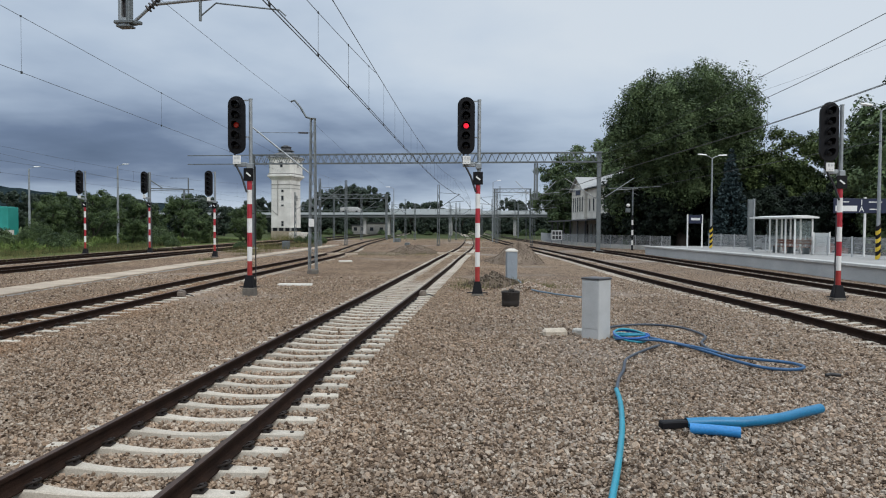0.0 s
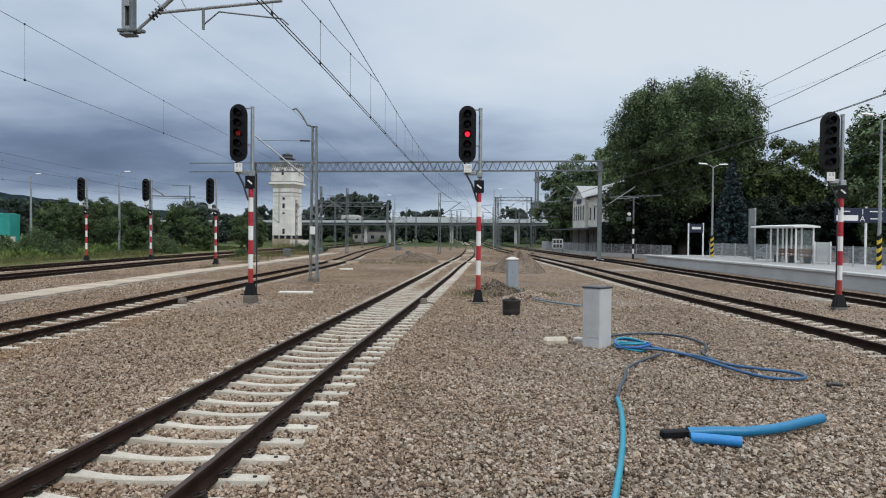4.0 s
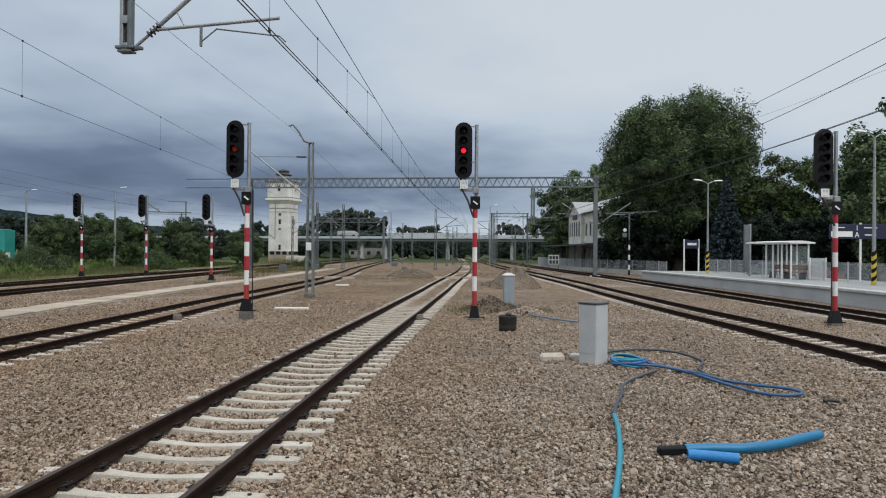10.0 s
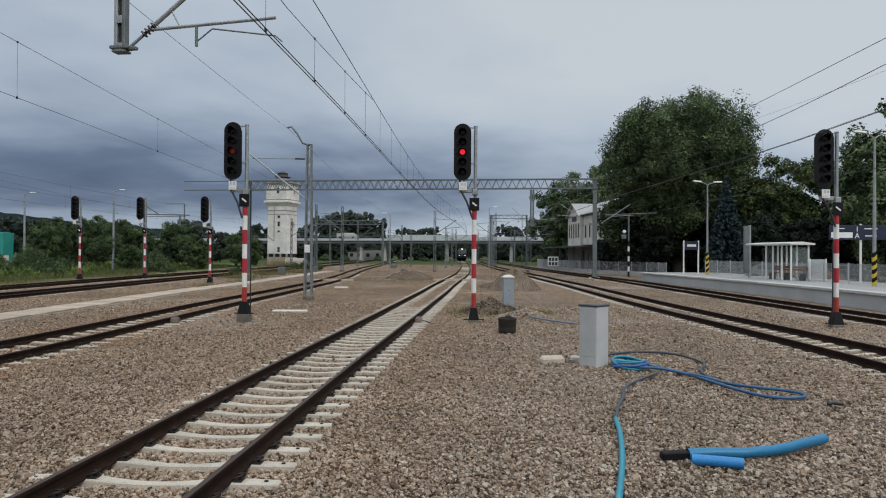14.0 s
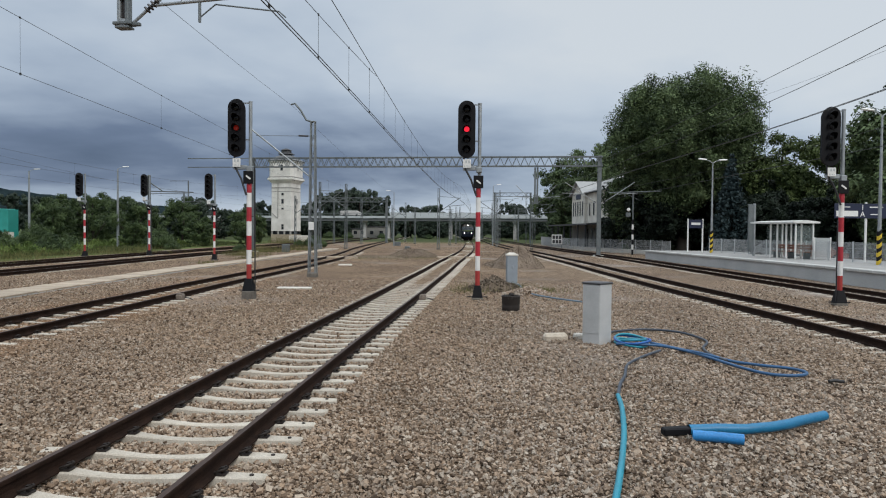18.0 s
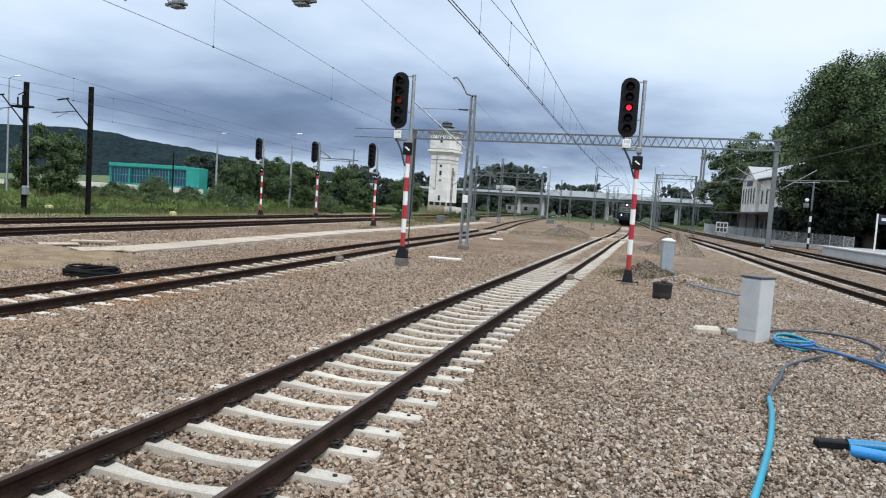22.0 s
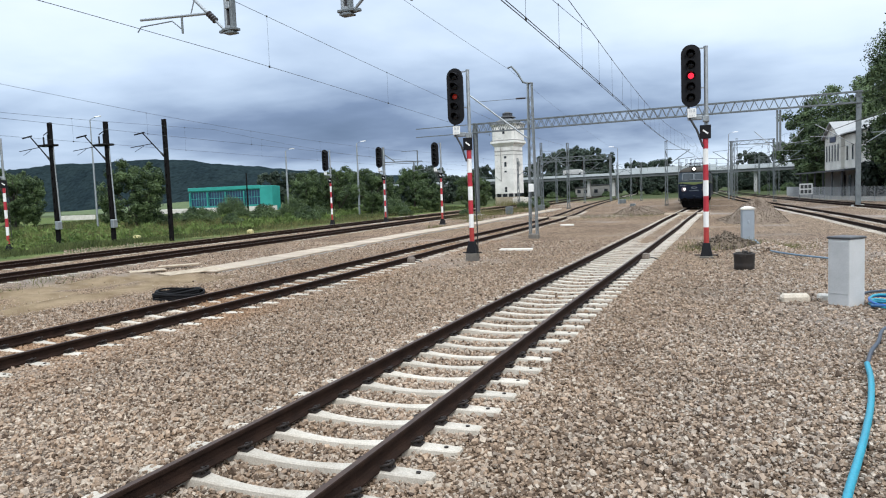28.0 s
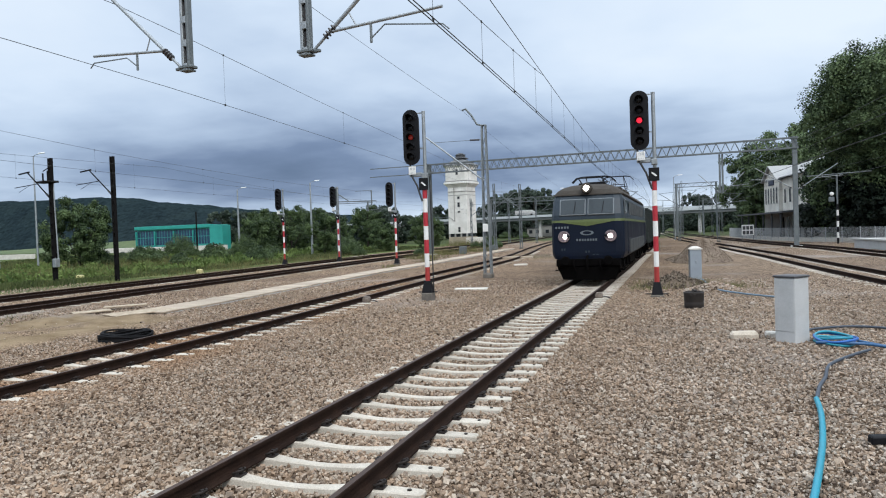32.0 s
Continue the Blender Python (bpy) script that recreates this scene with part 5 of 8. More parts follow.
# ---- the yard ----------------------------------------------------------------
railway_track(MAIN, -8, 480, 75, "straight main track on pale concrete sleepers, rails dark with rust", clips=(1.5, 22), phase=0.4)
railway_track(SIDE, -8, 300, 75, "siding on pale concrete sleepers, rails dark with rust", clips=(3, 16), phase=0.2, pitch=0.66)
railway_track(RIGHT, -8, 420, 75, "curved track on pale concrete sleepers beside the platform line", phase=0.1)
railway_track(PLATSIDE, -8, 305, 72, "platform track on concrete sleepers with rusty rails", phase=0.1)
railway_track(OUTER, -8, 330, 70, "outer yard track on concrete sleepers", phase=0.3)
railway_track(OUTMOST, -8, 330, 60, "outermost yard track beside rough grass", phase=0.5)
axle_counter(MAIN, 23.2, 0.95)
axle_counter(SIDE, 21.6, 0.95)

signal(-1.72, 24.0, 6.85, red_on, "tall light signal showing red on a red and white mast", 4, rod=0)
signal(-9.49, 22.75, 6.60, red_dim, "tall light signal with a faint red lamp on a banded mast", 4, base=0.19)
signal(10.42, 24.7, 6.6, None, "unlit light signal on a red and white mast by the platform", 4, rod=-1)
signal(-36.6, 53.3, 6.95, None, "unlit light signal on a banded mast at the grass edge", 6)
signal(-33.1, 57.1, 7.15, None, "unlit light signal between the outer tracks", 6)
signal(-23.8, 50.2, 6.6, None, "unlit light signal beside the pale cable duct", 6)
signal(-40.4, 25.6, 6.7, None, "light signal on a banded mast beside the grass", 50)

cable_cabinet(1.50, 15.05, -40)
marker_post(-0.72, 31.4)
bucket(-0.48, 20.9)
solid("concrete_block", Shape().box(-0.26, -0.15, -0.05, 0.26, 0.15, 0.12, 0.045), block_m, "pale concrete block lying on the ballast by the cabinet", "concrete block", Matrix.Translation((0.64, 15.3, 0)) @ pose(0, 0, 0, 2, -2, 6))
solid("stone_chunk", Shape().box(-0.12, -0.1, -0.05, 0.12, 0.1, 0.09, 0.03), conc_light, "small pale concrete chunk beside the cabinet", "concrete block", Matrix.Translation((1.17, 15.6, 0)) @ pose(0, 0, 0, 2, 4, 20))
solid("concrete_slab", Shape().box(-0.68, -0.22, -0.05, 0.68, 0.22, 0.025, 0.012), conc_light, "pale flat concrete slab lying between the tracks", "concrete slab", Matrix.Translation((-9.35, 27.0, 0)) @ pose(0, 0, 0, 1, 0, 8))
solid("concrete_slab", Shape().box(-0.45, -0.2, -0.05, 0.45, 0.2, 0.05, 0.015), conc_light, "small pale slab on the ballast", "concrete slab", Matrix.Translation((-12.4, 46.0, 0)) @ pose(0, 0, 0, 2, 0, 20))

# cyan conduit that runs to the camera, turns dark and joins the coil at the cabinet
conduit("conduit", [(0.60, 4.9, 0.0), (0.78, 5.96, 0.0), (0.89, 6.55, 0.005), (1.04, 7.42, 0.01), (1.17, 8.29, 0.01), (1.28, 9.3, 0.02), (1.32, 10.05, 0.02)], 0.034, pipe_cyan, "cyan plastic conduit snaking over the ballast", "conduit")
conduit("cable", [(1.31, 9.95, 0.02), (1.45, 10.8, 0.02), (1.61, 11.49, 0.015), (1.80, 12.5, 0.01), (2.19, 13.32, 0.015), (2.63, 14.03, 0.02)], 0.026, cable_slate, "dark slate cable coming out of the conduit", "cable")
for i, (dx, dy, rx, ry, mm) in enumerate(((0, 0, 0.33, 0.52, pipe_cyan), (0.05, 0.05, 0.30, 0.46, pipe_blue), (-0.02, -0.05, 0.27, 0.40, pipe_cyan), (0.03, 0.02, 0.36, 0.55, pipe_blue), (0.0, 0.08, 0.31, 0.43, pipe_cyan))):
    ring = [(2.20 + dx + rx * math.cos(t), 14.95 + dy + ry * math.sin(t), 0.02 + 0.022 * i + 0.02 * math.sin(2 * t + i)) for t in [2 * math.pi * k / 14 for k in range(15)]]
    conduit("conduit_coil", ring, 0.024, mm, "loop of blue conduit coiled by the cabinet", "conduit")
conduit("conduit", [(1.86, 14.6, 0.04), (2.21, 14.45, 0.06), (2.72, 14.5, 0.04), (3.17, 14.0, 0.02), (3.42, 13.34, 0.02), (3.72, 12.46, 0.02), (4.03, 11.97, 0.02), (4.46, 11.95, 0.02), (4.67, 12.21, 0.02),
                    (4.54, 12.54, 0.02), (4.1, 12.78, 0.02), (3.71, 13.1, 0.02), (3.36, 13.6, 0.05), (3.05, 14.3, 0.02), (2.57, 14.75, 0.06)], 0.027, loop_blue, "blue conduit laid out in a long loop on the ballast", "conduit")
conduit("conduit", [(1.80, 15.9, 0.02), (2.05, 16.55, 0.02), (2.84, 17.05, 0.02), (3.56, 16.72, 0.02), (3.85, 15.5, 0.02), (3.56, 14.5, 0.02), (3.50, 13.7, 0.03), (3.62, 13.05, 0.03)], 0.027, cable_slate, "dark conduit curving from the cabinet", "conduit")
conduit("conduit", [(-0.42, 31.0, 0.02), (-0.36, 30.35, 0.02), (0.06, 26.43, 0.03), (0.86, 24.74, 0.02), (1.82, 23.5, 0.02)], 0.03, faded_blue, "thin blue conduit running from the grey post", "conduit")


# cut lengths of pipe
def cut_pipe(pts, r, material, label):
    root = thing("cut_pipe", label, "pipe")
    P = [Vector(p) for p in pts]
    s = Shape()
    s.tube(P, r, 18, caps=False)
    s.tube([p for p in reversed(P)], r * 0.88, 18, caps=False)
    part("wall", s, material, root)
    return root


cp = cut_pipe([(1.90, 8.29, 0.055), (2.23, 8.39, 0.055), (2.56, 8.42, 0.055), (2.91, 8.56, 0.06), (3.15, 8.70, 0.065), (3.35, 8.88, 0.065), (3.55, 9.02, 0.07), (3.72, 9.14, 0.075)], 0.06, cut_blue, "short length of thick cyan pipe with a dark open end")
# black box put in for the shade inside the pipe's open cut
part("cable_end", Shape().box(-0.36, -0.05, -0.035, 0.0, 0.05, 0.055, 0.015, Matrix.Translation((1.93, 8.30, 0.04)) @ pose(0, 0, 0, 4, 0, 17)), black, cp, "black box standing for the dark inside of the cut pipe")
cut_pipe([(1.90, 8.10, 0.05), (2.17, 8.06, 0.05), (2.43, 8.01, 0.05)], 0.06, offcut_blue, "short offcut of blue plastic pipe")

stone_heap(-1.35, 28.2, 1.35, 1.1, 0.62, 650, 11, "low heap of stones on dark damp earth beside the signal", skin=soil_m, full=0.5)
stone_heap(0.0, 26.6, 0.95, 0.8, 0.28, 420, 12, "flat spill of grey stones")
stone_heap(-0.7, 46.6, 1.85, 2.3, 1.5, 2400, 13, "heap of brown earth and stones behind the grey post", rough=False, full=0.75)
stone_heap(-1.3, 50.5, 2.0, 4.0, 0.6, 3000, 17, "broad low bank of brown earth between the tracks", rough=False)
stone_heap(-10.6, 63.5, 2.4, 2.2, 0.8, 2400, 14, "grey-brown gravel heap between the tracks", rough=False)
stone_heap(-13.5, 60.0, 3.5, 1.2, 0.25, 500, 15, "low earth ridge beside the crossing", rough=False)

# pale cable duct between the sidings, with loose cover boards at its near end
def cable_duct():
    root = thing("cable_duct", "pale concrete cable duct lids in a long row", "cable duct", kind="structure")
    duct = Line([(14, -17.2), (18, -17.7), (21, -18.0), (25, -18.55), (31, -19.3), (40, -20.35), (51, -21.2), (65, -22.6), (90, -25.5)])
    for i, y in enumerate(duct.steps(18.3, 88, 1.02)):
        part("duct_lid", DUCT, None, root, m=Matrix.Translation(duct.place(y, 0.0, random.uniform(-0.008, 0.008))) @ pose(0, 0, 0, random.uniform(-0.6, 0.6), random.uniform(-0.6, 0.6), duct.turn(y) + random.uniform(-1, 1)))
    part("duct_wall", Shape().loft([[tuple(duct.place(y, u, z)) for u, z in ((-0.72, -0.2), (0.72, -0.2), (0.72, -0.012), (-0.72, -0.012))] for y in np.arange(18, 89, 3.0)]), conc, root)


DUCT = Shape().box(-0.7, -0.5, -0.01, 0.7, 0.5, 0.055, 0.015).mesh("duct_lid", duct_tan)
cable_duct()
for x, y, l, t, dz, w in ((-17.90, 17.76, 2.12, -18, 0.05, 0.5), (-20.20, 17.83, 1.22, -33, 0.03, 0.3), (-20.13, 19.24, 1.45, -45, 0.08, 0.22)):
    solid("plank", Shape().box(-w, -l / 2, -0.02, w, l / 2, 0.02, 0.008), wood, "weathered pale wooden board lying by the cable duct", "plank", Matrix.Translation((x, y, dz)) @ pose(0, 0, 0, 0.5, 1, t))

def wire_coil(x, y):
    root = thing("cable_coil", "coil of black cable lying on the ballast beside the siding", "cable coil", Matrix.Translation((x, y, 0)))
    rng = random.Random(3)
    for i in range(14):
        r = 0.53 + rng.uniform(-0.08, 0.08)
        ph = rng.uniform(0, 6)
        part("cable_turn", Shape().tube([(r * 1.05 * math.cos(t) + rng.uniform(-0.01, 0.01), r * math.sin(t), 0.02 + 0.013 * i + 0.03 * math.sin(2 * t + ph)) for t in [2 * math.pi * k / 28 for k in range(29)]], 0.022, 7), rubber, root)


wire_coil(-13.42, 12.86)
solid("cable_scrap", Shape().tube([(-0.11, 0.0, 0.03), (-0.03, 0.02, 0.045), (0.05, -0.01, 0.04), (0.11, 0.02, 0.03)], 0.028, 8), cable_black, "short scrap of black cable lying on the ballast", "cable scrap", Matrix.Translation((4.84, 11.49, 0.0)))

# board crossing over the tracks, far down
for line, y in ((MAIN, 60.5), (SIDE, 57.0)):
    for k in (-1.25, 0.0, 1.25):
        w = 0.55 if k else 0.62
        solid("crossing_board", Shape().box(-w, -0.35, -0.05, w, 0.35, 0.16 if not k else 0.14, 0.02), duct_tan, "pale crossing panel set between the rails", "crossing panel", Matrix.Translation(line.place(y, k, 0)) @ pose(0, 0, 0, 0, 0, line.turn(y)), group="crossing panels")

# ---- overhead line: posts, gantries, wires -----------------------------------
ma = lattice_mast(-10.85, 34.0, 7.8, 0.36, 0.2, mt=mast_grey, step=0.4)
part("insulator", Shape().cyl((-0.25, 0, 7.1), (-0.75, 0, 7.12), 0.045, 8), insul, ma)
part("tie_rod", Shape().cyl((-0.1, 0, 7.1), (-3.0, 0, 7.15), 0.014, 6), galv_dark, ma)
part("raking_tube", Shape().cyl((-0.1, 0, 5.0), (-3.35, 0, 7.55), 0.04, 8), galv, ma)
part("head_arm", Shape().tube([(0, 0, 7.8), (-0.35, 0, 7.9), (-0.65, 0, 8.4), (-0.95, 0, 8.75), (-1.15, 0, 8.7)], 0.05, 8), galv_dark, ma)
part("number_plate", Shape().box(-0.16, -0.19, 2.35, 0.12, -0.17, 2.75, 0.01), white_p, ma)


def gantry(y, xl, xr, zb, zt, x0, label):
    root = thing("catenary_gantry", label, "catenary gantry")
    truss_beam(root, xl - 0.3, xr + 0.3, y, zb, zt, 0.55, 0.8)
    if x0 < xl - 1:
        for z in (zb, zt):
            part("overhang_bar", Shape().bar((x0, y, z), (xl - 0.3, y, z), 0.09), galv_dark, root)
    for x in (xl, xr):
        for k in (-1, 1):
            part("post_flange", Shape().box(x - 0.2, y + k * 0.2 - 0.015, 0.1, x + 0.2, y + k * 0.2 + 0.015, zt + 0.1, 0.004), galv_dark, root)
        part("post_web", Shape().box(x - 0.012, y - 0.185, 0.1, x + 0.012, y + 0.185, zt + 0.08), galv_dark, root)
        part("footing", Shape().box(x - 0.5, y - 0.5, -0.4, x + 0.5, y + 0.5, 0.12, 0.05), conc, root)
    return root


gb = gantry(70.6, -29.2, 6.95, 9.02, 9.95, -36.5, "long grey lattice gantry spanning the yard tracks")


def hung_arm(root_gantry, x, y, z0, z1, sgn, reach, wire_z, rise=0.95, arm=0.55, label="slotted grey post hung from the gantry with a tubular arm"):
    root = thing("drop_post", label, "catenary post", Matrix.Translation((x, y, 0)))
    if y > 40:
        part("post", Shape().box(-0.09, -0.09, z0 - 0.05, 0.09, 0.09, z1, 0.01), galv_dark, root)
    else:
        slotted_post(root, 0, 0, z0, z1)
    cantilever(root, z0 + 0.05, reach, sgn, z0 + reach * rise, z0 + arm, wire_z)


for x, sgn in ((0.7, 1), (0.7, -1)):
    hung_arm(gb, x + sgn * 0.12, 70.6, 5.3, 8.9, sgn, 1.9, 5.6)
for sgn, x in ((1, 7.0), (-1, 7.0)):
    r = thing("cantilever", "tubular catenary arm fixed to the gantry post", "catenary arm", Matrix.Translation((x, 70.6, 0)))
    cantilever(r, 5.2, 3.4, sgn, 7.4, 6.2, 5.6)

ga = gantry(10.0, -22.5, 10.9, 9.2, 10.1, -23, "grey lattice gantry spanning the tracks above the camera")
hung_arm(ga, -6.12, 10.0, 5.39, 9.15, 1, 2.1, 5.47, 0.80, 0.32)
hung_arm(ga, -8.63, 10.0, 5.43, 9.15, -1, 1.9, 5.75, 0.9, 0.42)

overhead_wires(MAIN_WIRE, -12, 240, (-50, 10, 70.6, 130, 190, 250), contact=5.47, mess=6.95, sag=0.43, side=0.06, stitch=True)
overhead_wires(SIDE_WIRE, -12, 200, (-50, 10, 70.6, 130, 190, 250), contact=5.77, mess=7.12, sag=0.38, thick=0.0065, twin=False)
overhead_wires(RIGHT_WIRE, -12, 200, (-50, 10, 70.6, 130, 190, 250), contact=5.53, mess=6.68, sag=0.48)
overhead_wires(PLATSIDE, -12, 200, (-50, 12, 70.6, 130, 190, 250), mess=6.6, sag=0.5, thick=0.007)
overhead_wires(OUTER, -12, 180, (-50, 10, 70.6, 130, 190, 250), twin=False, thick=0.0065)
overhead_wires(OUTMOST, -12, 180, (-50, 33, 90, 150, 210), twin=False, thick=0.0065)
single_wire([RIGHT_WIRE.place(-12, 0.1, 7.35), RIGHT_WIRE.place(15.7, 0.1, 7.06), RIGHT_WIRE.place(40, 0.1, 6.9), RIGHT_WIRE.place(70.6, 0.1, 7.3)], 0.03, "bare feeder wire above the curved track", 0.008)
single_wire([(-5.4, -5, 7.4), (-11.9, 34, 8.6), (-19, 90, 8.0)], 0.2, "bare feeder wire leading to the mast head", 0.006)
single_wire([(17, 2, 9.9), (14.6, 45, 11.0), (7.2, 70.6, 9.8)], 0.4, "thin feeder wire above the platform line", 0.006)

# tarred masts on the grass with arms over the outer lines
def tarred_mast(x, y, h, gear, label):
    root = thing("tarred_mast", label, "catenary mast", Matrix.Translation((x, y, 0)), "tarred masts on the grass")
    for k in (-1, 1):
        part("channel", Shape().box(k * 0.1 - 0.04, -0.1, -0.3, k * 0.1 + 0.04, 0.1, h, 0.012), mast_dark, root)
    for i in range(int(h / 0.7)):
        part("batten", Shape().box(-0.058, -0.106, 0.3 + i * 0.7, 0.058, 0.106, 0.72 + i * 0.7, 0.004), mast_dark, root)
    part("raking_tube", Shape().cyl((-0.15, 0, h - 2.5), (-2.1, 0, h - 0.75), 0.04, 8), mast_dark, root)
    part("top_tube", Shape().cyl((-1.9, 0, h - 0.75), (-2.85, 0, h - 0.85), 0.05, 8), mast_dark, root)
    part("registration_tube", Shape().cyl((-1.2, 0, h - 1.55), (-3.3, 0, h - 1.7), 0.025, 6).cyl((-2.0, 0, h - 1.65), (-2.9, 0, h - 2.0), 0.014, 5), mast_dark, root)
    s = Shape()
    insulator_string(s, (-0.15, 0, h - 2.5), (-0.5, 0, h - 2.18), 0.07, 4)
    part("insulator", s, insul, root)
    if gear:
        part("switch_frame", Shape().box(-0.95, -0.3, h - 1.55, 0.35, 0.3, h - 1.42, 0.02).cyl((-0.7, 0, h - 1.42), (-0.7, 0, h - 0.9), 0.05, 8).cyl((-0.4, 0.1, h - 1.42), (-0.4, 0.1, h - 0.75), 0.05, 8).cyl((-0.55, -0.1, h - 0.8), (0.05, 0, h - 0.5), 0.03, 6), mast_dark, root, "dark switch gear with insulators")
        part("drive_rod", Shape().cyl((0.28, 0.05, 1.3), (0.1, 0.05, h - 1.5), 0.045, 8), galv, root, "pale drive rod")
        part("drive_box", Shape().box(0.06, -0.24, 1.05, 0.36, 0.1, 1.6, 0.03), galv, root, "pale grey drive box")


tarred_mast(-36.6, 34.3, 8.15, False, "dark tarred catenary mast standing at the grass edge")
tarred_mast(-38.9, 31.6, 7.95, True, "dark tarred mast with switch gear and a pale rod")
tarred_mast(-42.7, 30.4, 8.1, True, "dark tarred mast with switch gear beside the signal")
far_arm = lattice_mast(-37.1, 64, 7.6, 0.22, 0.16, "grey mast with a long level bracket over the outer track", galv_dark, 0.6)
part("raking_tube", Shape().cyl((0, 0, 6.95), (1.35, 0, 6.1), 0.06, 8), galv_dark, far_arm)
part("level_bracket", Shape().bar((0, 0, 6.05), (4.6, 0, 5.95), 0.11).bar((0, 0, 5.85), (4.2, 0, 5.8), 0.06), galv_dark, far_arm)
part("drop_post", Shape().box(3.55, -0.06, 4.9, 3.68, 0.06, 5.9, 0.01), galv_dark, far_arm)
part("upright_post", Shape().box(4.02, -0.05, 5.5, 4.12, 0.05, 7.1, 0.01).bar((2.2, 0, 7.05), (4.07, 0, 7.08), 0.04), galv_dark, far_arm)
part("registration_tube", Shape().cyl((3.6, 0, 5.05), (5.9, 0, 5.1), 0.025, 6).cyl((4.7, 0, 4.75), (5.5, 0, 5.08), 0.03, 6), galv_dark, far_arm)
for x, y, h in ((-91, 104, 8.0),):
    r = thing("tarred_mast", "thin dark mast beyond the grass", "mast", Matrix.Translation((x, y, 0)))
    part("post", Shape().tube([(0, 0, -0.3), (0, 0, h)], [0.17, 0.12], 8), mast_dark, r)

# distant masts in the throat of the yard
for x, y, h, sg in ((-26.6, 86, 8.5, 1), (-23.7, 88, 8.4, -1), (-11.9, 91, 8.0, 1), (-21.4, 129, 6.9, 0), (-13.5, 118, 6.6, 0), (-14.2, 135, 7.2, 1), (-5.0, 110, 8.4, -1), (-5.6, 122, 9.2, 1),
                    (-5.8, 138, 10.6, 0), (0.4, 96, 7.3, 1), (-0.6, 150, 10.7, 0), (-8.5, 160, 9.0, 1), (-17, 170, 8.5, -1), (-12.5, 185, 8.6, 1), (-22, 195, 8.6, 1), (-27, 150, 8.6, -1), (-33, 165, 8.6, 1),
                    (-10, 205, 8.5, -1), (-16, 210, 8.5, 1), (-3.5, 175, 9.0, 1), (1.5, 185, 9.0, -1), (-41, 118, 8.4, 1), (-35.7, 124, 8.3, 1), (-31, 126, 8.3, 1)):
    r = lattice_mast(x, y, h, 0.30, 0.22, "grey lattice catenary mast far down the yard", galv_dark, 1.1)
    if sg:
        part("raking_tube", Shape().cyl((0, 0, h - 3.1), (sg * 2.8, 0, h - 1.2), 0.05, 6), galv_dark, r)
        part("tie_rod", Shape().cyl((0, 0, h - 1.0), (sg * 2.9, 0, h - 1.2), 0.03, 6).cyl((sg * 1.2, 0, h - 2.3), (sg * 3.4, 0, h - 2.1), 0.04, 6), galv_dark, r)
    else:
        part("cross_arm", Shape().bar((-0.7, 0, h - 0.5), (0.7, 0, h - 0.5), 0.08), galv_dark, r)
for y, x0, x1, zg in ((132, -42, -27.2, 8.0), (158, -8.1, 0.6, 10.5), (176, -3, 8, 7.6)):
    g = thing("catenary_gantry", "thin lattice gantry far down the yard", "catenary gantry")
    truss_beam(g, x0, x1, y, zg, zg + 0.8, 0.5, 1.6)
    for x in (x0 + 0.3, x1 - 0.3):
        part("post", Shape().box(x - 0.2, y - 0.2, -0.2, x + 0.2, y + 0.2, zg + 0.8, 0.02), galv_dark, g)

# small equipment between far tracks
for x, y, w, h in ((-15.2, 86, 0.3, 0.45), (-25.5, 82, 0.35, 0.7), (-21.5, 112, 0.5, 0.6), (-26.4, 73, 0.35, 0.8)):
    solid("trackside_box", Shape().box(-w, -w, -0.1, w, w, h, 0.04), galv_dark if h < 1 else grey_post, "small steel trackside equipment box", "equipment box", Matrix.Translation((x, y, 0)))

# ---- platform ----------------------------------------------------------------
PLAT_Z = 0.76


def build_platform():
    ys = list(np.arange(-12, 67.1, 2.0))
    root = thing("platform", "raised station platform with a grey concrete edge wall", "platform", kind="structure")
    part("edge_wall", Shape().loft([[tuple(EDGE.place(y, u, z)) for u, z in ((0.10, -0.3), (0.9, -0.3), (0.9, PLAT_Z - 0.13), (0.10, PLAT_Z - 0.13))] for y in ys]), conc_plat, root)
    part("surface", Shape().loft([[tuple(EDGE.place(y, u, z)) for u, z in ((0.62, -0.2), (7.5, -0.2), (7.5, PLAT_Z), (0.62, PLAT_Z))] for y in ys]), paving, root, "pale paved platform surface")
    cop = Shape().box(0.0, 0.0, PLAT_Z - 0.126, 0.616, 0.99, PLAT_Z + 0.006, 0.015).mesh("coping_slab", coping)
    for y in EDGE.steps(12, 66, 1.0):
        part("coping_slab", cop, None, root, m=Matrix.Translation(EDGE.place(y)) @ pose(0, 0, 0, 0, 0, EDGE.turn(y)))


build_platform()


def mesh_fence(line, y0, y1, side, base, h, label, gap=2.5, bars=True):
    """Fence of welded wire panels between posts."""
    root = thing("fence", label, "fence")
    ys = line.steps(y0, y1, gap)
    for i, y in enumerate(ys):
        p = line.place(y, side, base)
        part("post", Shape().box(-0.03, -0.03, -0.1, 0.03, 0.03, h + 0.05, 0.005), fence_m, root, m=Matrix.Translation(p))
        if i + 1 < len(ys):
            q = line.place(ys[i + 1], side, base)
            s = Shape()
            d = q - p
            n = 28
            for k in range(1, n):
                c = p + d * k / n - p
                s.bar((c.x, c.y, 0.06), (c.x, c.y, h), 0.012)
            for z in (0.06, 0.3, 0.55, 0.8, 1.05, h):
                if z <= h:
                    s.bar((0, 0, z), (d.x, d.y, z), 0.010)
            part("wire_panel", s, fence_m, root, m=Matrix.Translation(p))
    return root


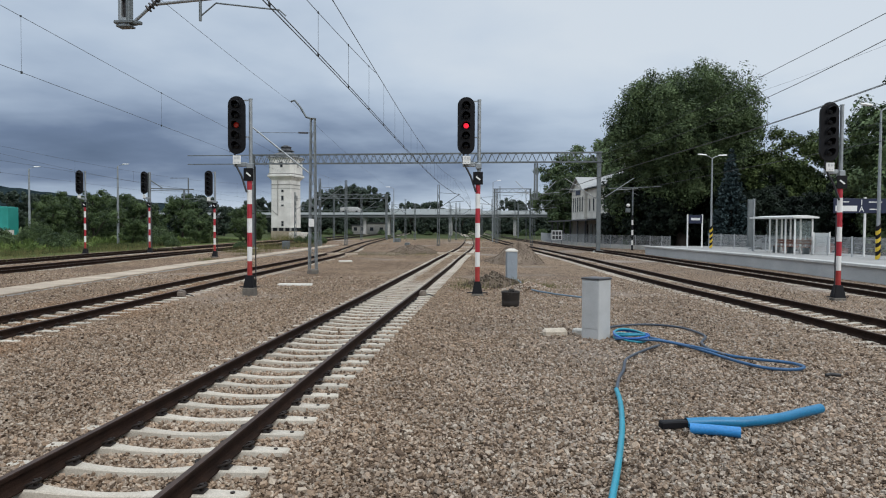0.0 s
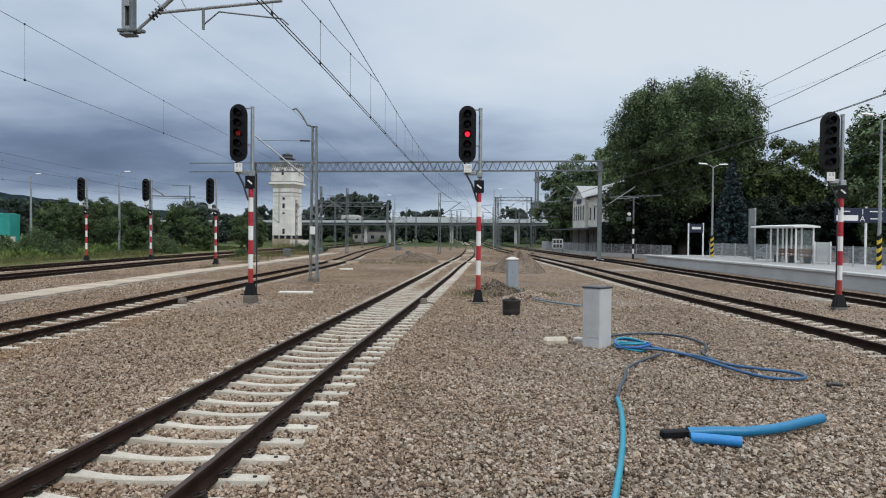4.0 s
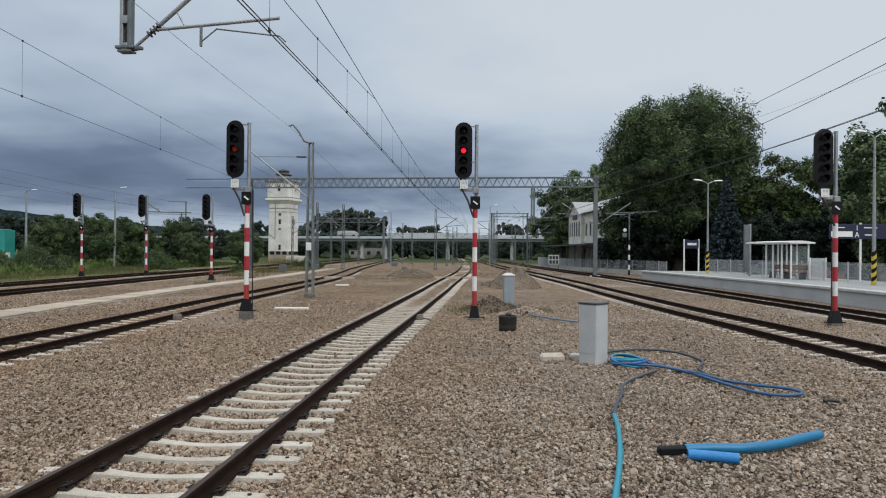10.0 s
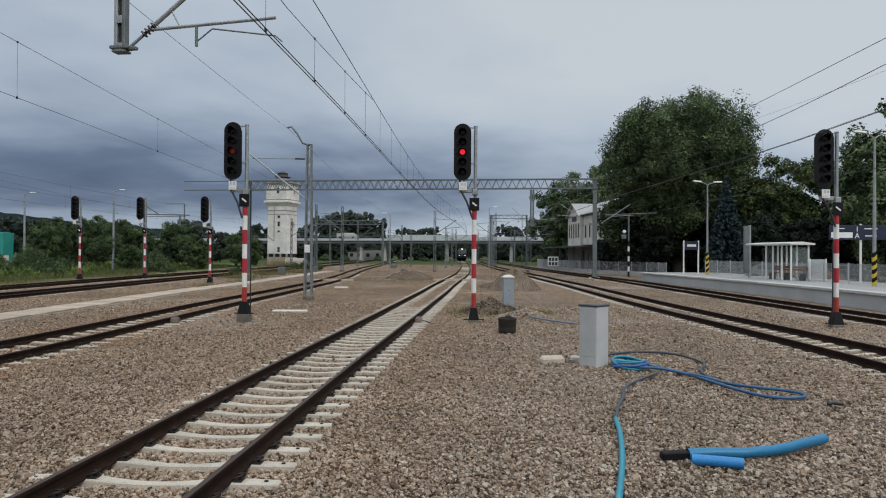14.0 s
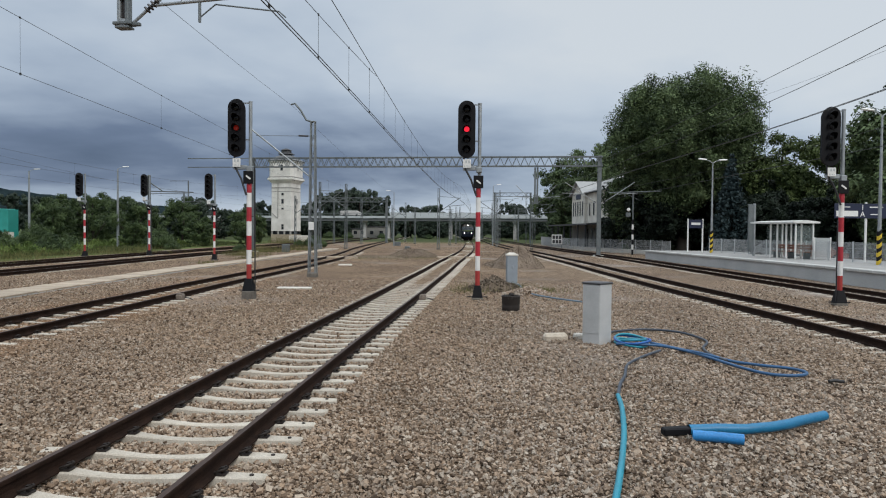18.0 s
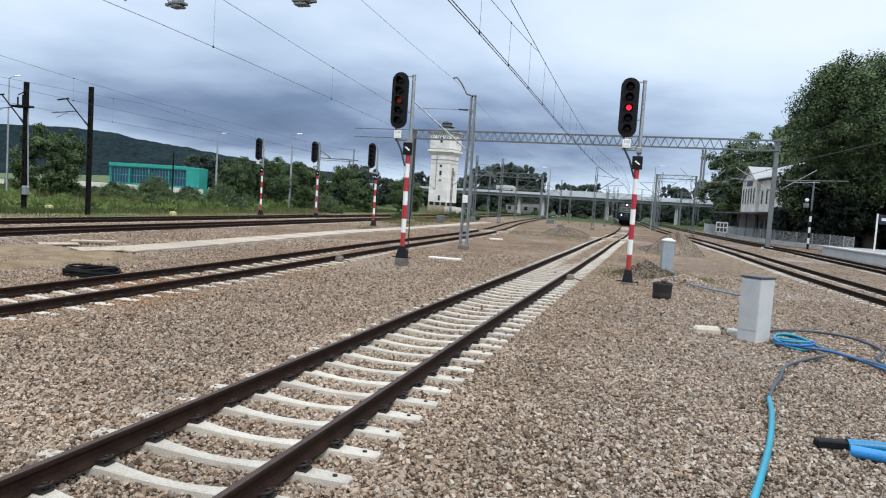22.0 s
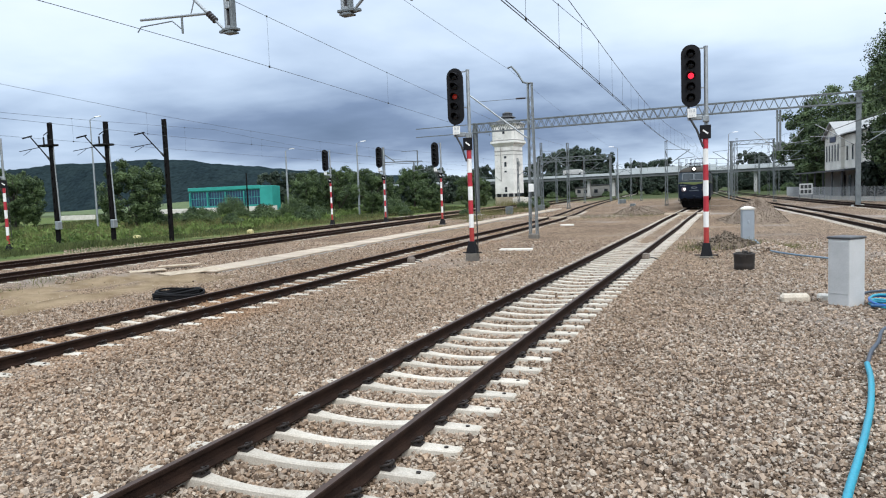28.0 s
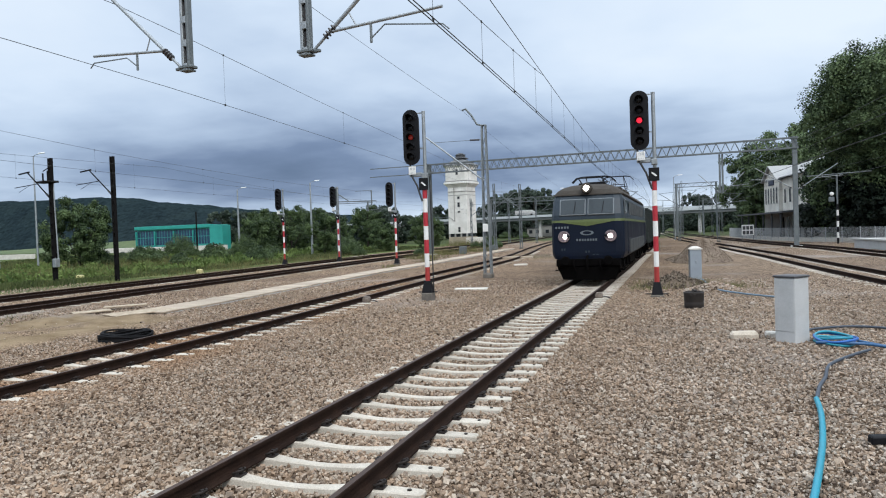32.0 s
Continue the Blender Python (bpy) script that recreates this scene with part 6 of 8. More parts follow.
mesh_fence(EDGE, 22, 63, 4.3, PLAT_Z, 1.15, "grey wire mesh fence along the back of the platform")
LOWFENCE = Line([(74, 14.6), (78, 13.9), (84, 10.9), (94, 7.0), (110, 4.4), (130, 2.2)])
mesh_fence(LOWFENCE, 74, 130, 0, 0.05, 1.5, "pale wire fence beside the station forecourt", 2.6)
solid("low_wall", Shape().loft([[tuple(LOWFENCE.place(y, u, z)) for u, z in ((0.3, -0.2), (0.6, -0.2), (0.6, 0.45), (0.3, 0.45))] for y in np.arange(74, 131, 4.0)]), conc_light, "low pale concrete kerb behind the fence", "kerb", kind="structure")


def shelter():
    m = Matrix.Translation((16.95, 48.7, PLAT_Z)) @ pose(0, 0, 0, 0, 0, 14)
    root = thing("platform_shelter", "white framed glass platform shelter with a flat roof", "shelter", m)
    W, D, H = 0.6, 2.15, 2.3
    for x, ys in ((-W, (-D, -0.55 * D, -0.1 * D, 0.25 * D)), (W, (-D, -0.45 * D, 0.05 * D, 0.5 * D))):
        for y in ys:
            part("post", Shape().box(x - 0.045, y - 0.045, 0, x + 0.045, y + 0.045, H, 0.01), white_p, root)
    part("roof", Shape().loft([[(-W - 0.32, y, H + 0.03), (W + 0.3, y, H), (W + 0.3, y, H + 0.1), (0.0, y, H + 0.2), (-W - 0.32, y, H + 0.12)] for y in (-D - 0.25, D + 0.35)]), white_p, root, "flat white roof slab")
    for y0, y1 in ((-D, -0.45 * D), (-0.45 * D, 0.05 * D), (0.05 * D, 0.5 * D)):
        p = part("glass_pane", Shape().box(W - 0.01, y0 + 0.06, 0.25, W + 0.01, y1 - 0.06, H - 0.15), shelter_glass, root)
        p.visible_shadow = False
    for y in (-D, 0.5 * D):
        p = part("glass_pane", Shape().box(-W + 0.06, y - 0.01, 0.25, W - 0.06, y + 0.01, H - 0.15), shelter_glass, root)
        p.visible_shadow = False
    sc = thing("wind_screen", "low frosted white screen beside the shelter", "screen", m @ Matrix.Translation((0.85, -D - 0.5, 0)))
    part("pane", Shape().box(-0.46, -0.012, 0.12, 0.56, 0.012, 1.38, 0.004), frosted, sc, "frosted white pane")
    for x in (-0.5, 0.6):
        part("post", Shape().box(x - 0.035, -0.03, 0, x + 0.035, 0.03, 1.42, 0.006), white_p, sc)
    b = thing("bench", "reddish wooden bench inside the shelter", "bench", m @ Matrix.Translation((0.25, -0.4, 0)))
    for k in range(3):
        part("seat_slat", Shape().box(-0.22 + k * 0.15, -1.8, 0.43, -0.09 + k * 0.15, 1.8, 0.47, 0.01), bench_wood, b)
    for k in range(2):
        part("back_slat", Shape().box(0.24, -1.8, 0.62 + k * 0.16, 0.28, 1.8, 0.75 + k * 0.16, 0.01), bench_wood, b)
    for y in (-1.6, 0, 1.6):
        part("leg", Shape().box(-0.2, y - 0.03, 0, 0.28, y + 0.03, 0.42, 0.01).box(0.28, y - 0.03, 0.3, 0.31, y + 0.03, 0.95, 0.005), galv_dark, b)


bench_wood = mat("bench_wood", (0.22, 0.085, 0.05), 0.6, 0, 0.25, 4, 50, 0.1)
shelter()


def info_pylon(x, y, h, turn, label):
    root = thing("information_pylon", label, "information board", Matrix.Translation((x, y, PLAT_Z)) @ pose(0, 0, 0, 0, 0, turn))
    part("body", Shape().box(-0.12, -0.08, 0.3, 0.26, 0.08, h, 0.02), galv_dark, root)
    part("post", Shape().box(0.264, -0.1, 0, 0.40, 0.1, h + 0.06, 0.02), galv, root)


info_pylon(16.0, 52.8, 3.75, 10, "tall pale grey information pylon at the end of the shelter")


def name_sign(x, y, w, zb, zt, turn, label, posts, bars):
    root = thing("station_sign", label, "sign", Matrix.Translation((x, y, PLAT_Z)) @ pose(0, 0, 0, 0, 0, turn))
    for px in posts:
        part("post", Shape().box(px - 0.05, -0.05, 0, px + 0.05, 0.05, zt + 0.08, 0.01), white_p, root)
    b = part("board", Shape().box(-w / 2, -0.10, zb, w / 2, -0.055, zt, 0.01), navy_p, root, "navy blue board")
    for bx, bz, bw, bh in bars:
        part("lettering_bar", Shape().box(bx - bw / 2, -0.106, bz - bh / 2, bx + bw / 2, -0.1005, bz + bh / 2), white_p, b)
    return root


name_sign(13.95, 60.5, 1.2, 2.05, 2.75, 14, "navy station name sign on two white posts", (-0.65, 0.65), ((0, 2.42, 0.8, 0.2),))
ws = name_sign(19.3, 43.0, 3.5, 2.55, 3.4, 10, "navy platform sign with white lettering on a white post", (0.2,), ((-1.05, 3.2, 0.45, 0.05), (0.75, 3.2, 0.8, 0.06), (0.75, 2.78, 0.7, 0.06)))
part("white_panel", Shape().box(-1.65, -0.112, 2.66, -0.35, -0.1065, 2.98), white_p, ws)
for ch, z in (("1", 3.03), ("A", 2.64)):
    cu = bpy.data.curves.new("letter", "FONT")
    cu.body, cu.size, cu.extrude, cu.align_x = ch, 0.44, 0.003, "CENTER"
    lo = new("letter", cu)
    dg = bpy.context.evaluated_depsgraph_get()
    me = bpy.data.meshes.new_from_object(lo.evaluated_get(dg))
    bpy.data.objects.remove(lo)
    me.materials.clear()
    me.materials.append(white_p)
    part("letter", me, None, ws, m=Matrix.Translation((-0.08, -0.112, z)) @ pose(0, 0, 0, 90, 0, 0))

street_lamp(14.9, 59.0, 7.4, "grey platform lamp with two arms and a striped foot", PLAT_Z, (1, -1), True, 20, reach=0.9)
street_lamp(18.45, 39.2, 7.9, "grey platform lamp with a striped foot", PLAT_Z, (1, -1), True, 20, reach=0.9)


# parked cars behind the platform fence
def parked_car(x, y, turn, paint, label):
    root = thing("car", label, "car", Matrix.Translation((x, y, 0.3)) @ pose(0, 0, 0, 0, 0, turn))
    prof = [(-2.0, 0.35), (-2.05, 0.7), (-1.2, 0.92), (-0.6, 1.38), (0.9, 1.42), (1.6, 0.98), (2.0, 0.9), (2.05, 0.4)]
    s = Shape()
    s.loft([[(sx, py, pz) for py, pz in prof] for sx in (-0.78, -0.84, 0.84, 0.78)])
    part("body", s, paint, root)
    for sx in (-1, 1):
        part("side_window", Shape().box(sx * 0.845 - 0.006, -0.75, 0.98, sx * 0.845 + 0.006, 1.1, 1.3), win_dark, root)
        for yy in (-1.25, 1.3):
            w = part("wheel", Shape().cyl((sx * 0.72, yy, 0.32), (sx * 0.87, yy, 0.32), 0.32, 16), rubber, root)
            part("rim", Shape().cyl((sx * 0.871, yy, 0.32), (sx * 0.88, yy, 0.32), 0.18, 10), galv, w)


parked_car(19.5, 57.5, 75, galv_dark, "grey car parked behind the platform fence")
parked_car(20.8, 53.5, 80, bench_wood, "dull red car parked behind the shelter")


# ---- station building --------------------------------------------------------
def station():
    m = Matrix.Translation((11.0, 99.0, 0)) @ pose(0, 0, 0, 0, 0, 9.5)
    root = thing("station_building", "old two-storey cream station building with a canopy", "building", m)
    L, W, H = 20.0, 10.0, 8.5
    part("wall", Shape().box(0, 0, 3.9, W, L, H, 0.03), wall_cream, root)
    # grey instead of cream: the canopy's shade is put into the wall colour
    part("ground_storey", Shape().box(0.004, 0.004, -0.2, W - 0.004, L - 0.004, 3.896, 0.03), wall_grey, root, "ground storey in grey that stands for the canopy's shade")
    # cross gable at the far end of the track side
    s = Shape()
    g0, g1 = L - 8.5, L
    s.loft([[(x, g0, 3.6), (x, g1, 3.6), (x, g1, H), (x, (g0 + g1) / 2, H + 2.0), (x, g0, H)] for x in (-0.5, 4.0)])
    part("gable", s, wall_cream, root)
    # the gable's foot gets the same painted shade
    part("gable_base", Shape().box(-0.49, g0 + 0.004, -0.2, 3.9, g1 - 0.01, 3.596, 0.02), wall_grey, root, "ground storey in grey that stands for the canopy's shade")
    s = Shape()
    s.loft([[(-0.6, y, H), (W / 2, y, H + 2.5), (W + 0.6, y, H), (W + 0.6, y, H + 0.15), (W / 2, y, H + 2.7), (-0.6, y, H + 0.15)] for y in (-0.5, L + 0.5)])
    part("roof", s, roof_pale, root, "pale sheet roof")
    s = Shape()
    for a, b in ((g0 - 0.4, H - 0.15), (g1 + 0.4, H - 0.15)):
        s.loft([[(x, a, b), (x, (g0 + g1) / 2, H + 2.05), (x, (g0 + g1) / 2, H + 2.2), (x, a, b + 0.15)] for x in (-0.95, 4.2)])
    part("gable_roof", s, roof_pale, root)
    for i in range(5):
        y = g0 + 1.1 + i * 1.55
        w = part("window", Shape().box(-0.56, y - 0.33, 5.0, -0.51, y + 0.33, 7.4, 0.01), wall_grey, root)
        part("pane", Shape().box(-0.575, y - 0.25, 5.1, -0.562, y + 0.25, 7.3), win_dark, w)
    for y in (1.5, 4.5, 7.5, 10):
        w = part("window", Shape().box(-0.06, y - 0.5, 4.9, -0.01, y + 0.5, 7.0, 0.01), wall_white, root)
        part("pane", Shape().box(-0.075, y - 0.4, 5.0, -0.062, y + 0.4, 6.9), win_dark, w)
    part("name_board", Shape().box(-0.60, g0 + 2.5, 7.75, -0.51, g0 + 5.5, 8.5, 0.02), navy_p, root)
    for x in (1.6, 4.9, 8.2):
        w = part("window", Shape().box(x - 0.5, -0.05, 4.9, x + 0.5, -0.01, 7.0, 0.01), wall_white, root)
        part("pane", Shape().box(x - 0.4, -0.065, 5.0, x + 0.4, -0.052, 6.9), win_dark, w)
    part("canopy", Shape().loft([[(-4.2, y, 3.4), (-0.02, y, 3.62), (-0.02, y, 3.85), (-4.2, y, 3.62)] for y in (-5, L + 2)]), roof_dark, root, "dark platform canopy roof")
    for y in np.arange(-3, L + 2, 4.5):
        part("canopy_post", Shape().box(-4.0, y - 0.09, 0, -3.8, y + 0.09, 3.42, 0.02), roof_dark, root)
    for y in np.arange(1.0, L, 2.6):
        part("ground_door", Shape().box(-0.05, y - 0.6, 0.2, -0.01, y + 0.6, 3.0, 0.01), win_dark, root)
    part("chimney", Shape().box(4.2, 6, H + 1.5, 5.0, 6.8, H + 3.6, 0.03), wall_grey, root)
    return root


station()


# ---- water tower -------------------------------------------------------------
def water_tower():
    root = thing("water_tower", "old white square water tower with a grey cap", "water tower", Matrix.Translation((-46.85, 129.5, 0)) @ pose(0, 0, 0, 0, 0, -7))

    def quad(h, z, c=0.12):
        k = h - c
        return [(-k, -h, z), (k, -h, z), (h, -k, z), (h, k, z), (k, h, z), (-k, h, z), (-h, k, z), (-h, -k, z)]
    part("shaft", Shape().loft([quad(2.12, 2.2), quad(2.06, 11.4)]), wall_white, root, "tall off-white rendered shaft")
    part("base_wall", Shape().loft([quad(2.16, -0.3), quad(2.16, 1.55)]), base_ochre, root, "stained ochre base")
    part("base_opening", Shape().loft([quad(1.9, 1.55), quad(1.9, 2.2)]), win_dark, root)
    for k in (-1, -0.34, 0.34, 1):
        part("base_pier", Shape().box(k * 1.93 - 0.14, -2.12, 1.552, k * 1.93 + 0.14, -1.9, 2.198), wall_grey, root)
    part("cornice", Shape().loft([quad(2.08, 11.3), quad(2.5, 11.9), quad(2.66, 12.0), quad(2.66, 12.3), quad(2.5, 12.36)]), wall_white, root)
    part("tank_room", Shape().loft([quad(2.5, 12.34, 0.5), quad(2.5, 15.25, 0.5), quad(2.68, 15.4, 0.5), quad(2.68, 15.65, 0.5)]), wall_white, root, "wider off-white tank storey")
    part("roof", Shape().loft([quad(2.85, 15.6, 0.5), quad(2.82, 15.75, 0.5), quad(1.15, 16.75, 0.3), quad(1.1, 16.85, 0.3)]), tower_sheet, root, "grey sheet roof")
    part("lantern", Shape().loft([quad(0.85, 16.8, 0.25), quad(0.85, 17.3, 0.25)]), win_dark, root)
    part("lantern_roof", Shape().loft([quad(1.35, 17.0, 0.4), quad(1.3, 17.12, 0.4), quad(0.85, 17.35, 0.3), quad(0.8, 17.75, 0.3), quad(0.95, 17.8, 0.3), quad(0.3, 18.15, 0.1)]), roof_dark, root, "dark two-tiered cap")
    for z0, z1 in ((12.42, 12.6), (10.35, 10.55), (9.7, 9.8)):
        h = 2.53 if z0 > 12 else 2.11
        part("string_course", Shape().loft([quad(h, z0), quad(h, z1)]), wall_grey, root, "grey weathered band")
    part("downpipe", Shape().cyl((-0.62, -2.2, 4.6), (-0.62, -2.17, 11.3), 0.06, 6).cyl((-0.62, -2.2, 4.6), (-1.9, -2.2, 5.6), 0.05, 6), wall_grey, root)
    for z, h in ((13.7, 1.1), (9.0, 0.5), (7.4, 0.95), (6.3, 0.35), (3.0, 0.5), (2.45, 0.6)):
        y = -2.5 if z > 12 else -2.10
        w = part("window", Shape().box(0.05, y - 0.05, z, 0.6, y + 0.05, z + h, 0.01), wall_grey, root)
        part("pane", Shape().box(0.13, y - 0.065, z + 0.06, 0.52, y - 0.052, z + h - 0.06), win_dark, w)
    for y, z in ((0.0, 13.8), (0.4, 7.4)):
        x = 2.5 if z > 12 else 2.10
        w = part("window", Shape().box(x - 0.05, y - 0.3, z, x + 0.05, y + 0.3, z + 1.0, 0.01), wall_grey, root)
        part("pane", Shape().box(x + 0.052, y - 0.2, z + 0.08, x + 0.065, y + 0.2, z + 0.92), roof_pale, w)
    part("annexe", Shape().box(2.2, -3.2, -0.2, 6.0, 1.5, 1.35, 0.03), wall_cream, root, "low pale annexe")


base_ochre = mat("ochre_base_render", (0.42, 0.36, 0.26), 0.9, 0, 0.3, 0.9, 12, 0.2, (0.26, 0.22, 0.16))
tower_sheet = mat("dull_grey_sheet", (0.17, 0.175, 0.18), 0.7, 0.1, 0.25, 1, 20, 0.15, (0.11, 0.115, 0.12))
water_tower()


# ---- road bridge -------------------------------------------------------------
def bridge():
    root = thing("road_bridge", "long grey concrete road bridge across the yard", "bridge")
    x0, x1, y = -150, 20, 222
    part("deck", Shape().loft([[(x, y + q, z + 0.004 * (x + 40)) for q, z in ((0, 5.75), (11, 5.75), (11, 7.05), (0, 7.05))] for x in np.arange(x0, x1 + 1, 10.0)]), bridge_conc, root)
    part("edge_beam", Shape().loft([[(x, y - 0.5 + q, z + 0.004 * (x + 40)) for q, z in ((0, 6.6), (0.48, 6.6), (0.48, 7.35), (0, 7.35))] for x in np.arange(x0, x1 + 1, 10.0)]), barrier_m, root, "pale parapet edge")
    for x in (-104, -79, -54.0, -46, -25.3, -4.5, 14):
        part("pier", Shape().loft([[(x + sx * w, y + 2.5 + sy * 0.7, z) for sx, sy in ((-1, -1), (1, -1), (1, 1), (-1, 1))] for z, w in ((-0.3, 0.45), (5.0, 0.45), (5.4, 0.8), (5.9 + 0.004 * (x + 40), 0.8))]), conc, root)
    for i in range(20):
        xa = -45 + i * 2.5
        part("barrier_panel", Shape().box(xa, y - 0.2, 7.3, xa + 2.44, y - 0.1, 8.5 if i < 12 else 8.0, 0.02), barrier_m, root)
    for x in np.arange(-140, -46, 3.0):
        part("railing_post", Shape().box(x - 0.05, y - 0.3, 7.0, x + 0.05, y - 0.2, 8.1), galv_dark, root)
    part("railing_bar", Shape().bar((-142, y - 0.25, 7.6), (-46, y - 0.25, 8.05), 0.1), galv_dark, root)
    # embankment that carries the road off to the left
    solid("embankment", Shape().loft([[(-150 - k * 40, y - 12, -0.3), (-150 - k * 40, y + 24, -0.3), (-150 - k * 40, y + 12, max(0.5, 6.4 - k * 1.3)), (-150 - k * 40, y - 0.5, max(0.5, 6.4 - k * 1.3))] for k in range(6)]), grass_bank, "grassy road embankment", "embankment", kind="structure")
    v = thing("delivery_van", "white van driving over the bridge", "van", Matrix.Translation((-59, y + 3.0, 7.0)))
    part("body", Shape().box(-3.4, -1.1, 0.5, 2.2, 1.1, 2.1, 0.15), conc, v)
    part("cab", Shape().loft([[(2.2, -1.0, 0.5), (2.2, 1.0, 0.5), (2.2, 1.0, 1.95), (2.2, -1.0, 1.95)], [(3.4, -1.0, 0.5), (3.4, 1.0, 0.5), (3.4, 1.0, 1.4), (3.4, -1.0, 1.4)]]), conc, v)
    for xx in (-2.2, 2.2):
        part("wheel", Shape().cyl((xx, -1.1, 0.45), (xx, 1.1, 0.45), 0.45, 12), rubber, v)


grass_bank = mat("bank_grass", (0.10, 0.13, 0.045), 0.95, 0, 0.35, 0.3, 3, 0.0, (0.055, 0.085, 0.03))
bridge()


# ---- green hall, hills -------------------------------------------------------
hall_glass = mat("hall_glazing", (0.03, 0.07, 0.13), 0.2, 0, 0.4, 0.5, 5, 0.0, (0.015, 0.03, 0.05))


def green_hall():
    root = thing("industrial_hall", "long teal-green industrial hall with a glazed front", "building", Matrix.Translation((-147, 162, 0.5)) @ pose(0, 0, 0, 0, 0, 4))
    part("body", Shape().box(-16.6, 0, -0.7, 10.0, 8, 6.9, 0.05), green_sheet, root)
    part("side_block", Shape().box(10.02, -1.0, -0.7, 14.4, 3, 6.6, 0.05), green_sheet, root)
    part("fascia", Shape().box(-16.9, -0.8, 6.0, 10.0, -0.02, 7.0, 0.05), green_sheet, root, "bright green roof band")
    for i in range(13):
        w = part("window", Shape().box(-16.3 + i * 1.98, -0.05, 1.3, -14.45 + i * 1.98, -0.01, 5.7, 0.01), hall_glass, root, "dark blue glazing")
        part("mullion", Shape().box(-15.45 + i * 1.98, -0.08, 1.3, -15.35 + i * 1.98, -0.052, 5.7), green_sheet, w)
        part("transom", Shape().box(-16.3 + i * 1.98, -0.075, 3.5, -14.45 + i * 1.98, -0.052, 3.62), green_sheet, w)
    for i in range(4):
        part("column", Shape().box(-16.6 + i * 6.8, -0.75, 0, -16.3 + i * 6.8, -0.35, 5.5, 0.02), green_sheet, root)
    part("apron", Shape().box(-24, -6, -0.7, 16, -1.05, 0.75, 0.05), conc_light, root, "pale retaining wall in front")


green_hall()


def hill():
    prof = Line([(-1700, 60), (-1180, 82), (-1040, 79), (-913, 77), (-796, 64), (-650, 48), (-500, 35), (-300, 24), (-100, 20), (300, 17), (900, 20)])
    rng = np.random.default_rng(9)
    xs, ys = np.arange(-1700, 900, 7.0), np.concatenate([np.arange(690, 822, 4.0), np.arange(860, 1301, 110.0)])
    slope = Line([(690, -0.05), (730, 0.32), (775, 0.80), (800, 1.0), (1050, 0.7), (1300, 0.0)])
    verts, faces, n = [], [], len(ys)
    for i, x in enumerate(xs):
        z = prof.at(x) + 3.0 * noise.noise((x * 0.02, 1, 0)) + 1.2 * noise.noise((x * 0.11, 4, 2))
        for j, y in enumerate(ys):
            # single crowns stand out of the canopy
            crown = 1.6 * noise.noise((x * 0.075, y * 0.075, 7)) + 2.6 * abs(noise.noise((x * 0.17, y * 0.17, 3)))
            verts.append((x + rng.uniform(-2, 2), y + rng.uniform(-1.2, 1.2), z * slope.at(y) + crown * (j > 0) - (1.0 if j == 0 else 5.0)))
            if i and j:
                faces.append(((i - 1) * n + j - 1, i * n + j - 1, i * n + j, (i - 1) * n + j))
    solid("hill", fast_mesh("hill", np.array(verts), np.array(faces), hill_m), None, "dark wooded hills along the horizon", "hill", kind="structure")


hill()


# ---- trees -------------------------------------------------------------------
def put(root, x, y, z=0.0, turn=0.0, scale=1.0):
    root.matrix_basis = pose(x, y, z, 0, 0, turn) @ Matrix.Scale(scale, 4)
    return root


put(broadleaf(20.3, 17.4, 6.2, 31, leaf_deep, 1500, 130, 0.125, "huge old dense broadleaf tree with a rounded crown", trunk=0.7, taper=0.5, flat=0.72), 17.7, 82.5)
t2 = put(broadleaf(13.5, 12.5, 0.2, 32, leaf_deep, 340, 90, 0.16, "dense green broadleaf tree behind the platform"), 26, 90)
# undergrowth whose leaf colour carries the shade beneath the crowns
t6 = put(broadleaf(9.0, 11.5, 0.0, 36, leaf_shaded, 300, 80, 0.2, "dense undergrowth with the trees' shade put into its dark leaves"), 24, 80, 0, 60, 0.9)
t3 = broadleaf(14, 12, 0.2, 33, leaf_fresh, 320, 90, 0.16, "leafy green tree behind the platform")
put(t3, 37, 66)
put(spruce(10.0, 4.4, 34, "blue-grey spruce behind the platform fence"), 18.9, 68)


def tree_copy(src, x, y, s, turn, label="", z=0.0):
    c = copy_thing(src, pose(x, y, z, 0, 0, turn))
    c.matrix_basis = pose(x, y, z, 0, 0, turn) @ Matrix.Scale(s, 4)
    if label:
        c["label"] = label
    return c


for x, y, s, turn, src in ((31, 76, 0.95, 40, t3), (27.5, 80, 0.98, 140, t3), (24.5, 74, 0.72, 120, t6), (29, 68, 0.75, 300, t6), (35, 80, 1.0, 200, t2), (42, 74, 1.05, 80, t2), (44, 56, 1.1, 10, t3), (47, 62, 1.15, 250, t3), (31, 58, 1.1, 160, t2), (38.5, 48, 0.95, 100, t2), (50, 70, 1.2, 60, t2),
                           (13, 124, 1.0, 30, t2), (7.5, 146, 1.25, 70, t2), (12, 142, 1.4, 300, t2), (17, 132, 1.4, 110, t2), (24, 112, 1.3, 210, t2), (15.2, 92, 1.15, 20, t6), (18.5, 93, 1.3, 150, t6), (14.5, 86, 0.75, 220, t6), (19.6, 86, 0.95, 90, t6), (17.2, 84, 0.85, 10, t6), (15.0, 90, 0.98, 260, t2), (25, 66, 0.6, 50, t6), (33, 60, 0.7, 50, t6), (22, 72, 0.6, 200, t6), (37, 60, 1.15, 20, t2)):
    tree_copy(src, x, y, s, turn)
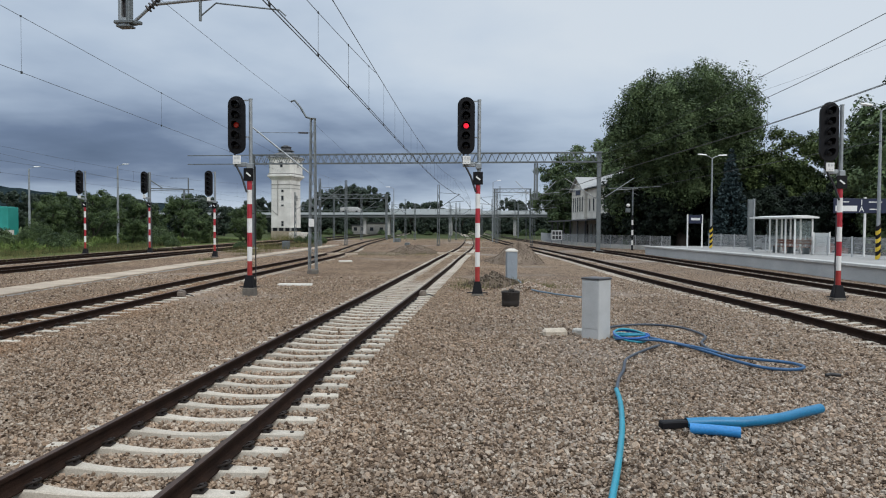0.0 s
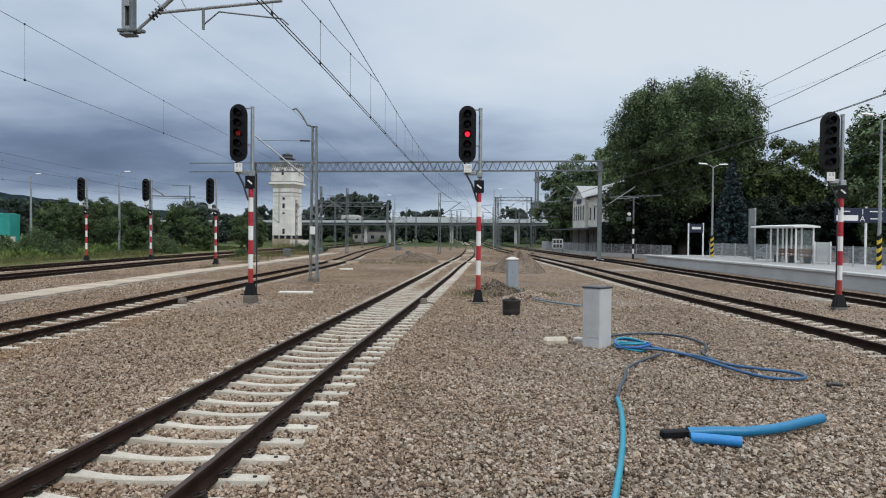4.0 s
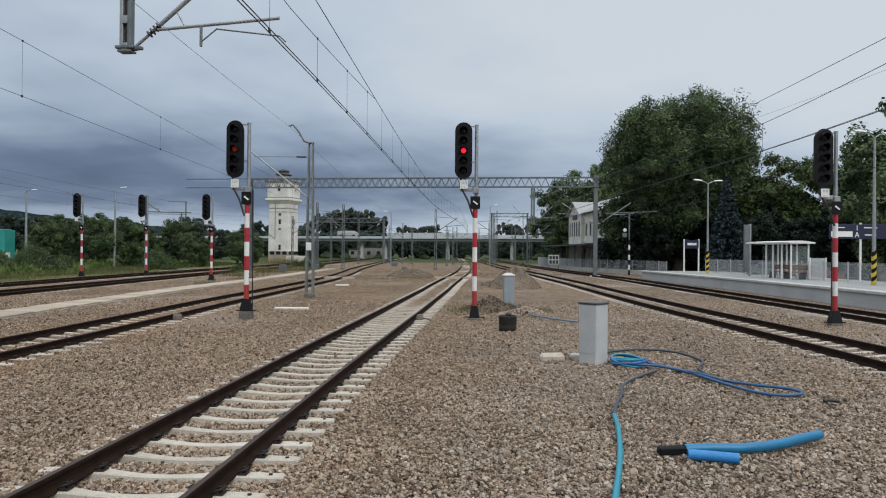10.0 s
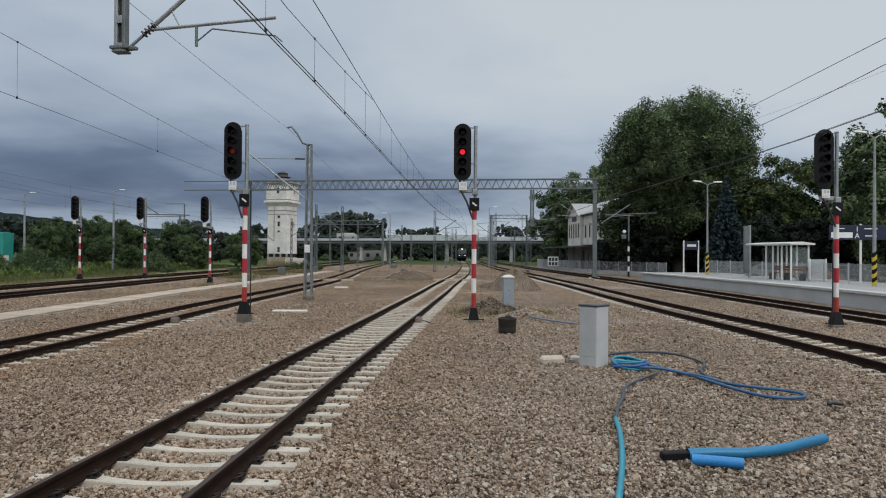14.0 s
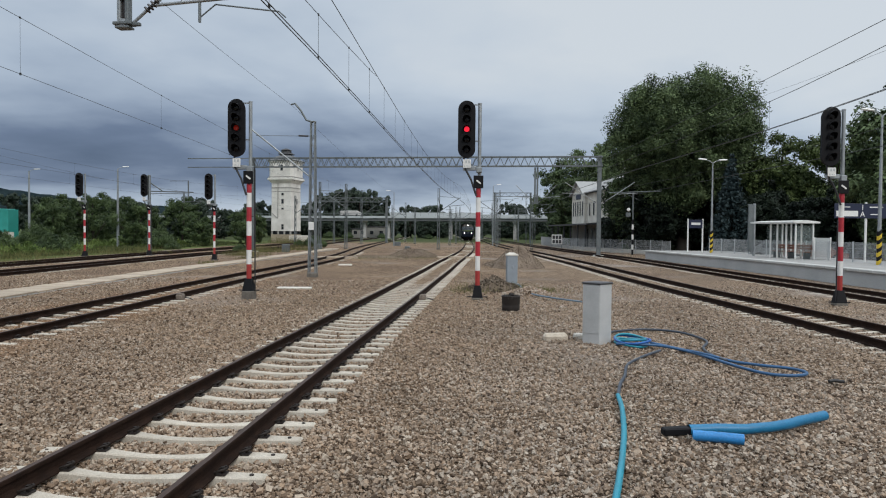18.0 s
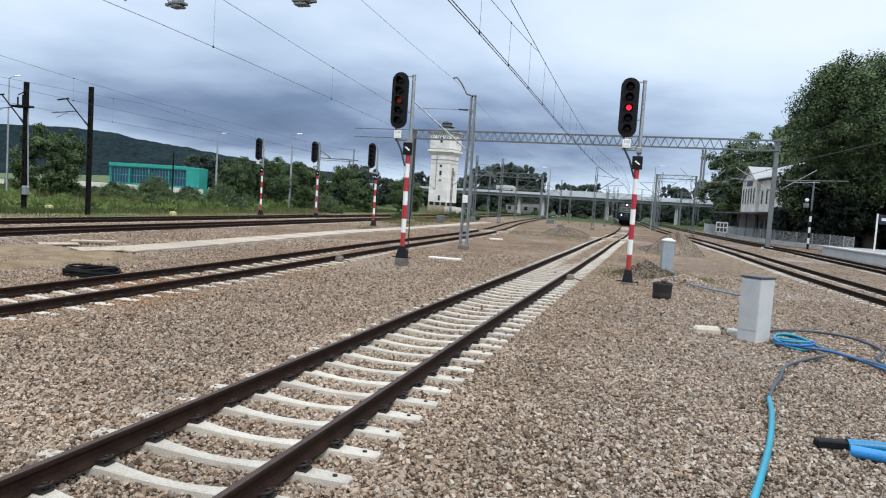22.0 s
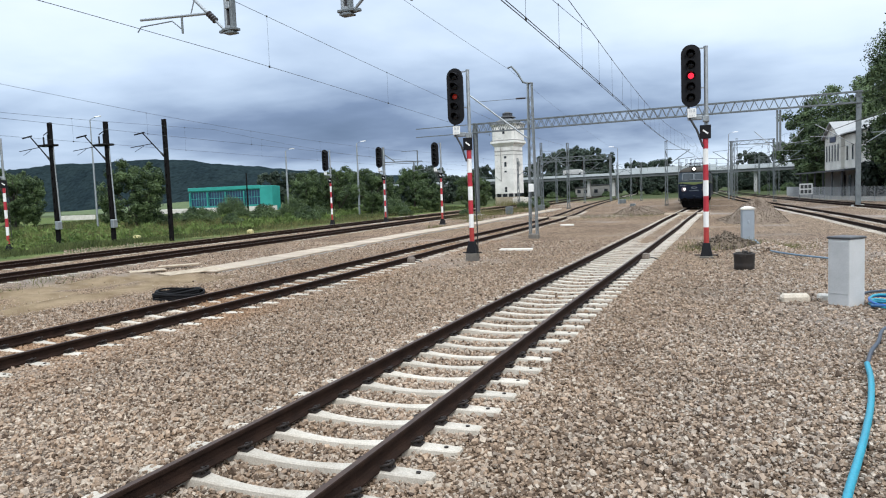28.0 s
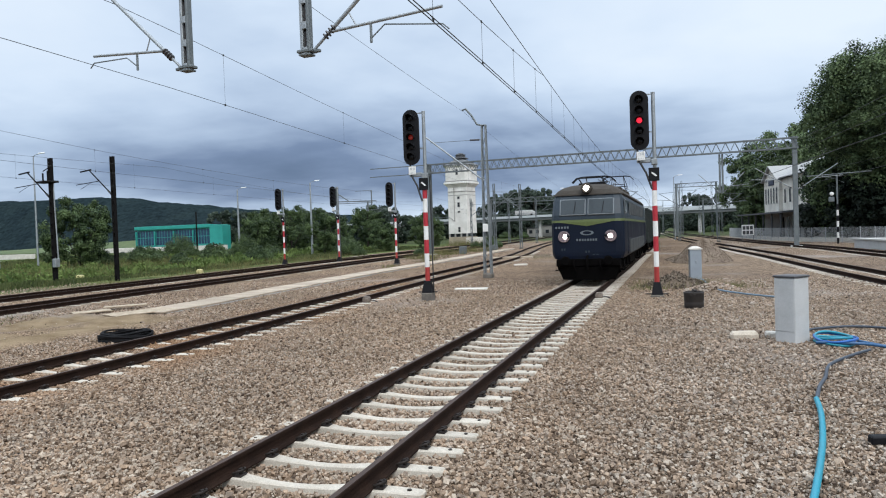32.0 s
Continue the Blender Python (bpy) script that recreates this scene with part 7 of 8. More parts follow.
# wood behind the bridge and along the left side
b1 = put(bush(4.5, 5.5, 41, leaf_bush, "broad green bush at the edge of the grass"), -61.5, 80, 0, 0, 0.7)
b2 = put(bush(2.2, 3.4, 42, leaf_bush, "low green bush in the rough grass"), -62, 62)
t4 = put(broadleaf(7.2, 7.4, 0.1, 43, leaf_bush, 240, 110, 0.10, "round bushy tree on the grass", trunk=0.18), -63.5, 54.5, 0, 0, 1.08)
t5 = put(broadleaf(13.5, 12.5, 0.2, 52, leaf_hazy, 300, 80, 0.30, "dense green tree beyond the road bridge"), -155, 250)
for x, y, s, turn in ((-66.0, 89, 0.95, 330), (-102.6, 66, 1.25, 30), (-109.6, 70, 1.2, 100), (-51, 84, 0.92, 50), (-57, 94, 0.72, 140), (-66, 98, 1.12, 200), (-46, 92, 0.55, 20), (-41.5, 98, 0.78, 80), (-71, 108, 0.8, 310), (-80, 112, 1.0, 260),
                      (-54, 108, 0.75, 90), (-61, 116, 1.15, 120), (-92, 128, 1.3, 70), (-47, 112, 0.8, 10)):
    tree_copy(t4, x, y, s, turn)
for x, y, s, turn in ((-50, 70, 0.42, 20), (-75, 84, 0.45, 170), (-84, 92, 0.9, 60), (-33.5, 98, 0.25, 100), (-44, 78, 0.6, 200), (-38.5, 71, 0.28, 50), (-70, 68, 0.38, 75)):
    tree_copy(b1, x, y, s, turn)
for x, y, s, turn in ((-55, 66, 1.0, 20), (-46, 62, 0.8, 80), (-70, 72, 0.8, 10), (-78, 74, 0.6, 55), (-88, 78, 0.75, 45), (-28.5, 90, 0.8, 15), (-52, 57, 0.6, 40), (-64, 58, 0.8, 100), (-29.9, 69.0, 0.4, 130)):
    tree_copy(b2, x, y, s, turn)
for x, y, s, turn, src in ((-77, 262, 1.3, 20, t5), (-71.5, 266, 1.48, 90, t5), (-65.5, 263, 1.45, 200, t5), (-60, 267, 1.25, 130, t5), (-83, 262, 1.08, 250, t5), (-96, 262, 1.0, 50, t5), (-110, 270, 1.1, 100, t5),
                           (-70, 240, 0.7, 80, t5), (-86, 244, 0.8, 10, t5), (3, 240, 0.6, 20, t5), (-6, 262, 1.05, 10, t5), (6, 262, 1.25, 60, t5), (14, 258, 1.3, 150, t5), (-45, 262, 0.95, 40, t5), (-38, 266, 1.0, 140, t5), (-33, 262, 0.8, 300, t5), (-130, 262, 1.2, 310, t5),
                           (-79, 172, 0.62, 30, t5), (-86, 168, 0.7, 120, t5), (-93, 176, 0.78, 210, t5), (-100, 170, 0.72, 300, t5), (-108, 178, 0.8, 70, t5), (-117, 180, 0.85, 160, t5), (-126, 184, 0.85, 250, t5), (-136, 188, 0.9, 340, t5), (-146, 190, 0.95, 20, t5), (-157, 192, 1.0, 110, t5)):
    tree_copy(src, x, y, s, turn)


for i in range(26):
    x = -150 + i * 6.6
    if -50 < x < -42:
        continue
    tree_copy(t5, x, 246 + (i * 37) % 11, (0.62 if x < -45 else 0.42) + 0.04 * ((i * 7) % 5), i * 47, "dense green tree beyond the road bridge")


for i in range(11):
    tree_copy(t5, -84 + i * 9.0, 482 + (i * 37) % 13, 0.8 + 0.06 * ((i * 5) % 4), i * 61, "far dark tree beyond the end of the line")


# low sheds seen under the bridge
for x, y, w, h in ((-53.1, 238, 3.6, 3.8), (-60.0, 240, 2.6, 3.0)):
    r = thing("shed", "small grey flat-roofed shed beyond the bridge", "building", Matrix.Translation((x, y, 0)))
    part("wall", Shape().box(-w, 0, -0.2, w, 6, h, 0.03), wall_grey, r)
    part("roof", Shape().box(-w - 0.3, -0.3, h + 0.002, w + 0.3, 6.3, h + 0.25, 0.02), roof_dark, r)
    for q in (-0.5, 0.45):
        part("window", Shape().box(w * q - 0.6, -0.05, 1.2, w * q + 0.6, -0.01, 2.4), win_dark, r)
for i, (x, y, s) in enumerate(((-46, 214, 0.8), (-31, 213, 0.7), (-1, 214, 1.0), (4, 212, 1.1), (9, 214, 1.1), (-55, 206, 0.9), (-62, 210, 1.0))):
    tree_copy(b2, x, y, s, i * 40, "low green bush beside the bridge piers")


def notice_board(x, y):
    root = thing("notice_board", "white notice board with dark panels by the station", "notice board", Matrix.Translation((x, y, 0)) @ pose(0, 0, 0, 0, 0, 4) @ Matrix.Scale(0.75, 4))
    for k in (-0.95, 0.95):
        part("post", Shape().box(k - 0.05, -0.05, -0.1, k + 0.05, 0.05, 2.7, 0.01), galv_dark, root)
    b = part("board", Shape().box(-1.0, -0.12, 0.9, 1.0, -0.055, 2.75, 0.01), white_p, root)
    for i in range(3):
        for j in range(2):
            part("dark_panel", Shape().box(-0.85 + i * 0.6, -0.128, 1.05 + j * 0.85, -0.37 + i * 0.6, -0.1205, 1.7 + j * 0.85), lid_dark, b)


notice_board(4.04, 101.0)

# striped post with a cross bar by the station track
def striped_post(x, y):
    root = thing("striped_post", "black and white striped post with a small lamp and cross arm", "signal post", Matrix.Translation((x, y, 0)))
    for i in range(7):
        part("band", Shape().cyl((0, 0, i * 0.55 - 0.1 * (i == 0)), (0, 0, (i + 1) * 0.55), 0.11, 10), black if i % 2 == 0 else white_p, root)
    part("upper_pole", Shape().cyl((0, 0, 3.85), (0, 0, 6.9), 0.09, 8), galv_dark, root)
    part("cross_arm", Shape().cyl((-2.6, 0, 6.75), (3.0, 0, 6.95), 0.06, 6), galv_dark, root)
    part("lamp_box", Shape().box(-0.75, -0.2, 4.1, -0.25, 0.2, 4.6, 0.05), galv_dark, root)
    part("lamp_face", Shape().lathe([(0.2, 0.0), (0.19, 0.05), (0.1, 0.07)], 12, Matrix.Translation((-0.5, -0.2, 4.9)) @ pose(0, 0, 0, 90, 0, 0)), white_p, root)


striped_post(11.3, 77.7)


def weed_tufts(spots, label):
    """Dry weeds in loose patches; spots: rows of x, y, spread, count, height."""
    rng = np.random.default_rng(23)
    vs = []
    for x, y, r, n, h in spots:
        a = rng.uniform(0, 6.28, n)
        px, py = x + rng.normal(0, r, n), y + rng.normal(0, r, n)
        hh = h * rng.uniform(0.4, 1.2, n)
        p = np.stack([px, py, np.full(n, -0.06)], 1)
        u = np.stack([np.cos(a), np.sin(a), np.zeros(n)], 1) * 0.012
        t = p + np.stack([rng.normal(0, 0.35, n) * hh, rng.normal(0, 0.35, n) * hh, hh], 1)
        vs.append(np.stack([p - u, p + u, t], 1).reshape(-1, 3))
    v = np.concatenate(vs)
    ob = new("weeds", fast_mesh("weeds", v, np.arange(len(v)).reshape(-1, 3), weed_m))
    tagged(ob, label, "weeds", kind="stuff")


weed_tufts([(-2.4, 27.2, 0.5, 220, 0.22), (-1.3, 28.6, 0.7, 700, 0.35), (0.6, 28.0, 0.5, 300, 0.2), (-20.6, 12.0, 0.8, 260, 0.16), (-21.6, 15.2, 0.7, 260, 0.2), (-36, 40, 2.0, 500, 0.4), (-46, 40, 3.0, 900, 0.6), (-52, 48, 4.0, 1500, 0.8), (-60, 60, 5.0, 2200, 0.9), (-48, 33, 3.0, 900, 0.6), (-56, 38, 4.0, 1500, 0.8), (-72, 60, 6.0, 2000, 1.0), (-39, 47, 2.5, 900, 0.5), (-42, 56, 2.5, 900, 0.6), (-34, 32, 1.5, 400, 0.3), (-38, 62, 2, 900, 0.8),
            (-44, 122, 2.0, 900, 1.3), (-40, 118, 2.5, 900, 1.0),
            (-22.2, 46, 0.5, 200, 0.3), (-23.0, 55, 0.6, 250, 0.4), (-26.5, 62, 1.2, 700, 0.6), (-28.5, 72, 1.4, 900, 0.8), (-27.2, 80, 1.4, 700, 0.8), (-14, 59, 1.6, 500, 0.3), (-10.5, 61, 1.8, 500, 0.3)],
           "dry yellow-green weeds sprouting through the gravel")


def build_grass():
    rng = np.random.default_rng(17)
    n = 95000
    y = 14 + 100 * rng.uniform(0, 1, n) ** 1.4
    x = -33.4 - 0.135 * y - 46 * rng.uniform(0, 1, n) ** 1.3 * (0.35 + y / 70) + rng.normal(0, 0.5, n)
    patch = np.array([noise.noise((a * 0.12, b * 0.12, 5)) for a, b in zip(x, y)])
    h = (0.14 + 0.42 * np.clip(patch + 0.25, 0, 1) * rng.uniform(0.4, 1.3, n)) * (0.6 + y / 140)
    a = rng.uniform(0, 6.28, n)
    w = 0.014 + 0.0008 * y
    lean = rng.normal(0, 0.25, (n, 2)) * h[:, None]
    p = np.stack([x, y, np.full(n, -0.06)], 1)
    u = np.stack([np.cos(a) * w, np.sin(a) * w, np.zeros(n)], 1)
    top = p + np.stack([lean[:, 0], lean[:, 1], h], 1)
    v = np.stack([p - u, p + u, top], 1).reshape(-1, 3)
    ob = new("grass", fast_mesh("grass", v, np.arange(n * 3).reshape(-1, 3), grass_m))
    tagged(ob, "rough green grass and weeds beside the outer track", "grass", kind="stuff")


def weed_clumps():
    """Leafy green weeds in uneven clumps over the rough grass."""
    rng = np.random.default_rng(31)
    vs = []
    for k in range(190):
        y = 20 + 72 * rng.uniform(0, 1) ** 1.2
        x = -35.5 - 0.135 * y - 34 * rng.uniform(0, 1) ** 1.25 * (0.35 + y / 80)
        n = int(rng.uniform(130, 300))
        s, h = rng.uniform(0.25, 1.0), rng.uniform(0.3, 0.95)
        px, py = x + rng.normal(0, s * 1.3, n), y + rng.normal(0, s, n)
        near = np.exp(-((px - x) ** 2 + (py - y) ** 2) / (2.2 * s * s))
        z = h * (0.25 + 0.75 * near) * rng.uniform(0.1, 1.0, n)
        c = np.stack([px, py, z - 0.04], 1)
        d = rng.normal(0, 1, (n, 2, 3)) * (0.05 + 0.0011 * y)
        d[:, 0, 2] = np.abs(d[:, 0, 2]) * 1.6
        vs.append(np.stack([c - d[:, 1] * 0.6, c + d[:, 1] * 0.6, c + d[:, 0]], 1).reshape(-1, 3))
    v = np.concatenate(vs)
    v[:, 2] = np.maximum(v[:, 2], -0.08)
    ob = new("weeds", fast_mesh("green_weeds", v, np.arange(len(v)).reshape(-1, 3), lush_m))
    tagged(ob, "light green leafy weeds in clumps on the rough grass", "weeds", kind="stuff")


build_grass()
weed_clumps()

solid("low_wall", Shape().box(-6.7, -0.15, -0.2, 6.7, 0.15, 0.99, 0.02), conc_light, "long low pale concrete wall across the meadow", "wall", pose(-142.2, 105, 0), kind="structure")
def marker_board(x, y):
    root = thing("marker_board", "small white trackside board with a red mark on a dark stand", "sign", Matrix.Translation((x, y, 0)) @ pose(0, 0, 0, 0, 0, 50))
    part("stand", Shape().box(-0.06, -0.05, -0.1, 0.06, 0.05, 1.17, 0.01).box(-0.2, -0.2, -0.1, 0.2, 0.2, 0.06, 0.02), black, root)
    b = part("board", Shape().box(-0.25, -0.09, 0.42, 0.25, -0.055, 1.17, 0.015), white_p, root)
    part("red_mark", Shape().box(-0.11, -0.096, 0.52, 0.19, -0.0905, 0.97), red_p, b)


marker_board(-14.80, 8.36)
# lamps and a white box on the grass
street_lamp(-64, 50, 11.6, "tall pale concrete street lamp beyond the grass", 0, (1,), False, 10)
street_lamp(-62.5, 80, 9.5, "pale concrete street lamp standing in the bushes", 0, (1,), False, 10, girth=1.6)
street_lamp(-51.8, 82, 9.95, "pale concrete street lamp standing in the bushes", 0, (1,), False, 10, girth=1.6)
street_lamp(-112, 60, 12, "tall street lamp far over the grass", 0, (1,), False, 10)
street_lamp(-6.1, 118, 10.2, "tall grey lamp beside the far tracks", 0, (1,), False, 10)
street_lamp(-21.5, 109, 8.6, "grey lamp post between far tracks", 0, (1,), False, 170)
solid("white_box", Shape().box(-0.7, -0.5, -0.1, 0.7, 0.5, 1.0, 0.05), white_p, "white equipment box in the grass", "equipment box", pose(-55.0, 75, -0.1, 0, 0, 10))
marker_p = mat("faded_yellow_paint", (0.62, 0.55, 0.25), 0.7, 0, 0.25, 4, 40, 0.1)
for x, y in ((-42.5, 36.5), (-36.5, 42)):
    solid("yellow_marker", Shape().loft([[(sx * w, sy * w, z) for sx, sy in ((-1, -1), (1, -1), (1, 1), (-1, 1))] for z, w in ((-0.1, 0.2), (0.2, 0.19), (0.26, 0.12))]), marker_p, "small yellow marker stone in the grass", "marker", pose(x, y, 0, 0, 0, 20))

# ---- the train ---------------------------------------------------------------
navy = mat("navy_loco_paint", (0.0045, 0.0088, 0.022), 0.5, 0, 0.3, 1.2, 30, 0.05, (0.004, 0.0078, 0.018), spec=0.18)
loco_grey = mat("blue_grey_loco_paint", (0.036, 0.051, 0.069), 0.45, 0, 0.3, 1.2, 30, 0.05, (0.024, 0.033, 0.040), spec=0.25)
loco_roof = mat("dusty_roof_paint", (0.078, 0.070, 0.060), 0.85, 0, 0.3, 1.5, 30, 0.1, (0.045, 0.038, 0.032), spec=0.15)
stripe_m = mat("lime_stripe", (0.085, 0.115, 0.028), 0.5, 0, 0.25, 2, 30, 0.05, (0.11, 0.13, 0.04))
under = mat("underframe_grime", (0.0045, 0.004, 0.004), 0.9, 0.0, 0.4, 3, 40, 0.2, spec=0.04)
frame_m = mat("window_frame", (0.19, 0.21, 0.22), 0.4, 0.4, 0.2, 6, 40, 0.0)
cab_glass = mat("cab_glass", (0.022, 0.032, 0.038), 0.08, 0, 0.2, 2, 20, 0.0)
lamp_on = mat("lit_headlamp", (0.9, 0.85, 0.8), 0.3, 0, 0.1, 10, 40, 0.0, emit=(1.0, 0.93, 0.84, 8.0))
wagon_paint = mat("sooty_wagon_paint", (0.014, 0.024, 0.021), 0.75, 0, 0.4, 1.5, 25, 0.15, (0.009, 0.011, 0.010))

side_grey = mat("dusty_side_panel", (0.075, 0.082, 0.085), 0.6, 0, 0.3, 1.5, 30, 0.05, (0.05, 0.055, 0.055), spec=0.2)
letter_grey = mat("dull_lettering", (0.14, 0.16, 0.18), 0.6, 0, 0.2, 6, 40, 0.0)
LOCO_L = 19.2


def plan_ring(z, lean, half=1.48, length=LOCO_L):
    """The body's outline from above, with drawn-in rounded ends that lean back by lean."""
    pts = [(-1.12, 0.0), (1.12, 0.0), (1.36, 0.07), (1.46, 0.24), (half, 0.7), (half, length - 0.7), (1.46, length - 0.24), (1.36, length - 0.07), (1.06, length), (-1.06, length),
           (-1.36, length - 0.07), (-1.46, length - 0.24), (-half, length - 0.7), (-half, 0.7), (-1.46, 0.24), (-1.36, 0.07)]
    k = 1 - 2 * lean / length
    return [(x, (y - length / 2) * k + length / 2, z) for x, y in pts]


def tuck(ring, k):
    return [(x * k, y, z) for x, y, z in ring]


def wheelset(y, r, name="wheelset"):
    s = Shape()
    for sx in (-1, 1):
        s.cyl((sx * 0.68, 0, 0), (sx * 0.82, 0, 0), r, 24)
        s.cyl((sx * 0.655, 0, 0), (sx * 0.685, 0, 0), r + 0.03, 24)
        for k in range(6):
            a = k * math.pi / 3
            s.bar((sx * 0.826, 0.12 * math.cos(a), 0.12 * math.sin(a)), (sx * 0.826, (r - 0.12) * math.cos(a), (r - 0.12) * math.sin(a)), 0.06)
    s.cyl((-0.8, 0, 0), (0.8, 0, 0), 0.09, 10)
    return s


def locomotive():
    root = thing("electric_locomotive", "dark blue and grey electric locomotive with lit headlamps", "locomotive")
    part("lower_body", Shape().loft([tuck(plan_ring(0.93, 0.04), 0.94), tuck(plan_ring(1.05, 0.01), 0.975), plan_ring(1.2, 0.0), plan_ring(2.42, 0.0)]), navy, root, "navy blue lower body")
    part("stripe", Shape().loft([plan_ring(2.423, -0.004, 1.484), plan_ring(2.52, 0.01, 1.484)]), stripe_m, root, "lime green waist stripe")
    part("upper_body", Shape().loft([plan_ring(2.523, 0.01), tuck(plan_ring(2.72, 0.03, 1.46), 0.99), tuck(plan_ring(3.35, 0.27, 1.44), 0.955), tuck(plan_ring(3.52, 0.36, 1.40), 0.93)]), loco_grey, root, "blue-grey upper body")
    rf = [tuck(plan_ring(3.523, 0.30, 1.40), 0.955)]
    for z, lean, w in ((3.58, 0.32, 1.37), (3.74, 0.44, 1.24), (3.89, 0.68, 1.0), (3.97, 0.98, 0.7), (4.01, 1.35, 0.4)):
        rf.append([(x * w / 1.47, y, zz) for x, y, zz in plan_ring(z, lean)])
    part("roof", Shape().loft(rf), loco_roof, root, "dusty brown-grey roof")
    # a drooping V in the stripe's middle
    part("stripe_point", Shape().loft([[(-1.1, y, 2.43), (0, y, 2.25), (1.1, y, 2.43)] for y in (-0.012, 0.02)]), stripe_m, root)
    # each cab end
    for end in (0, 1):
        fl = Matrix.Identity(4) if end == 0 else Matrix.Translation((0, LOCO_L, 0)) @ pose(0, 0, 0, 0, 0, 180)
        lean = math.degrees(math.atan2(0.24, 0.63))
        for sx in (-0.55, 0.55):
            m = fl @ Matrix.Translation((sx * 1.02, 0.135, 3.03)) @ pose(0, 0, 0, -lean, 0, 0)
            w = part("cab_window", Shape().box(-0.53, -0.035, -0.36, 0.53, 0.03, 0.36, 0.02, m), frame_m, root, "pale window frame")
            part("window_pane", Shape().box(-0.485, -0.046, -0.315, 0.485, -0.037, 0.315, 0.004, m), cab_glass, w)
            part("wiper", Shape().bar(m @ Vector((0.05, -0.06, -0.28)), m @ Vector((0.12, -0.06, 0.2)), 0.018), black, w)
        for sx in (-0.93, 0.93):
            ml = fl @ Matrix.Translation((sx, -0.02, 1.84)) @ pose(0, 0, 0, 90, 0, 0)
            hl = part("headlamp", Shape().lathe([(0.235, -0.06), (0.235, 0.04), (0.20, 0.06), (0.19, 0.04)], 22, ml), frame_m if end else lamp_rim, root, "round headlamp housing")
            part("lamp_glass", Shape().lathe([(0.092, 0.045), (0.088, 0.075), (0.04, 0.09)], 18, ml @ Matrix.Translation((0.055 if sx < 0 else -0.0, 0, 0))), lamp_on if end == 0 else lens_dark, hl, "lit white lamp" if end == 0 else "")
            part("tail_lamp", Shape().lathe([(0.07, 0.05), (0.065, 0.08), (0.03, 0.09)], 12, ml @ Matrix.Translation((0.17 if sx < 0 else -0.17, 0.02, 0))), lens_dark, hl)
            hr = fl @ Matrix.Translation((sx * 1.38, 0.13, 1.85))
            part("handrail", Shape().cyl(hr @ Vector((0, -0.06, -0.22)), hr @ Vector((0, -0.06, 0.22)), 0.016, 6), white_p, root)
            mb = fl @ Matrix.Translation((sx * 0.91, 0.06, 0.86)) @ pose(0, 0, 0, 90, 0, 0)
            part("buffer", Shape().lathe([(0.14, -0.05), (0.13, 0.05), (0.10, 0.06), (0.10, 0.34), (0.19, 0.36), (0.20, 0.40), (0.16, 0.43)], 18, mb), under, root, "dark round buffer")
        mt = fl @ Matrix.Translation((0, 0.26, 3.80)) @ pose(0, 0, 0, 90, 0, 0)
        tl = part("roof_lamp", Shape().lathe([(0.21, -0.3), (0.22, 0.10), (0.19, 0.13)], 20, mt), loco_roof, root)
        part("lamp_glass", Shape().lathe([(0.12, 0.12), (0.115, 0.15), (0.06, 0.17)], 18, mt), lamp_on if end == 0 else lens_dark, tl, "lit white lamp" if end == 0 else "")
        part("buffer_beam", Shape().box(-1.28, 0.0, 0.62, 1.28, 0.5, 0.925, 0.03, fl), under, root)
        part("plough", Shape().loft([[fl @ Vector(p) for p in ((-1.25 * k, 0.15 + q, z), (-0.5 * k, -0.12 + q, z), (0.5 * k, -0.12 + q, z), (1.25 * k, 0.15 + q, z), (1.2 * k, 0.4 + q, z), (-1.2 * k, 0.4 + q, z))] for z, k, q in ((0.07, 0.84, 0.1), (0.6, 1.0, 0.0))]), under, root)
        part("coupling", Shape().tube([fl @ Vector(p) for p in ((0, 0, 1.04), (0, -0.22, 1.0), (0.0, -0.26, 0.75), (0, -0.2, 0.5))], 0.05, 8), under, root)
        for sx in (-0.55, 0.5):
            part("brake_hose", Shape().tube([fl @ Vector(p) for p in ((sx, 0, 0.85), (sx, -0.16, 0.8), (sx + 0.03, -0.18, 0.55), (sx + 0.1, -0.12, 0.42))], 0.028, 7), under, root)
        # emblem and lettering, as plain shapes
        part("emblem", Shape().loft([[fl @ Vector((0.27 * math.cos(t) * q, -0.012, 1.98 + 0.10 * math.sin(t) * q)) for t in [math.pi * k / 10 for k in range(20)]] for q in (1.0, 0.62)], caps=False), letter_grey, root, "white emblem")
        for bx, bz, bw, bh in ((0.0, 1.70, 0.86, 0.085), (-0.98, 2.22, 0.58, 0.085), (-0.95, 1.32, 0.2, 0.09), (0.02, 1.22, 0.22, 0.09), (0.35, 1.10, 0.3, 0.035)):
            n = max(1, int(bw / 0.1))
            for q in range(n):
                xa = bx - bw / 2 + q * bw / n
                part("lettering_bar", Shape().box(xa, -0.012, bz - bh / 2, xa + bw / n * 0.62, -0.004, bz + bh / 2, 0, fl), loco_grey if bz < 1.5 else letter_grey, root)
        for sx in (-1, 1):
            part("step", Shape().box(sx * 1.3 - 0.12, 0.5, 0.42, sx * 1.3 + 0.12, 0.8, 0.46, 0.01, fl).bar(fl @ Vector((sx * 1.3, 0.65, 0.44)), fl @ Vector((sx * 1.3, 0.65, 1.0)), 0.04), under, root)
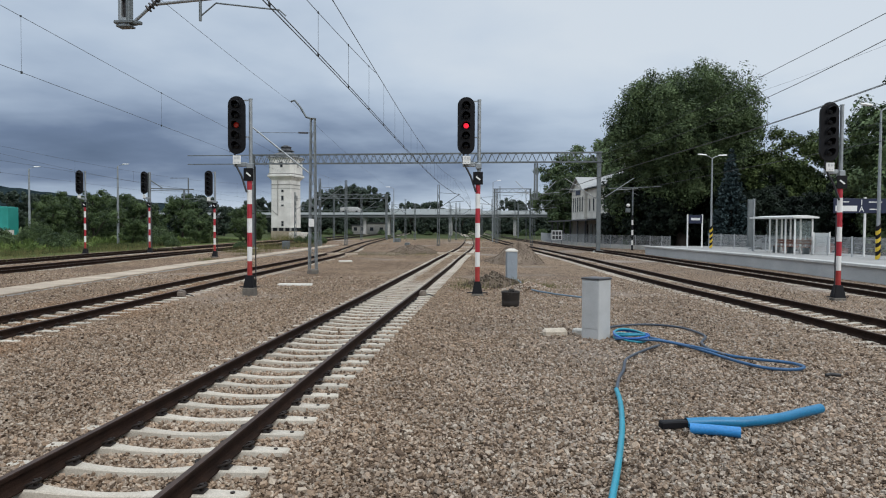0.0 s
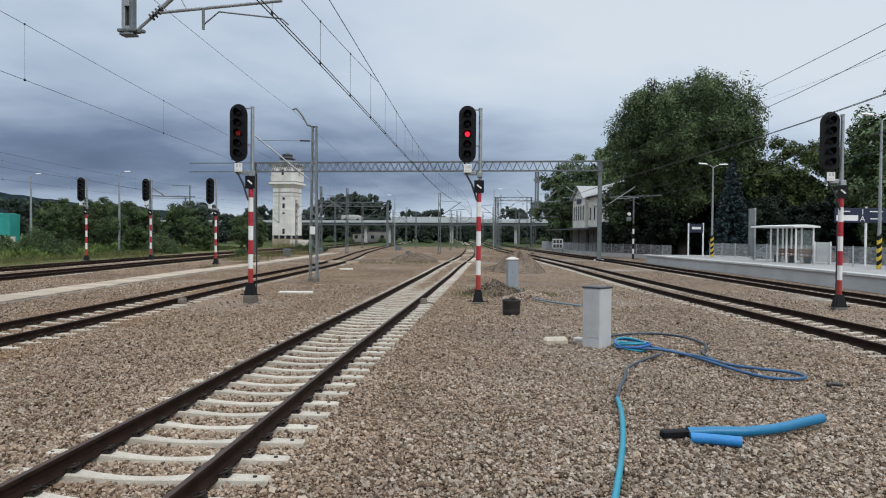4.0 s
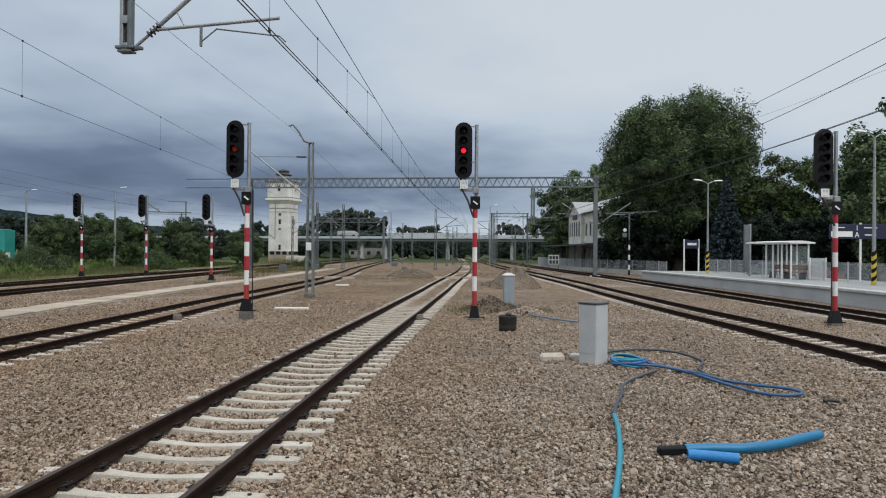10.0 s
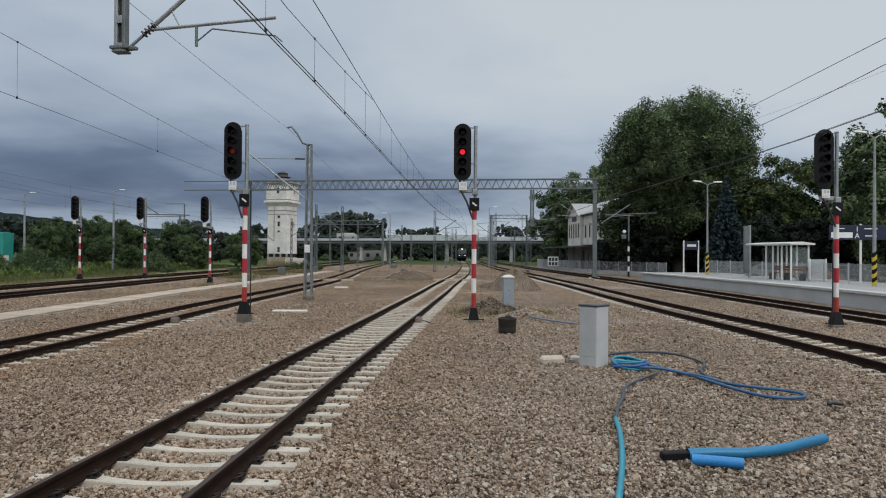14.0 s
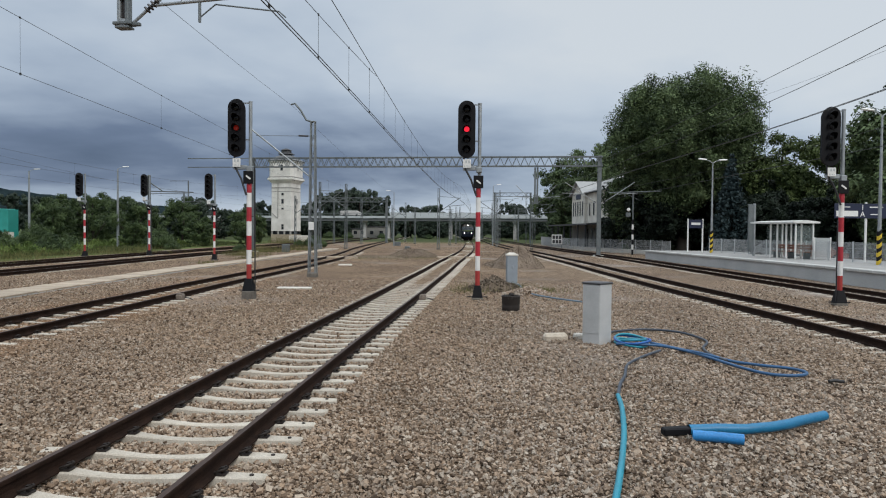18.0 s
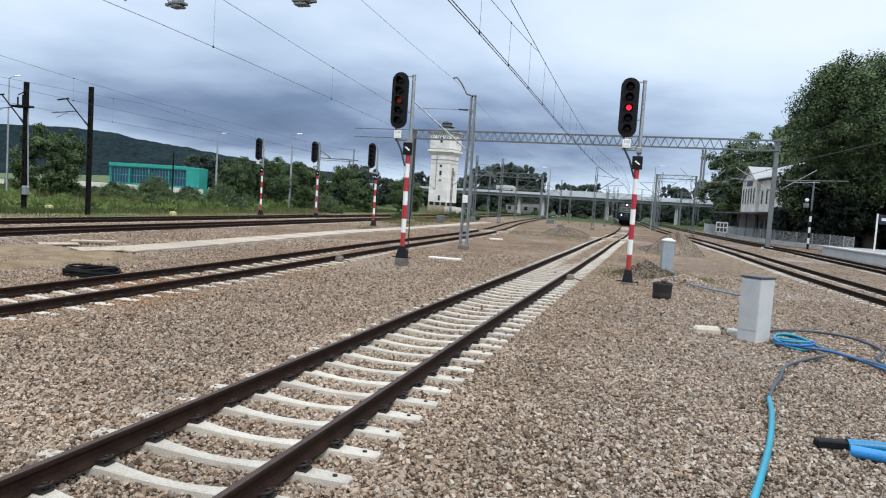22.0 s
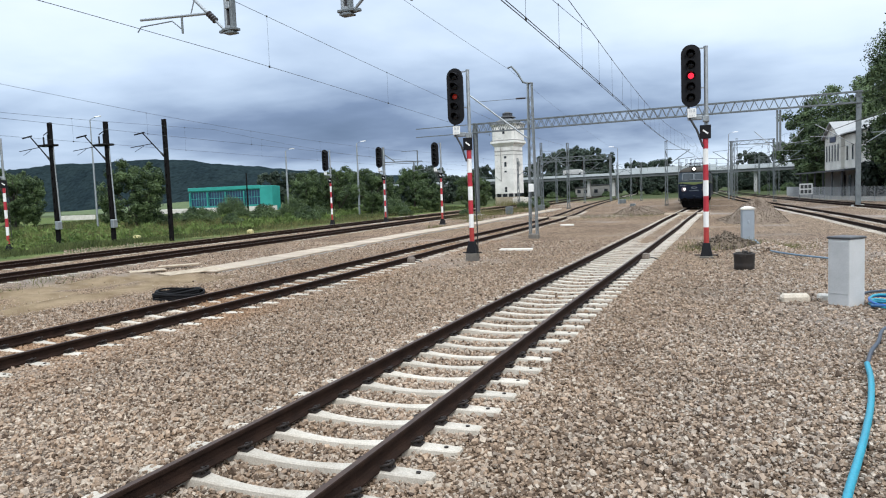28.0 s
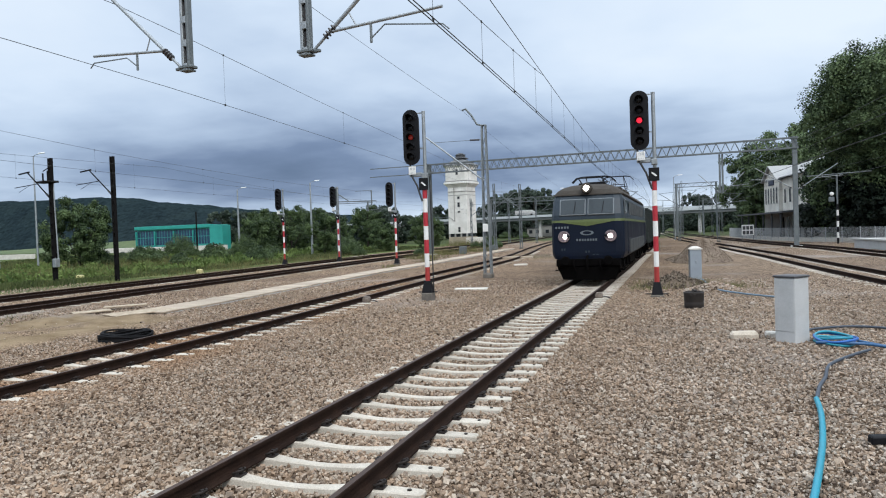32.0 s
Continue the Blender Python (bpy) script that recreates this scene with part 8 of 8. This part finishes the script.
    # sides
    for sx in (-1, 1):
        for y in (0.75, LOCO_L - 1.55):
            w = part("side_window", Shape().box(sx * 1.45 - 0.02, y, 2.72, sx * 1.45 + 0.02, y + 0.8, 3.32, 0.02), frame_m, root)
            part("window_pane", Shape().box(sx * 1.474 - 0.006, y + 0.07, 2.78, sx * 1.474 + 0.006, y + 0.73, 3.26), cab_glass, w)
        for y in (1.8, LOCO_L - 2.5):
            part("cab_door", Shape().box(sx * 1.485 - 0.012, y, 1.05, sx * 1.485 + 0.012, y + 0.7, 2.4, 0.01), navy, root)
        for i in range(9):
            y = 3.4 + i * 1.42
            part("air_grille", Shape().box(sx * 1.45 - 0.012, y, 2.72, sx * 1.45 + 0.012, y + 1.2, 3.28, 0.01), side_grey, root)
        for i in range(6):
            part("side_panel", Shape().box(sx * 1.485 - 0.008, 3.0 + i * 2.2, 1.02, sx * 1.485 + 0.008, 5.1 + i * 2.2, 1.62, 0.01), side_grey, root)
    part("underframe", Shape().box(-1.2, 0.7, 0.72, 1.2, LOCO_L - 0.7, 0.985, 0.02), under, root)
    for yb in (1.2, LOCO_L - 7.0):
        for sx in (-1, 1):
            part("bogie_frame", Shape().loft([[(sx * 1.08 - 0.08, yb + q, z0), (sx * 1.08 + 0.08, yb + q, z0), (sx * 1.08 + 0.08, yb + q, 0.86), (sx * 1.08 - 0.08, yb + q, 0.86)] for q, z0 in ((0, 0.5), (1.2, 0.38), (2.9, 0.32), (4.6, 0.38), (5.8, 0.5))]), under, root)
            for q in (0.95, 2.9, 4.85):
                part("axle_box", Shape().cyl((sx * 1.1, yb + q, 0.63), (sx * 1.28, yb + q, 0.63), 0.17, 12), under, root)
            for q in (1.9, 3.9):
                part("spring", Shape().cyl((sx * 1.12, yb + q, 0.45), (sx * 1.12, yb + q, 0.95), 0.13, 10), under, root)
        for q in (0.95, 2.9, 4.85):
            ws_ = part("wheelset", wheelset(0, 0.60), under, root, m=Matrix.Translation((0, yb + q, 0.60)))
            WHEELS.append((ws_, yb + q, 0.60))
    part("equipment_box", Shape().box(-1.15, 7.5, 0.3, 1.15, 11.6, 0.9, 0.05), under, root)
    # roof gear
    def pantograph(y, up):
        pr = part("pantograph", Shape().box(-0.55, y - 0.9, 4.05, 0.55, y - 0.8, 4.12, 0.01).box(-0.55, y + 0.8, 4.05, 0.55, y + 0.9, 4.12, 0.01).bar((-0.5, y - 0.85, 4.09), (-0.5, y + 0.85, 4.09), 0.06).bar((0.5, y - 0.85, 4.09), (0.5, y + 0.85, 4.09), 0.06), black, root, "black steel pantograph")
        for sx in (-0.45, 0.45):
            for dy in (-0.7, 0.7):
                part("roof_insulator", Shape().lathe([(0.05, 3.9), (0.09, 3.95), (0.05, 4.0), (0.06, 4.06)], 10, Matrix.Translation((sx, y + dy, 0))), insul, pr)
        zt = up
        knee = 4.15 + (zt - 4.15) * 0.52
        ky = 1.15 if zt > 5 else 1.5
        for sx in (-1, 1):
            for sy in (-1, 1):
                part("lower_arm", Shape().cyl((sx * 0.5, y + sy * 0.1, 4.13), (sx * 0.48, y + sy * ky, knee), 0.028, 6), black, pr)
                part("upper_arm", Shape().cyl((sx * 0.48, y + sy * ky, knee), (sx * 0.35, y + sy * 0.12, zt), 0.02, 6), black, pr)
        for sy in (-1, 1):
            part("cross_tube", Shape().cyl((-0.5, y + sy * ky, knee), (0.5, y + sy * ky, knee), 0.022, 6), black, pr)
            part("collector_bow", Shape().tube([(-0.95, y + sy * 0.16, zt - 0.22), (-0.75, y + sy * 0.16, zt - 0.03), (-0.5, y + sy * 0.16, zt + 0.02), (0.5, y + sy * 0.16, zt + 0.02), (0.75, y + sy * 0.16, zt - 0.03), (0.95, y + sy * 0.16, zt - 0.22)], 0.026, 6), black, pr)
    pantograph(3.0, 4.42)
    pantograph(LOCO_L - 3.2, 5.3)
    part("roof_walkway", Shape().box(-0.4, 5.5, 3.98, 0.4, LOCO_L - 5.5, 4.08, 0.01), loco_roof, root)
    part("busbar", Shape().cyl((0.2, 3.0, 4.3), (0.2, LOCO_L - 3, 4.3), 0.02, 6), galv_dark, root)
    for y in (6.5, 9.0, 11.5):
        part("roof_box", Shape().box(-0.9, y, 3.85, 0.9, y + 1.2, 4.15, 0.05), loco_roof, root)
    return root


lamp_rim = mat("lamp_rim", (0.20, 0.155, 0.165), 0.4, 0.1, 0.2, 8, 50, 0.0)
WHEELS = []
WAGON_L = 13.6


def wagon():
    root = thing("freight_wagon", "dark sooty open freight wagon behind the locomotive", "freight wagon", group="wagons of the train")
    part("floor", Shape().box(-1.35, 0.5, 1.0, 1.35, WAGON_L - 0.5, 1.2, 0.02), wagon_paint, root)
    for sx in (-1, 1):
        part("side_wall", Shape().box(sx * 1.42 - 0.04, 0.55, 1.2, sx * 1.42 + 0.04, WAGON_L - 0.55, 3.3, 0.01), wagon_paint, root)
        for i in range(9):
            y = 0.7 + i * (WAGON_L - 1.5) / 8
            part("stanchion", Shape().box(sx * 1.5 - 0.05, y - 0.06, 1.0, sx * 1.5 + 0.05, y + 0.06, 3.3, 0.01), wagon_paint, root)
        part("top_rail", Shape().box(sx * 1.45 - 0.08, 0.5, 3.304, sx * 1.45 + 0.08, WAGON_L - 0.5, 3.4, 0.01), wagon_paint, root)
    for y in (0.52, WAGON_L - 0.6):
        part("end_wall", Shape().box(-1.375, y, 1.2, 1.375, y + 0.08, 3.4, 0.01), wagon_paint, root)
    for yb in (2.1, WAGON_L - 2.1):
        part("bogie", Shape().box(-1.05, yb - 1.3, 0.35, -0.9, yb + 1.3, 0.8, 0.03).box(0.9, yb - 1.3, 0.35, 1.05, yb + 1.3, 0.8, 0.03).box(-0.9, yb - 0.3, 0.5, 0.9, yb + 0.3, 0.98, 0.03), under, root)
        for q in (-0.9, 0.9):
            WHEELS.append((part("wheelset", wheelset(0, 0.46), under, root, m=Matrix.Translation((0, yb + q, 0.46))), yb + q, 0.46))
    for y in (0.5, WAGON_L - 0.5):
        for sx in (-0.88, 0.88):
            d = -1 if y < 1 else 1
            part("buffer", Shape().cyl((sx, y, 1.06), (sx, y + d * 0.45, 1.06), 0.1, 10).cyl((sx, y + d * 0.45, 1.06), (sx, y + d * 0.5, 1.06), 0.22, 14), under, root)
    return root


loco = locomotive()
first_wagon = wagon()
train = [loco, first_wagon] + [copy_thing(first_wagon, Matrix.Identity(4)) for _ in range(5)]

build_ballast()


# ---- what moves --------------------------------------------------------------
FRONT = [(0.0, 363.5), (24.0, 114.0), (27.0, 82.0), (28.5, 66.0), (30.0, 49.8), (31.0, 39.0), (32.0, 28.1)]


def front_y(t):
    return float(np.interp(t, [q[0] for q in FRONT], [q[1] for q in FRONT]))


def on_track(y):
    p = MAIN.place(y, 0, RAIL_TOP)
    return p


def motions():
    times = [i * 0.5 for i in range(65)]
    gap = 0.0
    # wheels roll on their axles as the train runs in
    roll_t = [i * 0.064 for i in range(501)]
    for ws_, y, r in WHEELS:
        walk(ws_, [(t, pose(0, y, r, math.degrees((front_y(t) - front_y(0.0)) / r), 0, 0)) for t in roll_t])
    for k, ob in enumerate(train):
        length = LOCO_L if k == 0 else WAGON_L
        rows = []
        for t in times:
            y = front_y(t) + gap * 0.995
            a, b = on_track(y), on_track(y + length * 0.995)
            turn = math.degrees(math.atan2(-(b.x - a.x), b.y - a.y))
            rows.append((t, pose(a.x, a.y, a.z, 0, 0, turn)))
        walk(ob, rows)
        gap += length + 1.0


motions()
